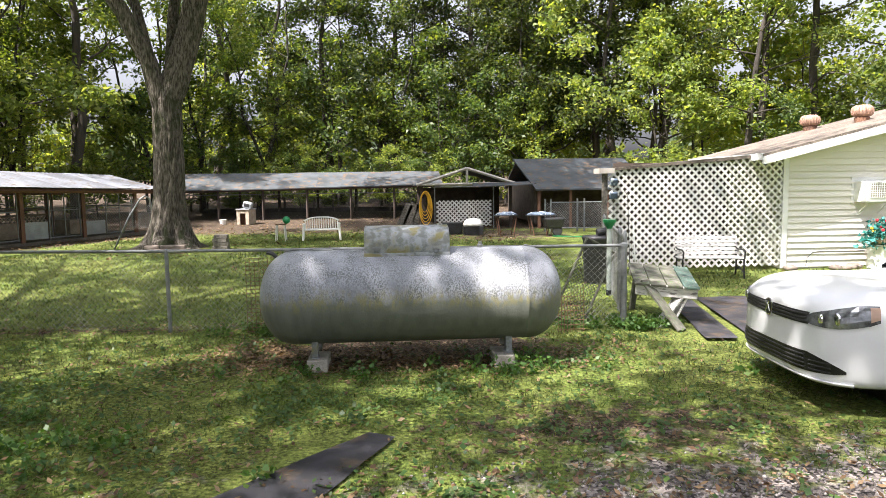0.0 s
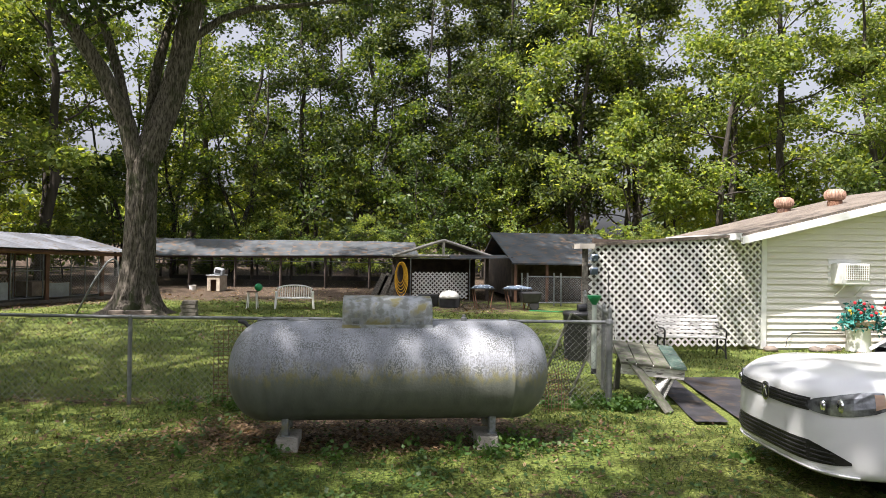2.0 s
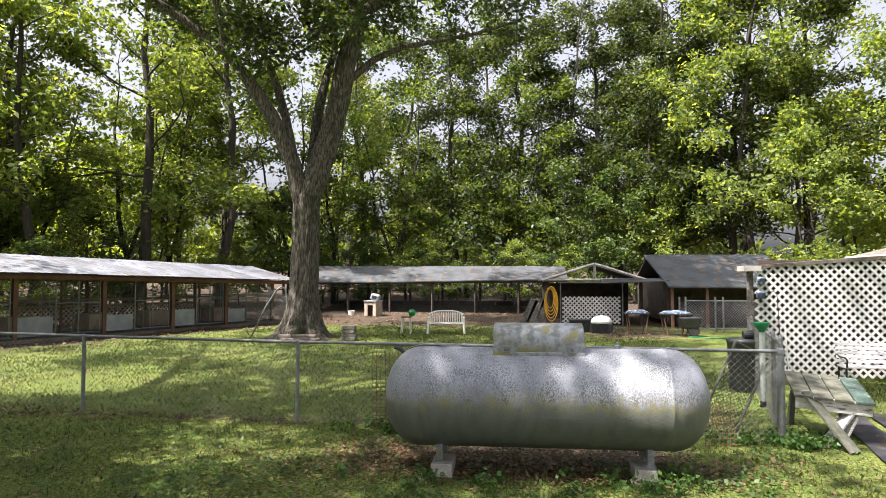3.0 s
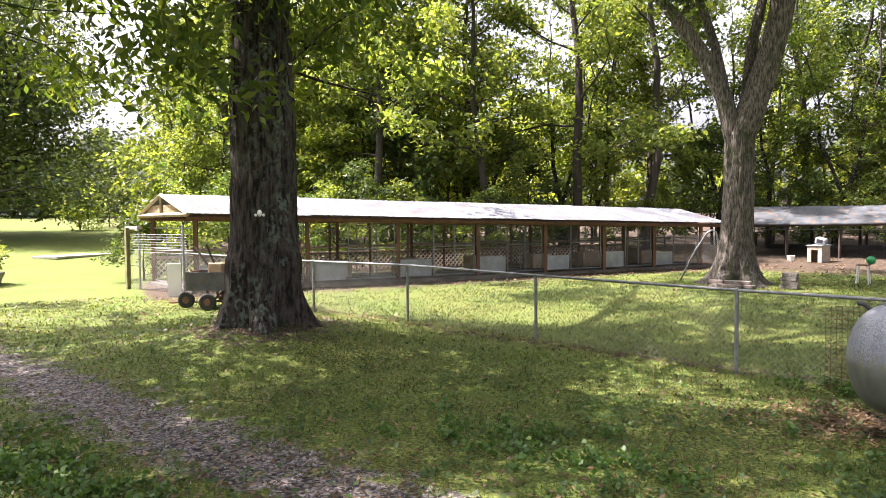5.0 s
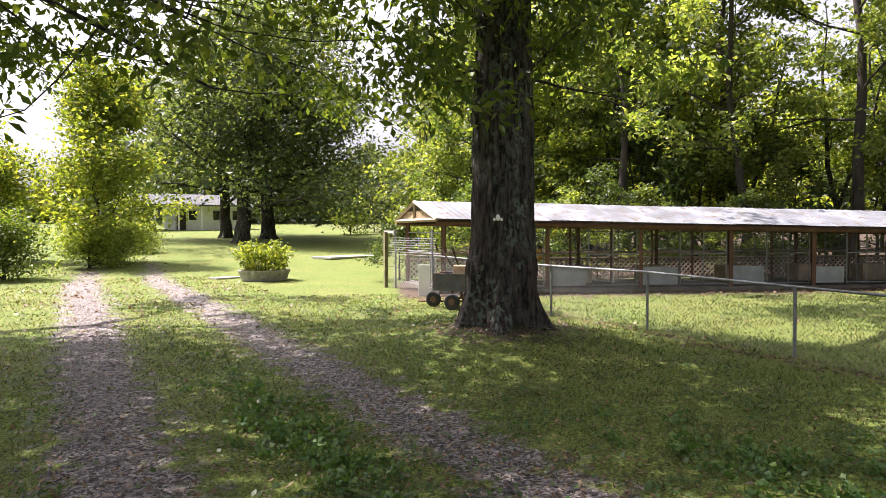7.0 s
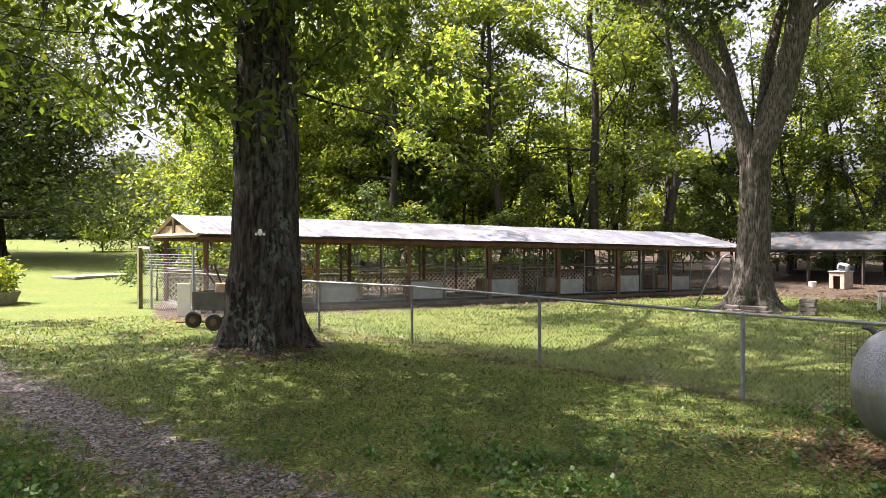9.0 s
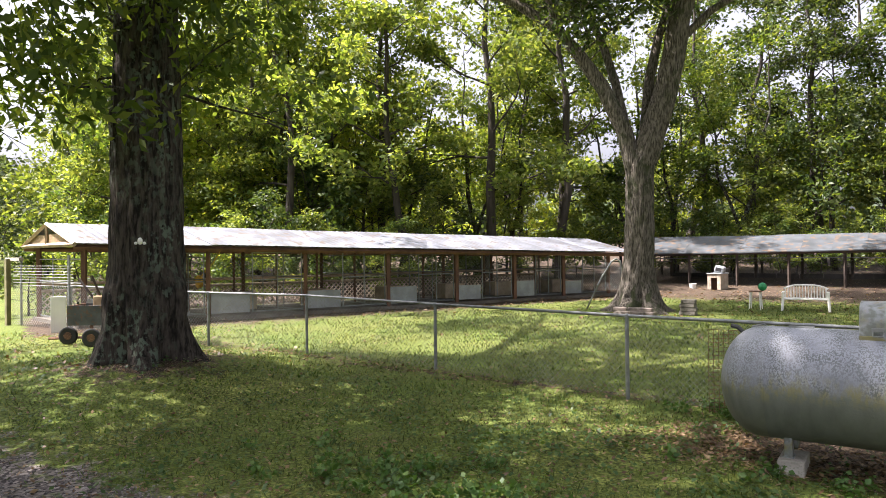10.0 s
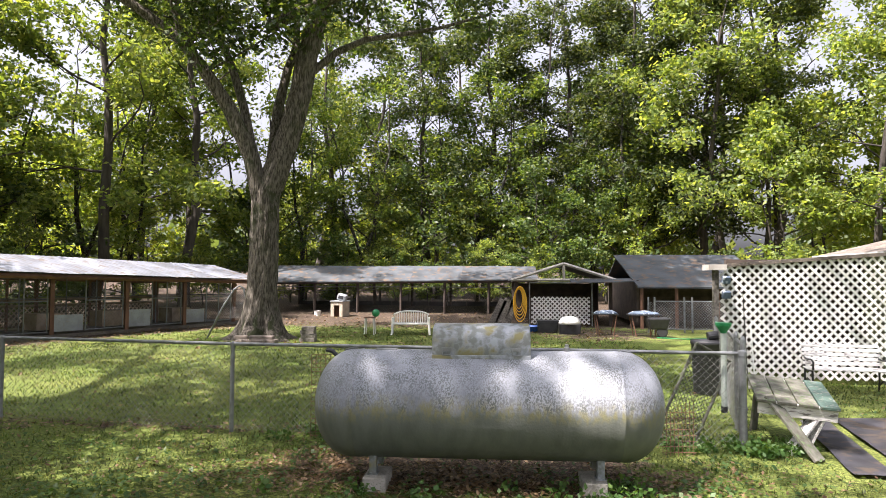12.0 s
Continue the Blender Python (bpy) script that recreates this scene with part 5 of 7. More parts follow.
# ---- far side of the drive ----
for k, (x, y, hh, rr) in enumerate(((-56.4, 10.9, 15, 0.42), (-49.5, 10.6, 16, 0.5), (-54, 13.6, 16, 0.5))):
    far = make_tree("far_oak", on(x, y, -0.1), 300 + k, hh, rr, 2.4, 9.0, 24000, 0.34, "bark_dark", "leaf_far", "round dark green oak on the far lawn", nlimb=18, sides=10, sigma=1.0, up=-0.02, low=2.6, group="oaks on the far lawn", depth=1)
make_tree("roadside_tree", on(-35, 0.9, -0.1), 320, 9.0, 0.14, 0.8, 3.0, 16000, 0.22, "bark_far", "leaf_lime", "bright yellow-green young tree beside the drive", nlimb=18, sides=8, sigma=0.42)
make_tree("roadside_tree", on(-39, -4.6, -0.1), 321, 7.5, 0.14, 0.6, 3.2, 12000, 0.24, "bark_far", "leaf_lime", "bright yellow-green young tree beside the drive", nlimb=16, sides=8, sigma=0.45)
make_tree("roadside_tree", on(-33, -7.5, -0.1), 322, 6.5, 0.12, 0.5, 3.0, 9000, 0.22, "bark_far", "leaf_lime", "bright yellow-green young tree beside the drive", nlimb=14, sides=8, sigma=0.45)
for k, (x, y, h) in enumerate(((-29.5, -2.2, 2.0), (-30.5, -3.8, 2.2), (-31.5, -5.4, 2.3), (-33.5, 0.6, 1.4), (-36, 2.0, 1.3), (-42, 3.0, 1.5))):
    make_tree("hedge_bush", on(x, y, -0.1), 340 + k, h, 0.05, 0.15, 1.3, 6000, 0.13, "bark_far", "leaf_near" if k < 3 else "leaf_bright", "dense dark green hedge bush by the drive" if k < 3 else "loose light green bush in long grass", nlimb=12, sides=5, sigma=0.33, category="bush", group="bushes by the drive")
for k, (x, y, h) in enumerate(((-46, 22, 2.5), (-42, 20, 1.6), (-40, 25, 3.5), (-58, 22, 2.5), (-52, 25, 4), (-36, 26, 5), (-62, 26, 5))):
    make_tree("lawn_shrub", on(x, y, -0.1), 360 + k, h, 0.05, 0.15, 1.5 + h * 0.25, 4500, 0.22, "bark_far", "leaf_bright" if k % 2 else "leaf_far", "light green shrub at the far lawn's edge", nlimb=12, sides=5, sigma=0.4, category="shrub", group="shrubs round the far lawn")


def far_woods():
    """Distant woods all round, as one mass of leaf clumps."""
    nrg = np.random.default_rng(9)
    n = 60000
    a = nrg.uniform(0, 2 * np.pi, n)
    r = 92 + 14 * nrg.random(n)
    top = 10 + 3.5 * np.sin(a * 9) + 3 * np.sin(a * 23 + 1) + 2 * np.sin(a * 51)
    z = 0.6 + top * nrg.random(n) ** 0.8
    at = np.stack([-0.6 + r * np.cos(a), r * np.sin(a), z], 1)
    v, q = leaf_arrays(nrg, at, 1.5, 0.1, narrow=0.8)
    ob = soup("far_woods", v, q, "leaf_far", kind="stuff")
    tagged(ob, "distant green woods beyond the lawns", "woods")


far_woods()


def far_house():
    t = thing("far_house", on(-72, 10.6), "low pale house with a porch and carport beyond the lawn", "house", rz=8)
    # front looks towards +x
    bm = bmesh.new()
    box(bm, (-2.5, 2.0, 1.3), (4.5, 7.0, 2.7))
    part("wall", bm, "trim_white", t)
    bm = bmesh.new()
    slab(bm, [(0.9, -6.2, 2.55), (0.9, 6.0, 2.55), (-2.6, 6.0, 3.7), (-2.6, -6.2, 3.7)], 0.15, Vector((0, 0, 0)))
    slab(bm, [(-6, -6.2, 2.55), (-6, 6.0, 2.55), (-2.6, 6.0, 3.7), (-2.6, -6.2, 3.7)], 0.15, Vector((0, 0, 0)))
    part("roof", bm, "roof_back", t)
    for y in (-6, -3.6, -1.4, 0.8, 3.0, 5.6):
        bm = bmesh.new()
        box(bm, (0.7, y, 1.25), (0.14, 0.14, 2.5))
        part("porch_post", bm, "trim_white", t)
    for y in (0.2, 2.6, 4.6):
        bm = bmesh.new()
        box(bm, (-0.22, y, 1.5), (0.08, 0.9, 1.1))
        w = part("window", bm, "trim_white", t)
        bm = bmesh.new()
        box(bm, (-0.17, y, 1.5), (0.03, 0.74, 0.94))
        part("pane", bm, "glass_dark", w)
    bm = bmesh.new()
    box(bm, (-0.22, -0.9, 1.05), (0.08, 0.9, 2.05))
    part("door", bm, "wood_dark", t)
    c = thing("parked_car", on(-71.2, 6.2), "dark car parked in the far carport", "car", rz=8)
    bm = bmesh.new()
    box(bm, (-1, 0, 0.65), (4.2, 1.75, 0.7), bevel=0.15)
    part("body", bm, "car_black", c)
    bm = bmesh.new()
    box(bm, (-1.3, 0, 1.2), (2.2, 1.5, 0.5), bevel=0.15, taper=0.8)
    part("cabin", bm, "glass_dark", c)
    for x in (-2.3, 0.3):
        for y in (-0.8, 0.8):
            bm = bmesh.new()
            lathe(bm, [(0.31, -0.1), (0.33, 0), (0.31, 0.1)], 16, Matrix.Translation((x, y, 0.32)) @ Matrix.Rotation(math.pi / 2, 4, "X"))
            part("wheel", bm, "tyre", c)


far_house()

from mathutils.bvhtree import BVHTree


# ---- white saloon car ----
def skin(bm, tree, cols, off=0.006, thick=0.02, rows=4):
    """A shell laid on the body: columns (y, z low, z high), each cast on to the skin square to the nose's curve."""
    grid = []
    for y, z0, z1 in cols:
        s = 1 if y >= 0 else -1
        e = 0.01
        d = Vector((front_x(abs(y) + e) - front_x(abs(y) - e), s * 2 * e, 0)).normalized()
        n = Vector((-d.y * s, d.x * s, 0)).normalized()              # outward
        if n.x > 0:
            n = -n
        col = []
        for k in range(rows + 1):
            p = Vector((front_x(abs(y)), y, z0 + (z1 - z0) * k / rows))
            hit = tree.ray_cast(p + n * 0.4, -n)[0] or p
            col.append((bm.verts.new(hit + n * off), bm.verts.new(hit + n * (off - thick))))
        grid.append(col)
    for a, b in zip(grid, grid[1:]):
        for k in range(rows):
            bm.faces.new((a[k][0], a[k + 1][0], b[k + 1][0], b[k][0]))
            bm.faces.new((a[k][1], b[k][1], b[k + 1][1], a[k + 1][1]))
        for k in (0, rows):
            bm.faces.new((a[k][0], b[k][0], b[k][1], a[k][1]))
    for c in (grid[0], grid[-1]):
        for k in range(rows):
            bm.faces.new((c[k][0], c[k][1], c[k + 1][1], c[k + 1][0]))


def front_x(y):
    """The nose in plan: how far back the skin lies at a distance from the middle."""
    y = abs(y)
    pts = ((0, -0.045), (0.3, -0.02), (0.45, 0.0), (0.60, 0.035), (0.70, 0.10), (0.79, 0.22), (0.85, 0.40), (0.88, 0.62), (0.892, 0.95))
    for (a, p), (b, q) in zip(pts, pts[1:]):
        if y <= b:
            return p + (q - p) * (y - a) / (b - a)
    return 0.95


def saloon_car():
    t = thing("saloon_car", on(2.78, 5.52), "white four-door saloon car parked on the grass", "car", rz=-3)
    t.scale = (1.06, 1.06, 1.06)
    bpy.context.view_layer.update()
    st = [(-0.045, 0.30, 0.33, 0.46, 0.575, 0.680), (-0.02, 0.45, 0.27, 0.45, 0.585, 0.705), (0.035, 0.60, 0.21, 0.44, 0.60, 0.735), (0.10, 0.70, 0.20, 0.44, 0.62, 0.765), (0.22, 0.79, 0.19, 0.45, 0.66, 0.805),
          (0.40, 0.85, 0.19, 0.47, 0.715, 0.85), (0.62, 0.88, 0.19, 0.5, 0.765, 0.89), (0.95, 0.892, 0.19, 0.52, 0.82, 0.925), (1.30, 0.895, 0.19, 0.55, 0.87, 0.965), (1.8, 0.895, 0.19, 0.55, 0.90, 0.965),
          (2.6, 0.895, 0.19, 0.55, 0.92, 0.965), (3.4, 0.89, 0.19, 0.55, 0.94, 0.98), (4.0, 0.87, 0.22, 0.55, 0.95, 1.02), (4.4, 0.82, 0.26, 0.55, 0.93, 1.03), (4.6, 0.70, 0.35, 0.55, 0.80, 0.95), (4.64, 0.58, 0.45, 0.58, 0.7, 0.85)]
    bm = bmesh.new()
    rings = []
    for x, hw, zb, zm, zs, zt in st:
        half = [(hw * 0.86, zb), (hw * 0.97, zb + 0.05), (hw * 0.995, zb + 0.14), (hw, zm), (hw * 0.995, (zm + zs) / 2), (hw * 0.975, zs), (hw * 0.92, zs + (zt - zs) * 0.45), (hw * 0.78, zs + (zt - zs) * 0.82), (hw * 0.45, zt - 0.005)]
        pts = [(0, zb)] + half + [(0, zt + 0.008)] + [(-y, z) for y, z in half[::-1]]
        rings.append([bm.verts.new((x, y, z)) for y, z in pts])
    n = len(rings[0])
    for a, b in zip(rings, rings[1:]):
        for j in range(n):
            bm.faces.new((a[j], a[(j + 1) % n], b[(j + 1) % n], b[j]))
    bm.faces.new(rings[0])
    bm.faces.new(rings[-1][::-1])
    body = part("body", bm, "car_white", t, smooth=True)
    mod = body.modifiers.new("round", "SUBSURF")
    mod.levels = mod.render_levels = 2
    cutters = []
    for x in (0.90, 3.55):
        bm = bmesh.new()
        lathe(bm, [(0.378, -1.1), (0.378, 1.1)], 48, Matrix.Translation((x, 0, 0.325)) @ Matrix.Rotation(math.pi / 2, 4, "X"))
        c = part("arch_cutter", bm, "car_black")
        c.matrix_world = t.matrix_world.copy()
        mod = body.modifiers.new("arch", "BOOLEAN")
        mod.operation, mod.object, mod.solver = "DIFFERENCE", c, "EXACT"
        cutters.append(c)
    bpy.context.view_layer.update()
    done = bpy.data.meshes.new_from_object(body.evaluated_get(bpy.context.evaluated_depsgraph_get()))
    body.modifiers.clear()
    body.data = done
    for c in cutters:
        bpy.data.objects.remove(c)
    skin_tree = BVHTree.FromPolygons([v.co for v in done.vertices], [p.vertices for p in done.polygons])
    for x in (0.90, 3.55):                                           # dark wells inside the arches
        bm = bmesh.new()
        lathe(bm, [(0.38, -0.72), (0.38, 0.72)], 32, Matrix.Translation((x, 0, 0.315)) @ Matrix.Rotation(math.pi / 2, 4, "X"))
        part("wheel_well", bm, "car_black", t)
    # cabin
    bm = bmesh.new()
    cs = [(1.30, 0.70, 0.955, 0.60), (1.44, 0.79, 0.955, 0.985), (2.22, 0.80, 0.95, 1.385), (2.65, 0.80, 0.95, 1.435), (3.1, 0.80, 0.96, 1.43), (3.5, 0.79, 0.98, 1.36), (4.15, 0.76, 1.0, 1.05)]
    rings = []
    for x, hw, z0, z1 in cs[1:]:
        k = (z1 - z0) / 0.48
        tw = hw - 0.20 * k
        rings.append([bm.verts.new((x, y, z)) for y, z in ((hw, z0 - 0.05), (hw, z0), (tw + 0.03, z1 - 0.05 * k), (tw * 0.85, z1), (0, z1 + 0.015), (-tw * 0.85, z1), (-tw - 0.03, z1 - 0.05 * k), (-hw, z0), (-hw, z0 - 0.05))])
    for a, b in zip(rings, rings[1:]):
        for j in range(8):
            bm.faces.new((a[j], a[j + 1], b[j + 1], b[j]))
    part("cabin_glass", bm, "glass_dark", t, "tinted curved window glass", smooth=True)
    bm = bmesh.new()
    rings = []
    for x, hw, z1 in ((2.18, 0.60, 1.375), (2.26, 0.625, 1.40), (2.65, 0.63, 1.45), (3.1, 0.63, 1.445), (3.5, 0.61, 1.375), (3.6, 0.58, 1.345)):
        rings.append([bm.verts.new((x, y, z)) for y, z in ((hw, z1 - 0.055), (hw * 0.95, z1 - 0.01), (hw * 0.6, z1 + 0.012), (0, z1 + 0.02), (-hw * 0.6, z1 + 0.012), (-hw * 0.95, z1 - 0.01), (-hw, z1 - 0.055))])
    for a, b in zip(rings, rings[1:]):
        for j in range(6):
            bm.faces.new((a[j], a[j + 1], b[j + 1], b[j]))
    bmesh.ops.solidify(bm, geom=bm.faces[:], thickness=0.015)
    part("roof", bm, "car_white", t, smooth=True)
    for s in (-1, 1):
        bm = bmesh.new()
        tube(bm, [(1.38, s * 0.775, 0.955), (1.82, s * 0.70, 1.20), (2.25, s * 0.615, 1.385)], 0.017, 8)
        part("front_pillar", bm, "car_white", t, smooth=True)
        bm = bmesh.new()
        tube(bm, [(2.66, s * 0.805, 0.95), (2.70, s * 0.64, 1.40)], 0.04, 6)
        part("door_pillar", bm, "car_black", t)
        bm = bmesh.new()
        lathe(bm, [(0.02, -0.09), (0.07, -0.08), (0.085, 0), (0.07, 0.08), (0.02, 0.09)], 14, Matrix.Translation((1.85, s * 0.97, 1.02)) @ Matrix.Rotation(math.pi / 2, 4, "X"))
        part("door_mirror", bm, "car_white", t, smooth=True)
        # headlight: dark housing, bright reflectors, amber corner, clear rim
        ys = [0.47, 0.53, 0.59, 0.65, 0.71, 0.755, 0.79, 0.815, 0.835]
        lo = [0.585, 0.572, 0.567, 0.566, 0.568, 0.575, 0.585, 0.602, 0.625]
        hi = [0.612, 0.640, 0.660, 0.676, 0.694, 0.712, 0.725, 0.735, 0.742]
        bm = bmesh.new()
        skin(bm, skin_tree, [(s * y, a, b) for y, a, b in zip(ys, lo, hi)], 0.008, 0.03)
        lamp = part("headlight", bm, "lamp_clear", t, "clear swept-back headlight", smooth=False)
        for y, z, r in ((0.60, 0.612, 0.030), (0.69, 0.625, 0.042)):
            bm = bmesh.new()
            lathe(bm, [(r, 0), (r * 0.8, 0.012), (r * 0.3, 0.016)], 18, Matrix.Translation((skin_tree.ray_cast(Vector((-1, s * y, z)), Vector((1, 0, 0)))[0].x - 0.008, s * y, z)) @ Matrix.Rotation(-math.pi / 2, 4, "Y"))
            part("reflector", bm, "chrome", lamp)
        bm = bmesh.new()
        skin(bm, skin_tree, [(s * y, a + 0.02, b - 0.012) for y, a, b in zip(ys[7:], lo[7:], hi[7:])], 0.012, 0.01)
        part("indicator", bm, "orange", lamp)
        bm = bmesh.new()                                             # side intake in the bumper
        skin(bm, skin_tree, [(s * y, a, b) for y, a, b in ((0.50, 0.295, 0.41), (0.58, 0.298, 0.395), (0.66, 0.302, 0.375), (0.72, 0.31, 0.35), (0.75, 0.318, 0.33))], 0.006, 0.02)
        part("side_intake", bm, "car_black", t)
        for z in (0.31, 0.335, 0.36):
            bm = bmesh.new()
            skin(bm, skin_tree, [(s * y, z, z + 0.007) for y in (0.52, 0.60, 0.68)], 0.014, 0.012, 1)
            part("intake_bar", bm, "tyre", t)
    bm = bmesh.new()
    skin(bm, skin_tree, [(y, 0.570, 0.640) for y in np.linspace(-0.5, 0.5, 13)], 0.006, 0.02)
    grille = part("grille", bm, "car_black", t)
    for z in (0.580, 0.601, 0.622):
        bm = bmesh.new()
        skin(bm, skin_tree, [(y, z, z + 0.008) for y in np.linspace(-0.49, 0.49, 13)], 0.014, 0.01, 1)
        part("grille_bar", bm, "tyre", grille)
    bm = bmesh.new()
    skin(bm, skin_tree, [(y, 0.295, 0.41) for y in np.linspace(-0.5, 0.5, 13)], 0.006, 0.02)
    intake = part("lower_intake", bm, "car_black", t)
    for z in (0.31, 0.335, 0.36, 0.385):
        bm = bmesh.new()
        skin(bm, skin_tree, [(y, z, z + 0.007) for y in np.linspace(-0.48, 0.48, 13)], 0.014, 0.01, 1)
        part("intake_bar", bm, "tyre", intake)
    bm = bmesh.new()
    skin(bm, skin_tree, [(y, 0.20, 0.25) for y in np.linspace(-0.78, 0.78, 25)], 0.022, 0.03)
    part("front_lip", bm, "car_white", t, smooth=True)
    m = Matrix.Translation((skin_tree.ray_cast(Vector((-1, 0, 0.61)), Vector((1, 0, 0)))[0].x - 0.008, 0, 0.61)) @ Matrix.Rotation(-math.pi / 2, 4, "Y")
    bm = bmesh.new()
    lathe(bm, [(0.060, 0), (0.060, 0.008), (0.050, 0.010)], 28, m)
    badge = part("badge", bm, "chrome", t, "round chrome badge")
    bm = bmesh.new()
    lathe(bm, [(0.048, 0.010), (0.048, 0.0125), (0.03, 0.013)], 28, m)
    part("badge_disc", bm, "car_black", badge)
    bm = bmesh.new()
    for a, b in (((0.03, -0.03), (0, 0.02)), ((-0.03, -0.03), (0, 0.02)), ((0.02, 0.032), (0.0, 0.0)), ((-0.02, 0.032), (0.0, 0.0))):
        tube(bm, [m @ Vector((a[1], a[0], 0.014)), m @ Vector((b[1], b[0], 0.014))], 0.004, 5)
    part("badge_bar", bm, "chrome", badge)
    for x in (0.90, 3.55):
        for s in (-1, 1):
            m = Matrix.Translation((x, s * 0.785, 0.315)) @ Matrix.Rotation(s * math.pi / 2, 4, "X")
            if x < 1:
                m = Matrix.Translation((x, s * 0.785, 0.315)) @ Matrix.Rotation(radians(-9), 4, "Z") @ Matrix.Rotation(s * math.pi / 2, 4, "X")
            bm = bmesh.new()
            lathe(bm, [(0.205, -0.085), (0.235, -0.10), (0.295, -0.10), (0.312, -0.085), (0.318, -0.05), (0.318, 0.05), (0.312, 0.085), (0.295, 0.10), (0.235, 0.10), (0.205, 0.085)], 48, m)
            tyre = part("wheel", bm, "tyre", t, "black tyre on a ten-spoke alloy wheel", smooth=True)
            bm = bmesh.new()
            lathe(bm, [(0.20, -0.085), (0.214, -0.098), (0.207, -0.075), (0.195, -0.03), (0.19, 0.06)], 40, m)
            part("rim", bm, "alloy", tyre, smooth=True)
            bm = bmesh.new()
            lathe(bm, [(0.18, -0.02), (0.18, 0.0)], 24, m)
            part("brake_disc", bm, "car_black", tyre)
            for j in range(10):
                a = 2 * math.pi * (j // 2) / 5 + (0.27 if j % 2 else -0.27)
                a2 = 2 * math.pi * (j // 2) / 5 + (0.30 if j % 2 else -0.30)
                bm = bmesh.new()
                tube(bm, [m @ Vector((0.04 * math.cos(a), 0.04 * math.sin(a), -0.075)), m @ Vector((0.12 * math.cos(a), 0.12 * math.sin(a), -0.083)), m @ Vector((0.203 * math.cos(a2), 0.203 * math.sin(a2), -0.08))], [0.02, 0.017, 0.02], 6)
                part("spoke", bm, "alloy", tyre, smooth=True)
            bm = bmesh.new()
            lathe(bm, [(0.06, -0.07), (0.058, -0.09), (0.03, -0.097), (0.005, -0.098)], 20, m)
            part("hub_cap", bm, "alloy", tyre)
    for s in (-1,):
        bm = bmesh.new()
        tube(bm, [(1.45, s * 0.899, 0.30), (1.43, s * 0.9, 0.60), (1.40, s * 0.893, 0.88), (1.42, s * 0.865, 0.95)], 0.004, 4)
        part("door_gap", bm, "car_black", t)


M["lamp_clear"] = mat("lamp_lens", (0.20, 0.21, 0.225), (0.05, 0.05, 0.055), 0.06, 0.4, scale=16, fine=30, bump=0.0)
def raise_nose(car):
    """Lifts the front edge of bonnet, lamps and grille, so that the bonnet lies flatter."""
    for ob in bpy.data.objects:
        p = ob.parent
        if ob.type == "MESH" and ob.name.split(".")[0] not in ("wheel", "rim", "spoke", "brake_disc") and (p == car or p and p.parent == car):
            for v in ob.data.vertices:
                w = min(max((1.25 - v.co.x) / 1.1, 0.0), 1.0)
                v.co.z += 0.125 * w * w * (3 - 2 * w) * min(max((v.co.z - 0.28) / 0.36, 0.0), 1.0)


saloon_car()
raise_nose(bpy.data.objects["saloon_car"])


# ---- things by the house ----
def garden_bench():
    t = thing("garden_bench", on(5.33, 12.15, 0.0), "slatted bench with flaking white paint and black iron ends", "bench", rz=-8)
    t.scale = (1, 1, 0.9)
    for x in (-0.56, 0.56):
        bm = bmesh.new()
        for pts in ([(x, -0.28, 0), (x, -0.25, 0.2), (x, -0.24, 0.40)], [(x, 0.20, 0), (x, 0.16, 0.2), (x, 0.17, 0.42), (x, 0.24, 0.66), (x, 0.28, 0.82)],
                    [(x, -0.24, 0.40), (x, 0.0, 0.38), (x, 0.17, 0.41)], [(x, -0.27, 0.42), (x, -0.29, 0.56), (x, -0.18, 0.60), (x, 0.05, 0.58), (x, 0.22, 0.6)], [(x, -0.26, 0.12), (x, 0.0, 0.22), (x, 0.18, 0.12)]):
            tube(bm, pts, 0.016, 6)
        part("iron_end", bm, "black_iron", t, "black cast-iron bench end")
    for k in range(5):
        bm = bmesh.new()
        box(bm, (0, -0.24 + 0.095 * k, 0.425 - 0.006 * (2 - abs(k - 2))), (1.18, 0.07, 0.022), bevel=0.004)
        part("seat_slat", bm, "paint_flaked", t)
    for k in range(5):
        bm = bmesh.new()
        box(bm, (0, 0.155 + 0.026 * k, 0.50 + 0.078 * k), (1.18, 0.022, 0.058), Matrix.Rotation(radians(-17), 3, "X"), bevel=0.004)
        part("back_slat", bm, "paint_flaked", t)


M["paint_flaked"] = mat("flaked_white_paint", (0.68, 0.66, 0.64), (0.55, 0.53, 0.50), 0.7, scale=9, c=(0.19, 0.17, 0.16), fine=24, bump=0.3, stretch=(0.4, 2, 2))
garden_bench()


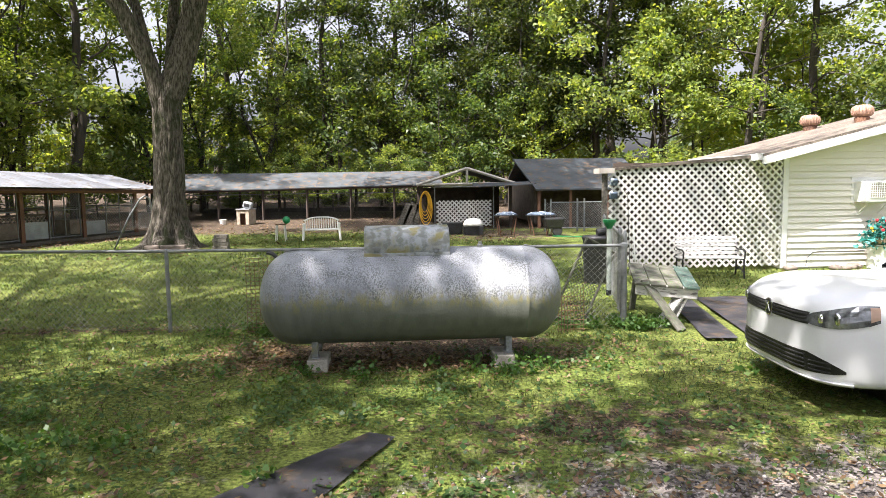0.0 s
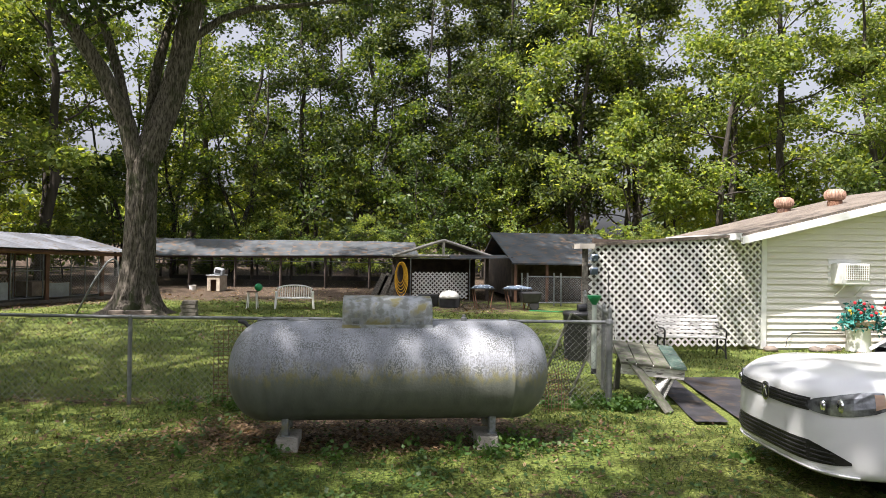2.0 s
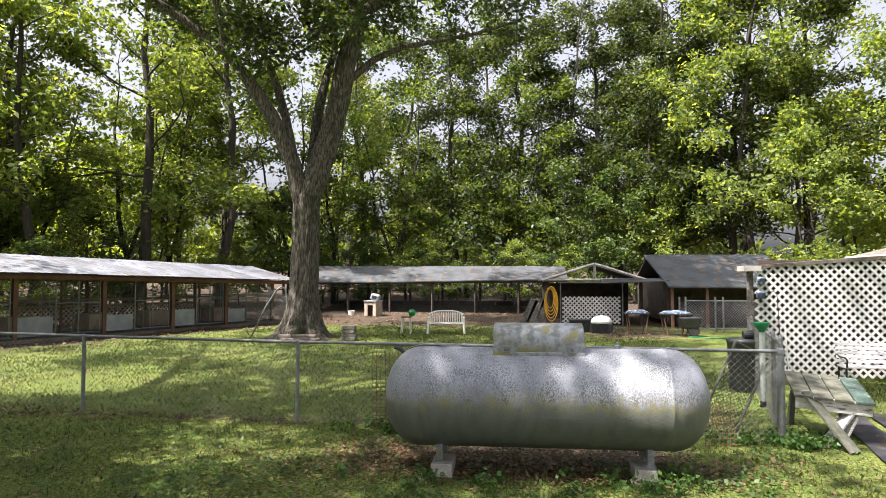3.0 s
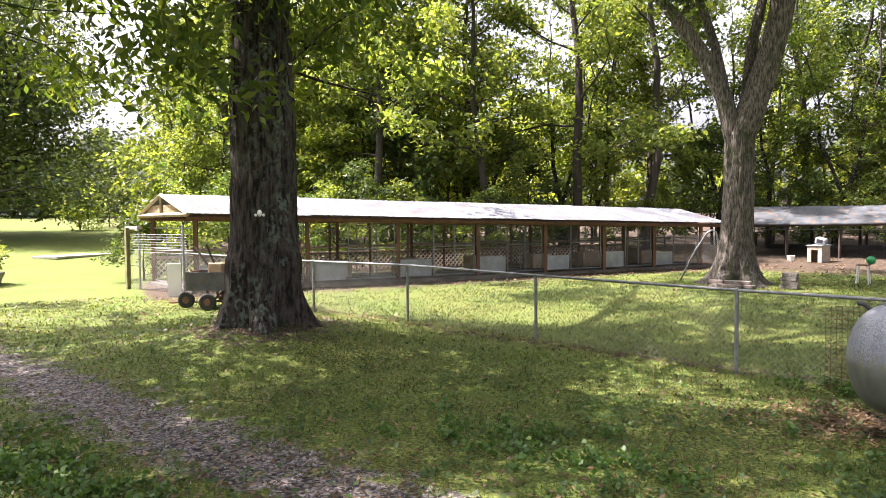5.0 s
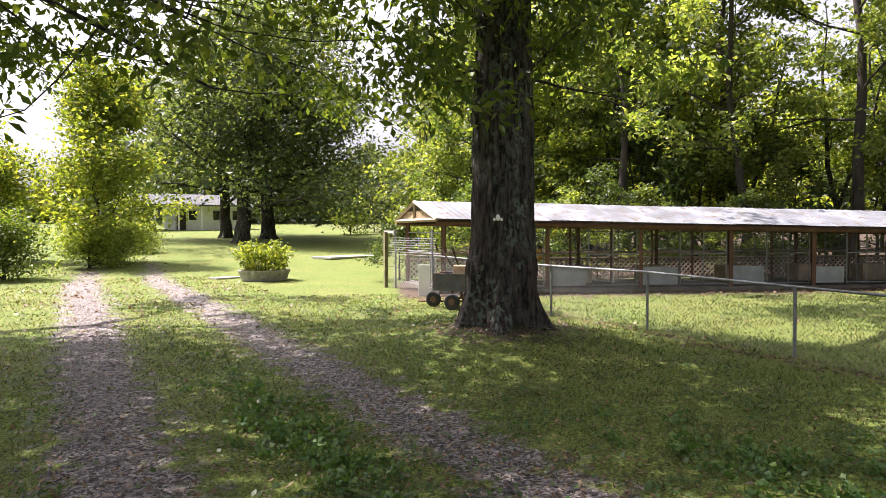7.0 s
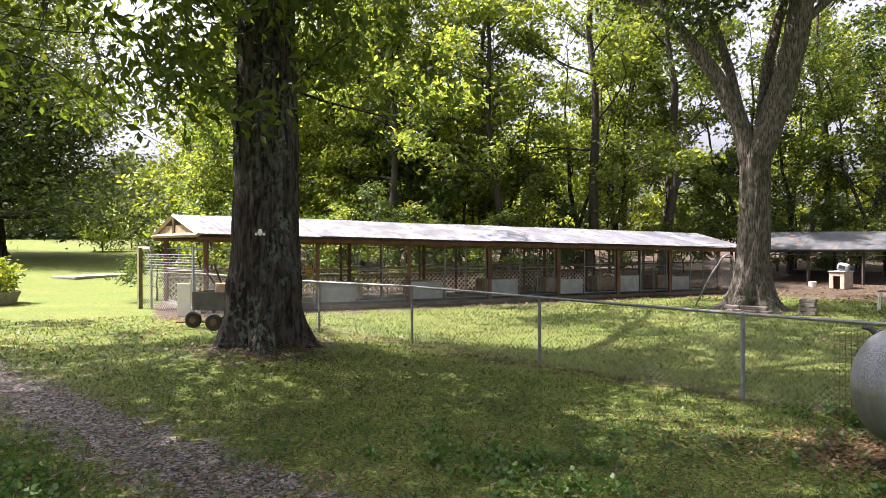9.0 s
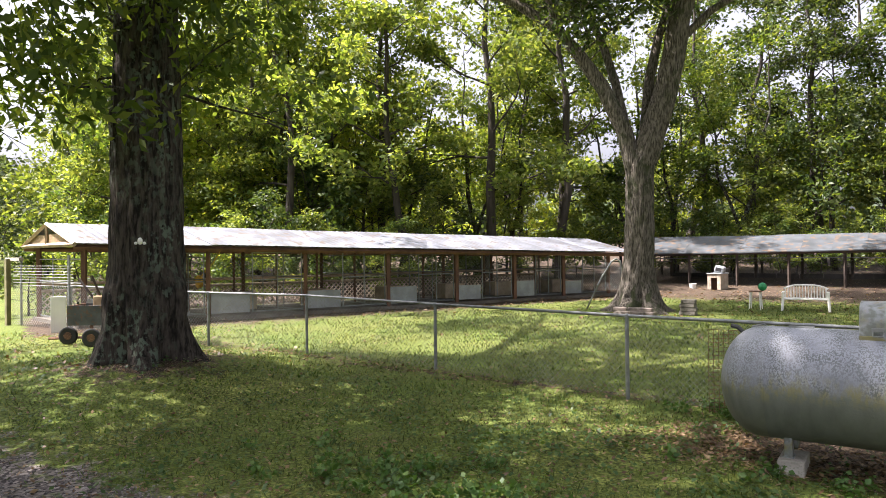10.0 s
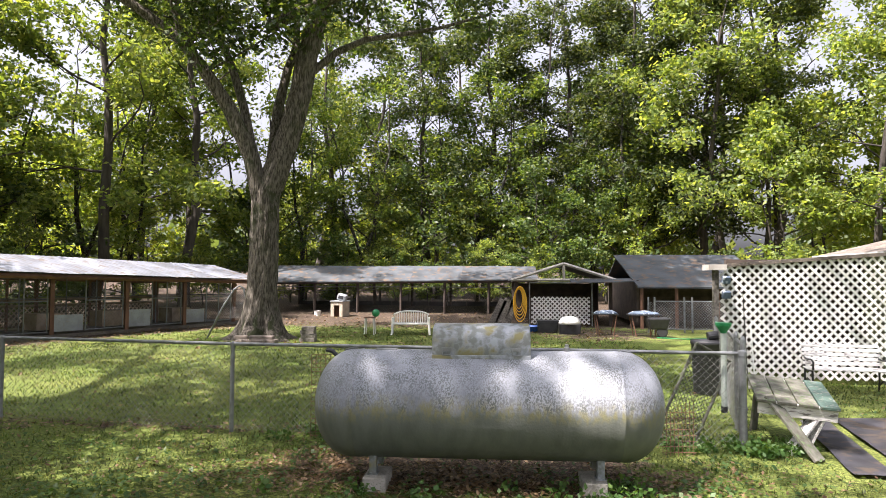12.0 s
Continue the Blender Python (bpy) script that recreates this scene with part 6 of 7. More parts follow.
def window_ac():
    t = thing("window_air_conditioner", (8.93, HY - 0.14, 1.32), "white window air conditioner on two brackets", "air conditioner")
    bm = bmesh.new()
    box(bm, (0, 0, 0.30), (0.60, 0.42, 0.42), bevel=0.02)
    body = part("case", bm, "trim_white", t)
    bm = bmesh.new()
    box(bm, (0.03, -0.213, 0.33), (0.48, 0.012, 0.30), bevel=0.003)
    part("grille_backing", bm, "grille_tan", t)
    for k in range(11):
        bars("grille_bar", body, "trim_white", [((-0.20 + 0.046 * k, -0.223, 0.33), (0.012, 0.012, 0.30))])
    for k in range(7):
        bars("grille_bar", body, "trim_white", [((0.03, -0.226, 0.19 + 0.046 * k), (0.48, 0.010, 0.010))])
    for x in (-0.2, 0.22):
        bm = bmesh.new()
        tube(bm, [(x, 0.12, -0.14), (x, -0.16, 0.08), (x, 0.12, 0.08)], 0.015, 6)
        part("bracket", bm, "trim_white", t)
    bm = bmesh.new()
    box(bm, (0, 0.13, 0.34), (0.72, 0.03, 0.56), bevel=0.004)
    part("window_frame", bm, "trim_white", t)


M["grille_tan"] = mat("grille_tan", (0.36, 0.32, 0.25), (0.25, 0.22, 0.17), 0.7)
window_ac()


def flower_pot():
    t = thing("flower_planter", on(8.93, 12.40), "tall pale pot of red and teal artificial flowers", "planter")
    bm = bmesh.new()
    lathe(bm, [(0.22, 0), (0.225, 0.02), (0.205, 0.44), (0.23, 0.47), (0.23, 0.49)], 28)
    part("pot", bm, "trim_white", t, smooth=True)
    bm = bmesh.new()
    lathe(bm, [(0.16, 0.48), (0.27, 0.54), (0.29, 0.62), (0.25, 0.64)], 24)
    part("basket", bm, "wood_weather2", t)
    nrg = np.random.default_rng(3)
    c = np.array([[-0.22, -0.1, 0.72], [0.2, -0.1, 0.75], [0, 0, 0.85], [0.32, -0.12, 0.55], [-0.32, -0.1, 0.58], [-0.1, -0.2, 0.68]])
    at = c[nrg.integers(0, 6, 520)] + nrg.normal(size=(520, 3)) * 0.085
    v, q = leaf_arrays(nrg, at, 0.10, 0.3, narrow=0.55)
    soup("leaves", v, q, "teal_leaf", t)
    rng = random.Random(8)
    for k in range(13):
        bm = bmesh.new()
        p = Vector((rng.uniform(-0.34, 0.36), rng.uniform(-0.3, -0.05), rng.uniform(0.72, 0.98)))
        bmesh.ops.create_icosphere(bm, subdivisions=1, radius=0.034, matrix=Matrix.Translation(p))
        part("flower", bm, "red_flower" if k % 4 else "yellow", t)


flower_pot()


def refuse_bin():
    t = thing("refuse_bin", on(10.05, 12.35), "brown wheeled rubbish bin with a dark lid", "bin")
    bm = bmesh.new()
    box(bm, (0, 0, 0.47), (0.50, 0.56, 0.86), bevel=0.03, taper=1.2)
    b = part("body", bm, "brown_bin", t)
    bm = bmesh.new()
    box(bm, (0, -0.01, 0.935), (0.66, 0.72, 0.075), bevel=0.025)
    part("lid", bm, "black_plastic", t)
    bm = bmesh.new()
    box(bm, (0, -0.02, 0.86), (0.63, 0.68, 0.06), bevel=0.012)
    part("rim", bm, "brown_bin", t)
    for k in range(2):
        bm = bmesh.new()
        box(bm, (0, -0.317 - 0.0 * k, 0.60 - 0.04 * k), (0.2 - 0.05 * k, 0.01, 0.018), Matrix.Rotation(radians(-6), 3, "X"))
        part("print_bar", bm, "trim_white", b)
    for x in (-0.24, 0.24):
        bm = bmesh.new()
        lathe(bm, [(0.11, -0.03), (0.11, 0.03)], 18, Matrix.Translation((x, 0.27, 0.11)) @ Matrix.Rotation(math.pi / 2, 4, "Y"))
        part("wheel", bm, "tyre", t)


refuse_bin()


def hose(name, at, pts, r, material, label, category="hose"):
    t = thing(name, at, label, category)
    bm = bmesh.new()
    tube(bm, pts, r, 7)
    part("tube", bm, material, t, smooth=True)
    return t


hose("wall_cable", (7.6, HY - 0.03, 0.15), [(0.0, -0.10, 0.0), (0.06, -0.05, 0.16), (0.2, 0.0, 0.26), (0.45, 0.0, 0.28), (0.9, 0.0, 0.27), (1.3, 0.0, 0.27)], 0.008, "black_plastic", "black cable looped along the foot of the house wall", "cable")
for k, (x, y, r) in enumerate(((8.1, 12.5, 0.10), (8.3, 12.45, 0.08), (8.5, 12.55, 0.12), (7.25, 12.65, 0.1))):
    t = thing("garden_stone", on(x, y), "grey stone lying by the house wall", "stone", "stones by the house wall")
    bm = bmesh.new()
    bmesh.ops.create_icosphere(bm, subdivisions=2, radius=r)
    for v in bm.verts:
        v.co = Vector((v.co.x * 1.4, v.co.y, v.co.z * 0.7)) * (1 + 0.25 * noise.noise(v.co * 9 + Vector((k, 0, 0)))) + Vector((0, 0, r * 0.35))
    part("stone", bm, "stone", t, smooth=True)


# ---- collapsed table, mats, can and gate by the fence ----
def old_table():
    t = thing("broken_wooden_table", on(2.98, 8.7), "old low plank table with mossy flaking paint, tilted on broken legs", "table", rz=-14)
    t.scale = (0.86, 0.86, 0.95)
    tilt = Matrix.Rotation(radians(8), 3, "X") @ Matrix.Rotation(radians(4), 3, "Y")
    for k in range(4):
        bm = bmesh.new()
        box(bm, tilt @ Vector((-0.37 + 0.245 * k, 0.12, 0.62)), (0.225, 1.15, 0.035), tilt, bevel=0.006)
        part("plank", bm, "moss_wood" if k < 3 else "green_wood", t)
    bm = bmesh.new()
    box(bm, tilt @ Vector((0, -0.40, 0.54)), (0.92, 0.035, 0.16), tilt, bevel=0.005)
    part("apron", bm, "paint_flaked", t, "flaking white apron board")
    bm = bmesh.new()
    box(bm, tilt @ Vector((0, 0.62, 0.54)), (0.92, 0.035, 0.16), tilt, bevel=0.005)
    part("apron", bm, "paint_flaked", t)
    for a, b, mt in (((-0.28, -0.42, 0.62), (0.20, -0.95, 0.02), "moss_wood"), ((0.30, -0.36, 0.45), (-0.12, -0.62, 0.0), "paint_flaked"), ((-0.3, 0.62, 0.5), (-0.36, 0.66, 0.0), "moss_wood"), ((0.34, 0.6, 0.5), (0.38, 0.64, 0.0), "moss_wood"), ((0.36, -0.34, 0.45), (0.10, -0.46, 0.02), "paint_flaked")):
        a, b = Vector(a), Vector(b)
        d = b - a
        bm = bmesh.new()
        box(bm, (a + b) / 2, (0.17, 0.035, d.length), d.to_track_quat("Z", "Y").to_matrix(), bevel=0.005)
        part("leg_board", bm, mt, t)


M["moss_wood"] = mat("mossy_board", (0.15, 0.145, 0.12), (0.07, 0.068, 0.05), 0.95, scale=6, c=(0.09, 0.12, 0.055), fine=16, bump=0.6)
M["green_wood"] = mat("green_board", (0.075, 0.12, 0.10), (0.05, 0.085, 0.065), 0.85, scale=6, c=(0.16, 0.17, 0.14), fine=20, bump=0.5)
old_table()


def floor_mat_at(name, corners, label, lift=0.02):
    t = thing(name, on(*corners[0]), label, "mat", "rubber mats on the grass")
    o = Vector(t.matrix_world.translation)
    bm = bmesh.new()
    n = 8
    a, b, c, d = [Vector((*p, 0)) for p in corners]
    grid = []
    for i in range(n + 1):
        row = []
        for j in range(5):
            p = a.lerp(b, i / n).lerp(d.lerp(c, i / n), j / 4)
            row.append(bm.verts.new(Vector((p.x, p.y, height(p.x, p.y) + lift + 0.012 + 0.015 * noise.noise((p.x * 2, p.y * 2, 1)))) - o))
        grid.append(row)
    for i in range(n):
        for j in range(4):
            bm.faces.new((grid[i][j], grid[i + 1][j], grid[i + 1][j + 1], grid[i][j + 1]))
    bmesh.ops.solidify(bm, geom=bm.faces[:], thickness=0.014)
    part("sheet", bm, "rubber", t)


floor_mat_at("rubber_mat", [(3.02, 7.35), (3.62, 9.9), (3.98, 9.9), (3.42, 7.35)], "long strip of black rubber matting on the grass")
floor_mat_at("rubber_mat", [(3.62, 7.5), (4.12, 10.1), (5.0, 10.0), (4.6, 7.4)], "wide sheet of black rubber matting on the grass")
floor_mat_at("rubber_mat", [(-1.95, 3.55), (-0.86, 4.75), (-0.66, 4.62), (-1.22, 3.45)], "curled black rubber strip half buried in the gravel")


def water_butt():
    t = thing("refuse_drum", on(3.12, 12.0), "tall black plastic drum beside the fence", "drum")
    bm = bmesh.new()
    lathe(bm, [(0.24, 0), (0.25, 0.02), (0.275, 0.78), (0.29, 0.80), (0.29, 0.84), (0.27, 0.86), (0.05, 0.88)], 28)
    part("body", bm, "black_plastic", t, smooth=True)
    bm = bmesh.new()
    tube(bm, [(-0.05, -0.1, 0.93), (0.2, -0.1, 0.96)], 0.07, 12)
    part("lamp", bm, "black_plastic", t)


water_butt()


def rain_gauge():
    t = thing("feeder_pole", on(2.18, 8.42), "clear tube with a green funnel strapped to the fence", "feeder")
    bm = bmesh.new()
    tube(bm, [(0, 0, 0.42), (0, 0, 1.30)], 0.032, 12)
    part("tube", bm, "tube_clear", t)
    bm = bmesh.new()
    lathe(bm, [(0.03, 1.28), (0.045, 1.31), (0.085, 1.37), (0.09, 1.40), (0.08, 1.40)], 20)
    part("funnel", bm, "green_plastic", t, "bright green plastic funnel")
    bm = bmesh.new()
    tube(bm, [(0, 0, 0.40), (0, 0, 0.47)], 0.036, 12)
    part("end_cap", bm, "black_plastic", t)


M["tube_clear"] = mat("cloudy_tube", (0.45, 0.50, 0.46), (0.30, 0.34, 0.30), 0.25, scale=5)
rain_gauge()


def leaning_gate():
    t = thing("leaning_gate", on(1.66, 8.62), "loose chain-link gate leaning by the post", "gate")
    m = pose(0, 0, 0, 0, 27, 14)
    bm = bmesh.new()
    c = [m @ Vector(p) for p in ((-0.24, 0, 0.02), (0.24, 0, 0.02), (0.24, 0, 1.16), (-0.24, 0, 1.16))]
    for a, b in zip(c, c[1:] + c[:1]):
        tube(bm, [a, b], 0.018, 8)
    part("frame", bm, "moss_wood", t)
    bm = bmesh.new()
    wires(bm, (-0.24, 0), (0.24, 0), 0.02, 1.16, 0.055, 0.003)
    bmesh.ops.transform(bm, matrix=m, verts=bm.verts)
    part("wire_mesh", bm, "black_iron", t, kind="stuff")


leaning_gate()


def wire_panel():
    t = thing("wire_panel", on(-2.55, 8.5), "square-mesh wire panel standing behind the tank", "wire panel")
    bm = bmesh.new()
    for k in range(11):
        tube(bm, [(0.055 * k, 0.02 * k * 0.3, 0), (0.055 * k, 0.02 * k * 0.3, 0.98)], 0.003, 4)
    for k in range(20):
        tube(bm, [(0, 0, 0.03 + 0.05 * k), (0.55, 0.06, 0.03 + 0.05 * k)], 0.003, 4)
    part("wire_grid", bm, "rust", t, kind="stuff")
    bm = bmesh.new()
    for k in range(9):
        tube(bm, [(3.95 + 0.04 * k, -0.5, 0), (3.95 + 0.04 * k, -0.5, 0.45 + 0.02 * k)], 0.003, 4)
    for k in range(8):
        tube(bm, [(3.93, -0.5, 0.05 + 0.06 * k), (4.3, -0.5, 0.05 + 0.06 * k)], 0.003, 4)
    part("wire_offcut", bm, "rust", t, kind="stuff")


wire_panel()


def garden_stakes():
    for x, y, h, mt, lab in ((4.05, 12.55, 1.05, "trim_white", "thin white stake leaning on the lattice"), (3.95, 12.6, 1.55, "black_iron", "black iron plant hook by the lattice")):
        t = thing("garden_stake", on(x, y), lab, "stake")
        bm = bmesh.new()
        pts = [(0, 0, 0), (-0.03, 0.02, h * 0.6), (-0.05, 0.04, h)]
        if mt == "black_iron":
            pts += [(-0.1, 0.04, h + 0.09), (-0.2, 0.04, h + 0.07), (-0.22, 0.04, h - 0.02)]
        tube(bm, pts, 0.012 if mt == "trim_white" else 0.007, 6)
        part("rod", bm, mt, t)


garden_stakes()


def solar_lamps():
    for z in (1.62, 1.88):
        t = thing("solar_lamp", (3.66, HY - 0.07, z), "small dark wall lamp on the lattice", "lamp", "lamps on the lattice")
        bm = bmesh.new()
        box(bm, (0, 0, 0), (0.14, 0.09, 0.13), Matrix.Rotation(radians(20), 3, "X"), bevel=0.015)
        part("case", bm, "blanket", t)


solar_lamps()


# ---- yard ----
def plastic_bench():
    t = thing("plastic_bench", on(-2.95, 21.6), "white moulded plastic garden bench on the grass", "bench", rz=6)
    t.scale = (1, 1, 0.82)
    w = 0.56
    for x in (-w, w):
        for y0, y1, top in ((-0.26, -0.24, 0.62), (0.26, 0.22, 0.62)):
            bm = bmesh.new()
            tube(bm, [(x * 1.04, y0, 0), (x, y1, 0.40), (x, y1, top)], [0.035, 0.04, 0.03], 6)
            part("leg", bm, "white_plastic", t)
        bm = bmesh.new()
        box(bm, (x, 0, 0.63), (0.07, 0.56, 0.03), bevel=0.01)
        part("armrest", bm, "white_plastic", t)
    bm = bmesh.new()
    box(bm, (0, -0.02, 0.41), (2 * w, 0.50, 0.05), bevel=0.015)
    part("seat", bm, "white_plastic", t)
    for k in range(15):
        x = -w + 0.05 + (2 * w - 0.1) * k / 14
        h = 0.86 - 0.14 * (abs(x) / w) ** 3
        bm = bmesh.new()
        tube(bm, [(x, 0.22, 0.43), (x, 0.27, h)], 0.014, 4)
        part("back_slat", bm, "white_plastic", t)
    bm = bmesh.new()
    tube(bm, [(w * q, 0.275, 0.87 - 0.14 * abs(q) ** 3) for q in np.linspace(-1, 1, 11)], 0.03, 6)
    part("back_rail", bm, "white_plastic", t)


plastic_bench()


def stool():
    t = thing("garden_stool", on(-4.2, 21.4), "small white stool with thin legs", "stool")
    for x in (-0.12, 0.12):
        for y in (-0.12, 0.12):
            bm = bmesh.new()
            tube(bm, [(x * 1.25, y * 1.25, 0), (x, y, 0.52)], 0.018, 6)
            part("leg", bm, "white_plastic", t)
    bm = bmesh.new()
    box(bm, (0, 0, 0.53), (0.32, 0.32, 0.03), bevel=0.01)
    part("top", bm, "wood_red", t)
    b = thing("green_ball", on(-4.02, 21.4, 0.545), "green rubber ball on the stool", "ball")
    bm = bmesh.new()
    bmesh.ops.create_icosphere(bm, subdivisions=3, radius=0.12, matrix=Matrix.Translation((0, 0, 0.12)))
    part("ball", bm, "green_plastic", b, smooth=True)


stool()


M["dog_wall"] = mat("beige_plastic", (0.42, 0.36, 0.28), (0.30, 0.25, 0.19), 0.7, scale=4, fine=30, bump=0.1)


def dog_house():
    t = thing("dog_house", on(-7.0, 29.6), "beige plastic dog house with a dark doorway", "dog house", rz=-12)
    for c, s in (((-0.42, 0, 0.40), (0.06, 0.9, 0.8)), ((0.42, 0, 0.40), (0.06, 0.9, 0.8)), ((0, 0.42, 0.40), (0.84, 0.06, 0.8)), ((-0.30, -0.42, 0.40), (0.2, 0.06, 0.8)), ((0.30, -0.42, 0.40), (0.2, 0.06, 0.8)), ((0, -0.42, 0.70), (0.42, 0.06, 0.2))):
        bm = bmesh.new()
        box(bm, c, s, bevel=0.01)
        part("wall", bm, "dog_wall", t)
    bm = bmesh.new()
    box(bm, (0, 0.1, 0.3), (0.7, 0.5, 0.6))
    part("inside", bm, "wood_red", t)
    bm = bmesh.new()
    box(bm, (0, 0, 0.82), (0.98, 1.0, 0.05), bevel=0.015)
    part("top", bm, "panel_grey", t)
    c = thing("pet_crate", on(-6.9, 29.55, 0.675), "pale plastic pet crate lying on the dog house", "crate")
    bm = bmesh.new()
    box(bm, (0, 0, 0.15), (0.40, 0.4, 0.30), Matrix.Rotation(radians(14), 3, "Y"), bevel=0.08)
    part("shell", bm, "panel_grey", c)
    bm = bmesh.new()
    box(bm, (-0.02, -0.2, 0.15), (0.22, 0.02, 0.14), Matrix.Rotation(radians(14), 3, "Y"))
    part("door", bm, "black_plastic", c)
    p = thing("white_pail", on(-8.0, 29.6), "small white pail by the dog house", "pail")
    bm = bmesh.new()
    lathe(bm, [(0.12, 0), (0.15, 0.22), (0.16, 0.22), (0.14, 0.2)], 16)
    part("body", bm, "white_plastic", p)


dog_house()
bpy.data.objects["dog_house"].scale = (0.62, 0.8, 0.8)


def pavilion():
    o = Vector((2.2, 26.2, 0.15))
    t = thing("gable_shelter", o, "small open shelter with a pale gable frame and lattice front", "shelter")
    a, z = 1.95, 1.72
    for x in (-1.75, 1.75):
        for y in (0.0, 3.4):
            bm = bmesh.new()
            box(bm, (x, y, z / 2), (0.12, 0.12, z))
            part("post", bm, "wood_dark", t)
    for s in (-1, 1):
        bm = bmesh.new()
        slab(bm, [(s * a, -0.3, z - 0.02), (0, -0.3, z + 0.60), (0, 3.8, z + 0.60), (s * a, 3.8, z - 0.02)], 0.05, Vector((0, 0, 0)))
        part("roof", bm, "roof_back", t)
        bm = bmesh.new()
        tube(bm, [(s * a, -0.34, z - 0.04), (0, -0.34, z + 0.58)], 0.06, 4)
        part("barge_board", bm, "wood_weather3", t)
    bm = bmesh.new()
    tube(bm, [(-a, -0.33, z - 0.02), (a, -0.33, z - 0.02)], 0.055, 4)
    tube(bm, [(0, -0.33, z), (0, -0.33, z + 0.55)], 0.05, 4)
    part("tie_beam", bm, "wood_weather3", t)
    bm = bmesh.new()
    slab(bm, [(0.2, -0.95, z - 0.12), (2.5, -0.95, z - 0.05), (2.5, -0.3, z + 0.05), (0.2, -0.3, z + 0.02)], 0.03, Vector((0, 0, 0)))
    part("canopy", bm, "roof_back", t)
    lattice(t, 1.02, 3.16, 0.22, 1.22, 1.22, 26.05, 0.165, 0.048, o)
    bm = bmesh.new()
    for p, q in (((-1.25, -0.14, 0), (-1.25, -0.14, 1.6)), ((1.05, -0.14, 0), (1.05, -0.14, 1.6)), ((-1.25, -0.14, 1.6), (1.05, -0.14, 1.6))):
        tube(bm, [p, q], 0.025, 6)
    part("gate_frame", bm, "galv", t)
    bm = bmesh.new()
    box(bm, (0, 3.3, 0.8), (3.4, 0.08, 1.5))
    part("back_wall", bm, "wood_dark", t)
    h = thing("yellow_hose", (0.55, 25.9, 1.15), "coiled yellow hose hung on the shelter's post", "hose")
    for k in range(5):
        bm = bmesh.new()
        r = 0.20 + 0.04 * k
        tube(bm, [(r * 0.68 * math.cos(v) + 0.01 * k, -0.02 * k, r * 1.8 * math.sin(v) - 0.05 * k) for v in np.linspace(0, 2 * math.pi, 22)], 0.019, 6, False)
        part("coil", bm, "yellow", h, smooth=True)
    for k, (x, lean, w) in enumerate(((0.05, 22, 0.35), (0.3, 16, 0.22), (-0.2, 26, 0.3))):
        b = thing("leaning_board", on(x - 0.25, 26.4), "grey board leaning against the shelter", "board", "boards leaning on the shelter")
        bm = bmesh.new()
        box(bm, (0.22, 0, 0.48), (w, 0.03, 1.05), Matrix.Rotation(radians(lean), 3, "Y"), bevel=0.004)
        part("board", bm, "wood_grey", b)


pavilion()


def grey_shed():
    o = Vector((6.9, 25.0, 0.15))
    t = thing("grey_shed", o, "dark timber shed with a steep grey roof strewn with leaves", "shed")
    w = 4.6
    bm = bmesh.new()
    slab(bm, [(-w / 2 + 0.05, -0.3, 1.48), (w / 2, -0.3, 1.48), (w / 2, 3.4, 2.72), (-w / 2 - 0.15, 3.4, 2.72)], 0.06, Vector((0, 0, 0)))
    part("roof", bm, "roof_back", t)
    bm = bmesh.new()
    slab(bm, [(-w / 2, 6.8, 1.5), (w / 2, 6.8, 1.5), (w / 2, 3.4, 2.72), (-w / 2, 3.4, 2.72)], 0.06, Vector((0, 0, 0)))
    part("rear_roof", bm, "roof_back", t)
    for c, s in (((0, 1.6, 0.75), (w - 0.3, 0.08, 1.5)), ((-w / 2 + 0.15, 3.3, 0.95), (0.08, 6.0, 1.5)), ((w / 2 - 0.15, 3.3, 0.95), (0.08, 6.0, 1.5)), ((0, 6.5, 0.75), (w - 0.3, 0.08, 1.5))):
        bm = bmesh.new()
        box(bm, c, s)
        part("wall", bm, "wood_dark", t)
    for x in (-w / 2 + 0.2, -0.9, 0.5, w / 2 - 0.2):
        bm = bmesh.new()
        box(bm, (x, -0.1, 0.72), (0.1, 0.1, 1.44))
        part("post", bm, "wood_red", t)
    f = thing("yard_gate", on(5.6, 23.2), "chain-link yard gate on steel posts", "gate")
    for x in (-0.95, -0.75, 0.2, 0.45, 1.7):
        bm = bmesh.new()
        tube(bm, [(x, 0, 0), (x, 0, 1.15)], 0.03, 8)
        part("post", bm, "galv", f)
    bm = bmesh.new()
    for z in (0.12, 1.02):
        tube(bm, [(-0.75, 0, z), (1.7, 0, z)], 0.02, 6)
    part("rail", bm, "galv", f)
    bm = bmesh.new()
    wires(bm, (-0.95, 0), (1.7, 0), 0.1, 1.0, 0.09, 0.0025)
    part("wire_mesh", bm, "wire", f, kind="stuff")


grey_shed()


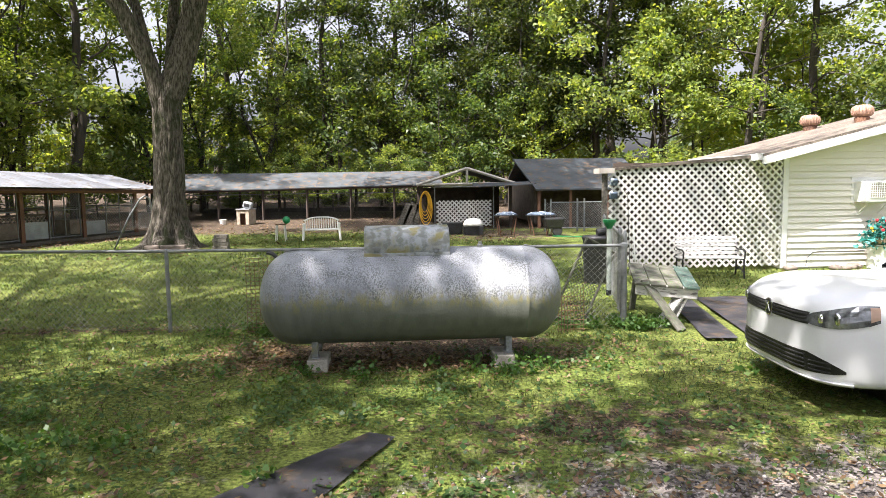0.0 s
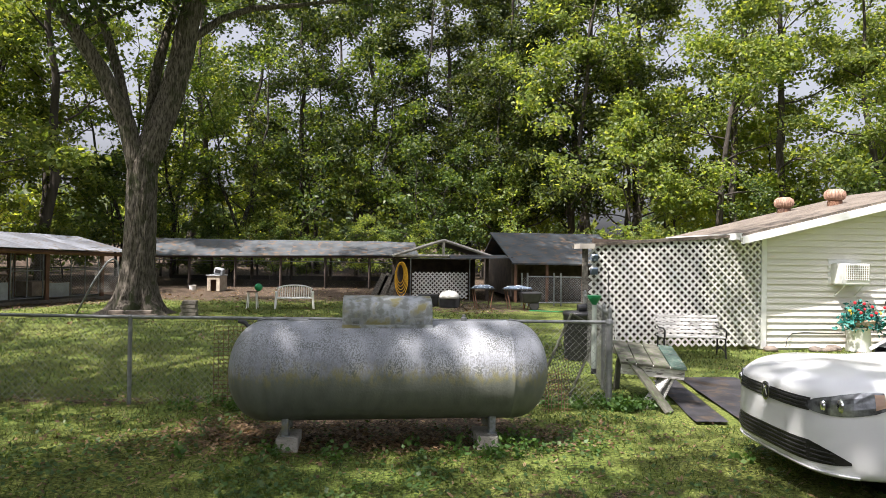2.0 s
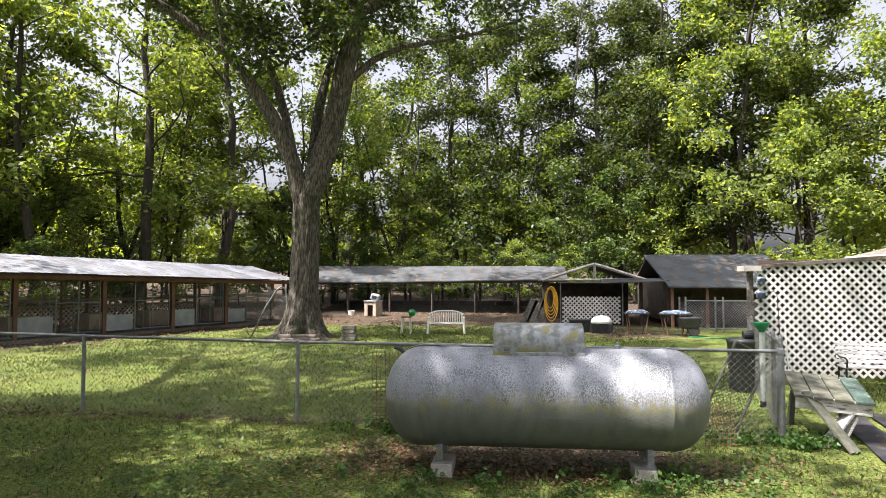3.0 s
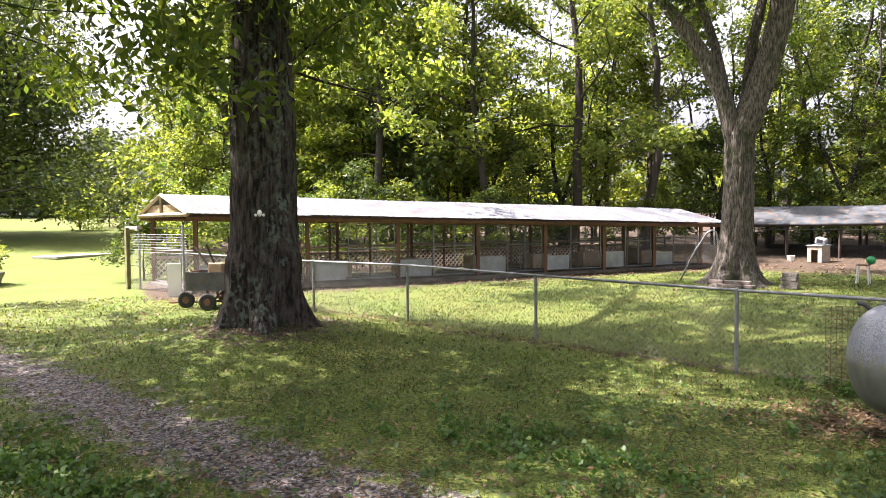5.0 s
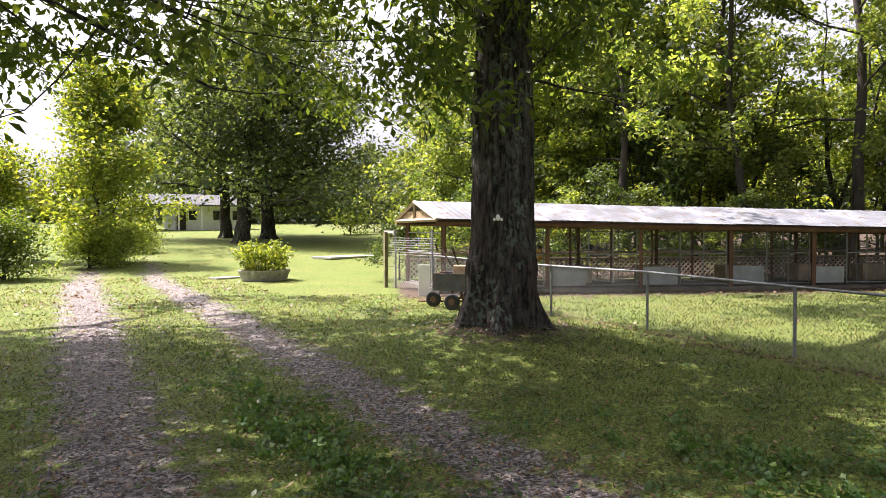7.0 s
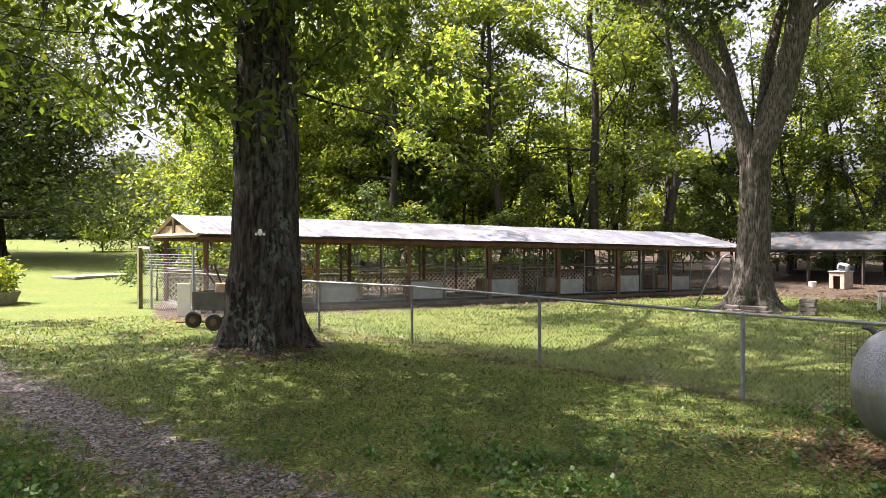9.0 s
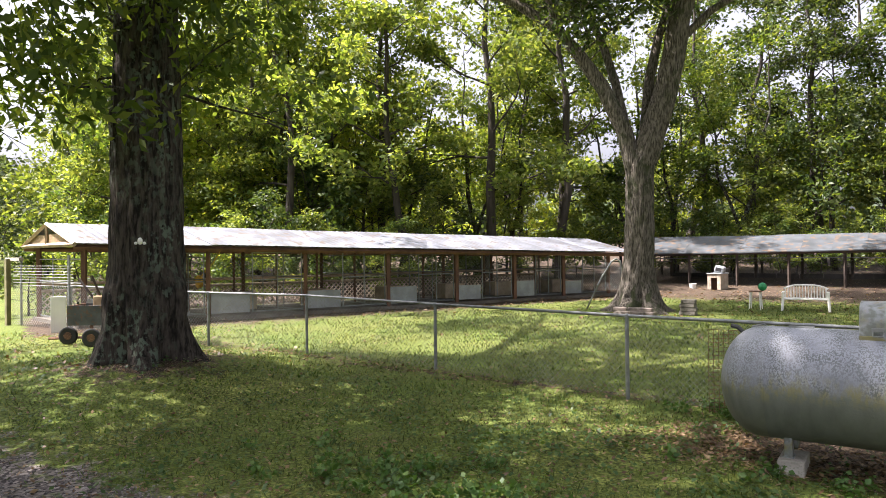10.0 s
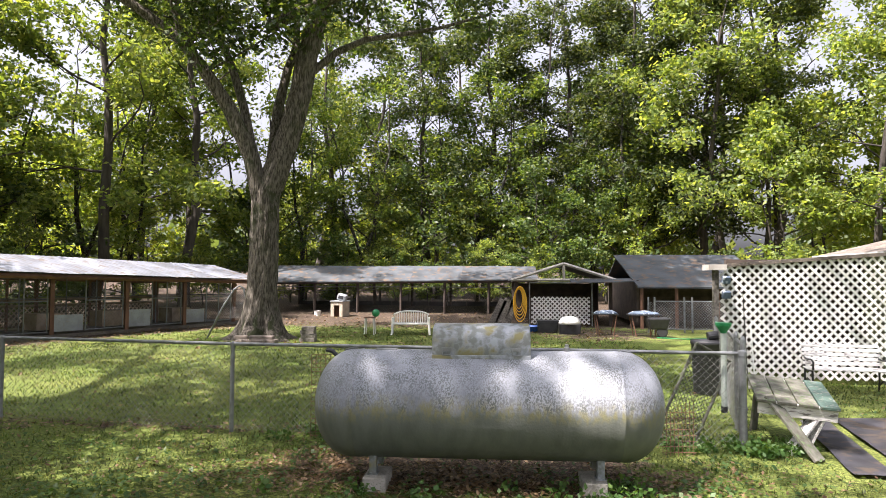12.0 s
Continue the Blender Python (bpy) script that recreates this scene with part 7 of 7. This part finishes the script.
def work_tables():
    for x, y, w, mt in ((3.05, 21.9, 0.75, "blanket"), (4.15, 21.6, 0.95, "blanket")):
        t = thing("trestle_table", on(x, y), "narrow trestle table heaped with cloths", "table", "tables in the yard")
        bm = bmesh.new()
        box(bm, (0, 0, 0.66), (w, 0.55, 0.035), bevel=0.006)
        part("top", bm, "black_plastic", t)
        for sx in (-1, 1):
            for sy in (-1, 1):
                bm = bmesh.new()
                tube(bm, [(sx * w * 0.28, sy * 0.24, 0), (sx * w * 0.42, sy * 0.2, 0.65)], 0.018, 6)
                part("leg", bm, "wood_red", t)
        c = thing("cloth_heap", on(x, y, 0.678), "crumpled blue and white cloths on the table", "cloth", "cloths on the tables")
        bm = bmesh.new()
        bmesh.ops.create_icosphere(bm, subdivisions=3, radius=1.0)
        for v in bm.verts:
            k = 1 + 0.5 * noise.noise(v.co * 3 + Vector((x, y, 0)))
            v.co = Vector((v.co.x * w * 0.5, v.co.y * 0.27, max(v.co.z, 0) * 0.10 * k))
        part("cloth", bm, mt, c, smooth=True)
    t = thing("tipped_wheelbarrow", on(4.5, 21.4), "dark wheelbarrow tray stood below the table", "wheelbarrow")
    bm = bmesh.new()
    box(bm, (0, 0, 0.42), (0.5, 0.5, 0.35), bevel=0.05, taper=1.35)
    part("tray", bm, "black_plastic", t)
    bm = bmesh.new()
    lathe(bm, [(0.14, -0.04), (0.17, 0), (0.14, 0.04)], 18, Matrix.Translation((0.1, -0.2, 0.17)) @ Matrix.Rotation(math.pi / 2, 4, "X"))
    part("wheel", bm, "tyre", t)
    for a, b in (((-0.2, 0, 0), (-0.2, 0, 0.3)), ((0.1, -0.2, 0.17), (0.1, 0, 0.3))):
        bm = bmesh.new()
        tube(bm, [a, b], 0.02, 6)
        part("stand", bm, "rust", t)
    l = thing("litter_box", on(2.0, 22.3), "black tub with a white hooded lid", "litter box")
    bm = bmesh.new()
    box(bm, (0, 0, 0.16), (0.62, 0.5, 0.32), bevel=0.03, taper=1.1)
    part("tub", bm, "black_plastic", l)
    bm = bmesh.new()
    lathe(bm, [(0.34, 0.32), (0.33, 0.40), (0.25, 0.52), (0.1, 0.56), (0.01, 0.565)], 20)
    part("hood", bm, "white_plastic", l, smooth=True)
    k = thing("storage_tote", on(1.35, 22.8), "low black plastic storage tote", "tote")
    bm = bmesh.new()
    box(bm, (0, 0, 0.18), (0.6, 0.45, 0.36), bevel=0.03, taper=1.12)
    part("tub", bm, "black_plastic", k)
    bm = bmesh.new()
    box(bm, (0, 0, 0.38), (0.7, 0.54, 0.05), bevel=0.015)
    part("lid", bm, "black_plastic", k)
    b = thing("paddling_pool", on(0.75, 23.4), "small blue plastic paddling pool", "pool")
    bm = bmesh.new()
    lathe(bm, [(0.40, 0), (0.48, 0.16), (0.50, 0.17), (0.46, 0.16), (0.40, 0.03)], 28)
    part("shell", bm, "blue_plastic", b)


work_tables()
hose("garden_hose", on(4.9, 21.0), [(-0.5, 0, 0.02), (0.3, -0.4, 0.02), (0.9, -0.1, 0.02), (1.5, -0.5, 0.02), (2.0, -0.2, 0.02)], 0.016, "green_plastic", "green garden hose lying on the bare yard")


def climbing_frame():
    t = thing("slide_frame", on(-8.05, 19.9), "bent steel tube frame with wire mesh leaning by the tree", "frame", rz=20)
    bm = bmesh.new()
    for y in (-0.25, 0.25):
        tube(bm, [(-0.62, y, 0), (-0.2, y, 0.9), (0.12, y, 1.42), (0.25, y, 1.5), (0.36, y, 1.44), (0.42, y, 1.2), (0.45, y, 0)], 0.025, 8)
    for z, x in ((0.3, -0.48), (0.6, -0.34), (0.9, -0.2), (1.2, -0.02)):
        tube(bm, [(x, -0.25, z), (x, 0.25, z)], 0.02, 6)
    part("tube_frame", bm, "galv", t, smooth=True)
    bm = bmesh.new()
    wires(bm, (-0.2, 0.26), (0.42, 0.26), 0.55, 1.4, 0.06, 0.002)
    part("wire_mesh", bm, "wire", t, kind="stuff")


climbing_frame()
rng = random.Random(12)
for k, (x, y) in enumerate([(-6.9, 18.35), (-6.6, 18.3), (-6.3, 18.35), (-6.75, 18.4), (-6.45, 18.42), (-7.15, 18.45)]):
    t = thing("flat_stone", on(x, y, 0.0 if k < 3 else 0.09), "flat reddish stone stacked by the tree's roots", "stone", "stones at the forked tree")
    bm = bmesh.new()
    box(bm, (0, 0, 0.05), (rng.uniform(0.3, 0.42), 0.26, 0.10), Matrix.Rotation(rng.uniform(-0.4, 0.4), 3, "Z"), bevel=0.02)
    part("stone", bm, "stone", t)
t = thing("block_stack", on(-5.45, 18.9), "short stack of weathered grey blocks", "block stack")
for k in range(4):
    bm = bmesh.new()
    box(bm, (0.02 * (k % 2), 0, 0.055 + 0.105 * k), (0.42 - 0.02 * k, 0.3, 0.10), Matrix.Rotation(0.1 * (k % 2), 3, "Z"), bevel=0.012)
    part("block", bm, "wood_grey", t)

# ---- by the oak ----


M["cart_grey"] = mat("cart_grey", (0.13, 0.135, 0.14), (0.08, 0.08, 0.082), 0.6, 0.3, scale=4, c=(0.17, 0.10, 0.07), fine=14)


def garden_cart():
    t = thing("garden_cart", on(-14.54, 7.84), "old two-wheeled cart with a rusty box and long tools in it", "cart", rz=38)
    for c, s in (((0.07, -0.4, 0.62), (1.0, 0.03, 0.40)), ((0.07, 0.4, 0.62), (1.0, 0.03, 0.40)), ((0.57, 0, 0.62), (0.03, 0.8, 0.40)), ((0.07, 0, 0.44), (0.98, 0.78, 0.03))):
        bm = bmesh.new()
        box(bm, c, s, bevel=0.004)
        part("box_side", bm, "cart_grey", t)
    bm = bmesh.new()
    box(bm, (-0.43, 0, 0.62), (0.03, 0.8, 0.40), bevel=0.004)
    part("tailboard", bm, "rust", t)
    bm = bmesh.new()
    tube(bm, [(-1.0, 0.0, 0.12), (0.7, 0.0, 0.16)], 0.03, 6)
    tube(bm, [(0, -0.5, 0.2), (0, 0.5, 0.2)], 0.03, 6)
    tube(bm, [(0, -0.3, 0.2), (0, -0.3, 0.44)], 0.03, 6)
    tube(bm, [(0, 0.3, 0.2), (0, 0.3, 0.44)], 0.03, 6)
    part("chassis", bm, "rust", t)
    for x, y in ((0.1, -0.55), (0.1, 0.55), (-0.55, -0.12)):
        bm = bmesh.new()
        lathe(bm, [(0.08, -0.03), (0.15, -0.04), (0.18, -0.035), (0.185, 0.0), (0.18, 0.035), (0.15, 0.04), (0.08, 0.03)], 24, Matrix.Translation((x, y, 0.185)) @ Matrix.Rotation(math.pi / 2, 4, "X"))
        w = part("wheel", bm, "tyre", t, smooth=True)
        bm = bmesh.new()
        lathe(bm, [(0.08, -0.04), (0.08, 0.04)], 16, Matrix.Translation((x, y, 0.185)) @ Matrix.Rotation(math.pi / 2, 4, "X"))
        part("hub", bm, "rust", w)
    for k, (a, b) in enumerate((((0.3, -0.1, 0.46), (-0.45, 0.15, 1.35)), ((0.2, 0.1, 0.46), (-0.1, -0.05, 1.42)), ((0.35, 0.2, 0.46), (0.75, 0.3, 1.25)))):
        s = thing("long_tool", t.matrix_world @ Vector((0, 0, 0)), "long wooden tool handle standing in the cart", "tool", "tools in the cart", rz=38)
        bm = bmesh.new()
        tube(bm, [a, b], 0.022, 6)
        part("handle", bm, "wood_dark", s)
    s = thing("wood_block", t.matrix_world @ Vector((0.12, 0, 0.455)), "pale wooden block lying in the cart", "block", rz=30)
    bm = bmesh.new()
    box(bm, (0, 0, 0.27), (0.34, 0.25, 0.54), bevel=0.02)
    part("block", bm, "wood_pale", s)
    p = thing("white_board", on(-17.1, 8.3), "white board standing at the kennel's corner", "panel", rz=50)
    bm = bmesh.new()
    box(bm, (0, 0, 0.42), (0.32, 0.06, 0.84), bevel=0.006)
    part("board", bm, "trim_white", p)


garden_cart()


def corner_pen():
    t = thing("corner_pen", on(-18.4, 8.2), "wire pen with a grey timber post at the kennel's end", "pen")
    o = Vector(t.matrix_world.translation)
    P = [Vector((-20.3, 8.15, 0.15)), Vector((-17.35, 8.3, 0.15))]
    bm = bmesh.new()
    box(bm, P[0] + Vector((0, 0, 0.85)) - o, (0.11, 0.11, 1.75))
    part("post", bm, "wood_olive", t)
    bm = bmesh.new()
    box(bm, P[0] + Vector((0.15, 0.1, 1.72)) - o, (0.75, 0.12, 0.08))
    part("cap_rail", bm, "wood_weather3", t)
    bm = bmesh.new()
    wires(bm, (-20.2, 8.2), (-17.4, 8.4), 0.17, 1.2, 0.10, 0.003)
    bmesh.ops.translate(bm, verts=bm.verts, vec=-o)
    part("wire_mesh", bm, "wire", t, kind="stuff")
    for k in range(8):
        bm = bmesh.new()
        z = 1.2 + 0.07 * k
        tube(bm, [Vector((-20.1, 8.2, z)) - o, Vector((-17.5, 8.4, z)) - o], 0.006, 4)
        part("strand", bm, "wire", t)
    for x in (-19.9, -17.5):
        bm = bmesh.new()
        tube(bm, [Vector((x, 8.3, 0.12)) - o, Vector((x, 8.3, 1.95)) - o], 0.03, 8)
        part("steel_post", bm, "galv", t)
    t.location += Vector((0.33, 0.29, 0))


M["wood_olive"] = mat("wood_mossy_post", (0.20, 0.18, 0.09), (0.13, 0.12, 0.06), 0.9)
corner_pen()


def round_planter():
    t = thing("stone_planter", on(-25.0, 5.95), "round scalloped concrete planter full of leafy plants", "planter")
    bm = bmesh.new()
    lathe(bm, [(0.78, 0), (0.80, 0.04), (0.84, 0.20), (0.90, 0.34), (0.90, 0.38), (0.80, 0.38), (0.78, 0.30)], 40)
    for v in bm.verts:
        a = math.atan2(v.co.y, v.co.x)
        k = 1 + 0.035 * math.sin(18 * a) * (v.co.z / 0.38)
        v.co.x, v.co.y = v.co.x * k, v.co.y * k
    part("bowl", bm, "concrete", t)
    bm = bmesh.new()
    lathe(bm, [(0.78, 0.28), (0.76, 0.33), (0.1, 0.35)], 24)
    part("soil", bm, "wood_dark", t)
    nrg = np.random.default_rng(15)
    n, stems = 2600, 46
    a, r = nrg.uniform(0, 2 * np.pi, stems), 0.7 * np.sqrt(nrg.random(stems))
    tall, out = nrg.uniform(0.5, 1.15, stems), nrg.uniform(0.15, 0.5, stems)
    k, f = nrg.integers(0, stems, n), nrg.random(n) ** 0.8
    rr = r[k] + out[k] * f * f
    at = np.stack([rr * np.cos(a[k]), rr * np.sin(a[k]), 0.33 + tall[k] * f], 1) + nrg.normal(0, 0.05, (n, 3))
    v, q = leaf_arrays(nrg, at, 0.14, 0.3, narrow=0.5)
    soup("foliage", v, q, "leaf_lime", t)
    verts, faces = [], []
    for j in range(stems):
        limb_arrays(verts, faces, [((r[j] + out[j] * g * g) * math.cos(a[j]), (r[j] + out[j] * g * g) * math.sin(a[j]), 0.33 + tall[j] * g) for g in (0, 0.4, 0.75, 1)], [0.012, 0.010, 0.007, 0.003], 4)
    soup("stems", np.array([tuple(p) for p in verts]), np.array(faces), "moss_wood", t)
    s = thing("lawn_slab", on(-34.5, 12.6), "pale concrete slab set in the far lawn", "slab", rz=20)
    bm = bmesh.new()
    box(bm, (0, 0, 0.03), (1.6, 3.2, 0.10), bevel=0.01)
    part("slab", bm, "concrete", s)
    s = thing("lawn_slab", on(-26.6, 4.9), "small pale slab set in the lawn", "slab", rz=20)
    bm = bmesh.new()
    box(bm, (0, 0, 0.02), (0.6, 1.0, 0.08), bevel=0.01)
    part("slab", bm, "concrete", s)


round_planter()


def tree_ornament():
    t = thing("tree_ornament", (-9.63, 5.75, 2.13), "small pale ornament fixed on the oak's bark", "ornament")
    bm = bmesh.new()
    bmesh.ops.create_icosphere(bm, subdivisions=2, radius=0.036, matrix=Matrix.Translation((0, 0, 0)) @ Matrix.Diagonal((1, 1, 1.5, 1)))
    bmesh.ops.create_icosphere(bm, subdivisions=2, radius=0.024, matrix=Matrix.Translation((-0.04, -0.04, -0.03)))
    bmesh.ops.create_icosphere(bm, subdivisions=2, radius=0.024, matrix=Matrix.Translation((0.04, 0.04, -0.03)))
    part("figure", bm, "white_plastic", t, smooth=True)


tree_ornament()


# ---- grass, clover, fallen leaves and gravel ----
def cover_points(seed, n, r0, r1, a0=-50, a1=104):
    """Places in front of the walker, thinning out with distance."""
    nrg = np.random.default_rng(seed)
    r = r0 * (r1 / r0) ** nrg.random(n)
    a = np.radians(nrg.uniform(a0, a1, n))
    return nrg, -0.7 - r * np.sin(a), r * np.cos(a), r


def keep_by(nrg, x, y, fn):
    return np.array([fn(a, b) for a, b in zip(x, y)]) > nrg.random(len(x))


def clear_of(x, y):
    """1 on open grass, 0 where a mat or block lies."""
    if (-2.0 < x < -0.6 and 3.4 < y < 4.8 and abs((x + 1.95) * 1.1 + 3.5 - y) < 0.5):
        return 0.0
    if (3.0 < x < 5.0 and 7.3 < y < 10.1) or (-1.6 < x < 0.65 and 6.42 < y < 7.2 and (x < -1.3 or x > 0.35)):
        return 0.0
    if 7.1 < x and y > 12.7 or (3.4 < x and y > 12.9):
        return 0.0
    s = (x + 14.6) * -0.917 + (y - 15.2) * 0.40
    return 0.0 if s > -0.1 and y > 5 and x < -8 else 1.0


def patchy(x, y, k, lo, hi):
    v = 0.5 + 0.5 * noise.noise((x * k, y * k, 7.3)) + 0.25 * noise.noise((x * k * 3, y * k * 3, 2.1))
    return min(max((v - lo) / (hi - lo), 0), 1)


nrg, px, py, pr = cover_points(51, 560000, 2.6, 28)
ok = keep_by(nrg, px, py, lambda a, b: clear_of(a, b) * max(0.0, 1 - 1.25 * gravel_at(a, b)) * max(0.04, 1 - 1.15 * litter_at(a, b)) * (0.35 + 0.65 * patchy(a, b, 0.8, 0.25, 0.6)) * (0.4 + 0.6 * patchy(a, b, 3.6, 0.3, 0.55)))
px, py, pr = px[ok], py[ok], pr[ok]
n = len(px)
pz = np.array([height(a, b) for a, b in zip(px, py)]) - 0.01 + np.array([0.03 * noise.noise((a * 0.9, b * 0.9, 0)) for a, b in zip(px, py)])
ang = nrg.uniform(0, 2 * np.pi, n)
tall = nrg.uniform(0.025, 0.075, n) * (1 + 0.7 * (nrg.random(n) > 0.93)) * np.clip(0.6 + pr / 45, 0.6, 0.85)
wide = 0.0032 * np.clip(pr / 3.5, 1, 7)
lean = nrg.normal(size=(n, 2)) * tall[:, None] * 0.55
base = np.stack([px, py, pz], 1)
sd = np.stack([np.cos(ang) * wide, np.sin(ang) * wide, np.zeros(n)], 1)
tip = base + np.stack([lean[:, 0], lean[:, 1], tall], 1)
blades = np.stack([base - sd, base + sd, tip], 1).reshape(-1, 3)
g = soup("lawn_grass", blades, np.arange(3 * n).reshape(n, 3), "grass", kind="stuff", tris=True)
tagged(g, "short mown grass blades over the lawn", "grass")

nrg, px, py, pr = cover_points(52, 120000, 2.6, 16)
ok = keep_by(nrg, px, py, lambda a, b: clear_of(a, b) * max(0.0, 1 - 1.0 * gravel_at(a, b)) * (0.15 + 0.85 * patchy(a, b, 0.9, 0.55, 0.75)) * (1 if b < 8 else 0.3))
px, py = px[ok], py[ok]
at = np.stack([px, py, np.array([height(a, b) for a, b in zip(px, py)]) + 0.02 + 0.05 * nrg.random(len(px))], 1)
n = len(at)
ang = nrg.uniform(0, 2 * np.pi, n)
sz = nrg.uniform(0.012, 0.03, n)[:, None]
u = np.stack([np.cos(ang), np.sin(ang), nrg.normal(0, 0.35, n)], 1) * sz
w = np.stack([-np.sin(ang), np.cos(ang), nrg.normal(0, 0.35, n)], 1) * sz * 0.8
v = np.stack([at - u, at - w, at + u, at + w], 1).reshape(-1, 3)
g = soup("clover", v, np.arange(4 * n).reshape(n, 4), "clover", kind="stuff")
tagged(g, "low clover and broad-leaved weeds in the grass", "weeds")

nrg, px, py, pr = cover_points(53, 80000, 2.6, 34)
ok = keep_by(nrg, px, py, lambda a, b: ((0.16 if a < -2 and b < 6 else 0.07) if clear_of(a, b) else 0.0) + 0.9 * litter_at(a, b) * clear_of(a, b) * (0.5 if b < 6 and a > -7 else 1) + 0.3 * gravel_at(a, b))
px, py, pr = px[ok], py[ok], pr[ok]
heap = nrg.normal(size=(5200, 2)) * np.array([1.25, 0.28]) + np.array([-0.6, 6.95])    # drifted under and round the tank
heap = np.concatenate([heap, nrg.normal(size=(900, 2)) * np.array([0.3, 0.35]) + np.array([-2.25, 7.5]), nrg.normal(size=(700, 2)) * np.array([4.0, 0.18]) + np.array([-7.0, 8.95])])
px, py = np.concatenate([px, heap[:, 0]]), np.concatenate([py, heap[:, 1]])
pr = np.hypot(px + 0.7, py)
n = len(px)
at = np.stack([px, py, np.array([height(a, b) for a, b in zip(px, py)]) + 0.012 + 0.03 * nrg.random(n)], 1)
ang = nrg.uniform(0, 2 * np.pi, n)
sz = (nrg.uniform(0.014, 0.036, n) * np.clip(pr / 9, 1, 2.4))[:, None]
u = np.stack([np.cos(ang), np.sin(ang), nrg.normal(0, 0.3, n)], 1) * sz
w = np.stack([-np.sin(ang), np.cos(ang), nrg.normal(0, 0.3, n)], 1) * sz * 0.5
v = np.stack([at - u, at - w, at + u, at + w], 1).reshape(-1, 3)
g = soup("fallen_leaves", v, np.arange(4 * n).reshape(n, 4), "dead_leaf", kind="stuff")
tagged(g, "dry brown leaves scattered on lawn and gravel", "leaves")

nrg, px, py, pr = cover_points(54, 90000, 2.4, 14)
ok = keep_by(nrg, px, py, lambda a, b: max(0.0, gravel_at(a, b) - 0.25) * 0.9 * patchy(a, b, 1.2, 0.2, 0.6))
px, py, pr = px[ok], py[ok], pr[ok]
n = len(px)
at = np.stack([px, py, np.array([height(a, b) for a, b in zip(px, py)]) + 0.004], 1)
octa = np.array([[1, 0, 0], [0, 1, 0], [-1, 0, 0], [0, -1, 0], [0, 0, 0.8], [0, 0, -0.8]])
sz = nrg.uniform(0.007, 0.019, (n, 1, 1)) * nrg.uniform(0.7, 1.3, (n, 6, 1))
v = (at[:, None] + octa[None] * sz).reshape(-1, 3)
tri = np.array([[0, 1, 4], [1, 2, 4], [2, 3, 4], [3, 0, 4], [1, 0, 5], [2, 1, 5], [3, 2, 5], [0, 3, 5]])
q = (np.arange(n)[:, None, None] * 6 + tri[None]).reshape(-1, 3)
g = soup("gravel_stones", v, q, "gravel_stone", kind="stuff", tris=True)
tagged(g, "loose grey and mauve gravel in the wheel tracks", "gravel")


# weeds along the tank, the gate and the table
nrg = np.random.default_rng(61)
spots = []
for x, y, rx, ry, n in ((-0.4, 6.4, 1.9, 0.3, 450), (0.8, 6.6, 0.7, 0.3, 300), (2.5, 8.15, 0.25, 0.2, 700), (2.85, 8.35, 0.25, 0.25, 400), (2.0, 8.4, 0.6, 0.25, 500), (-2.4, 8.5, 0.5, 0.25, 300), (-5.6, 1.7, 2.4, 0.35, 1700), (-8.0, 1.55, 2.5, 0.35, 1000), (-4.6, 4.6, 1.8, 0.5, 700), (-3.4, 4.8, 1.2, 0.4, 500)):
    hub = np.stack([nrg.normal(x, rx * 0.6, max(6, n // 25)), nrg.normal(y, ry * 0.6, max(6, n // 25))], 1)
    at = hub[nrg.integers(0, len(hub), n)] + nrg.normal(0, 0.05, (n, 2))
    spots.append(at)
at = np.concatenate(spots)
at = np.stack([at[:, 0], at[:, 1], np.array([height(a, b) for a, b in at]) + 0.02 + 0.10 * nrg.random(len(at)) ** 1.5], 1)
v, q = leaf_arrays(nrg, at, 0.055, -0.2, narrow=0.7)
g = soup("broadleaf_weeds", v, q, "clover", kind="stuff")
tagged(g, "broad-leaved green weeds round the tank and table", "weeds")
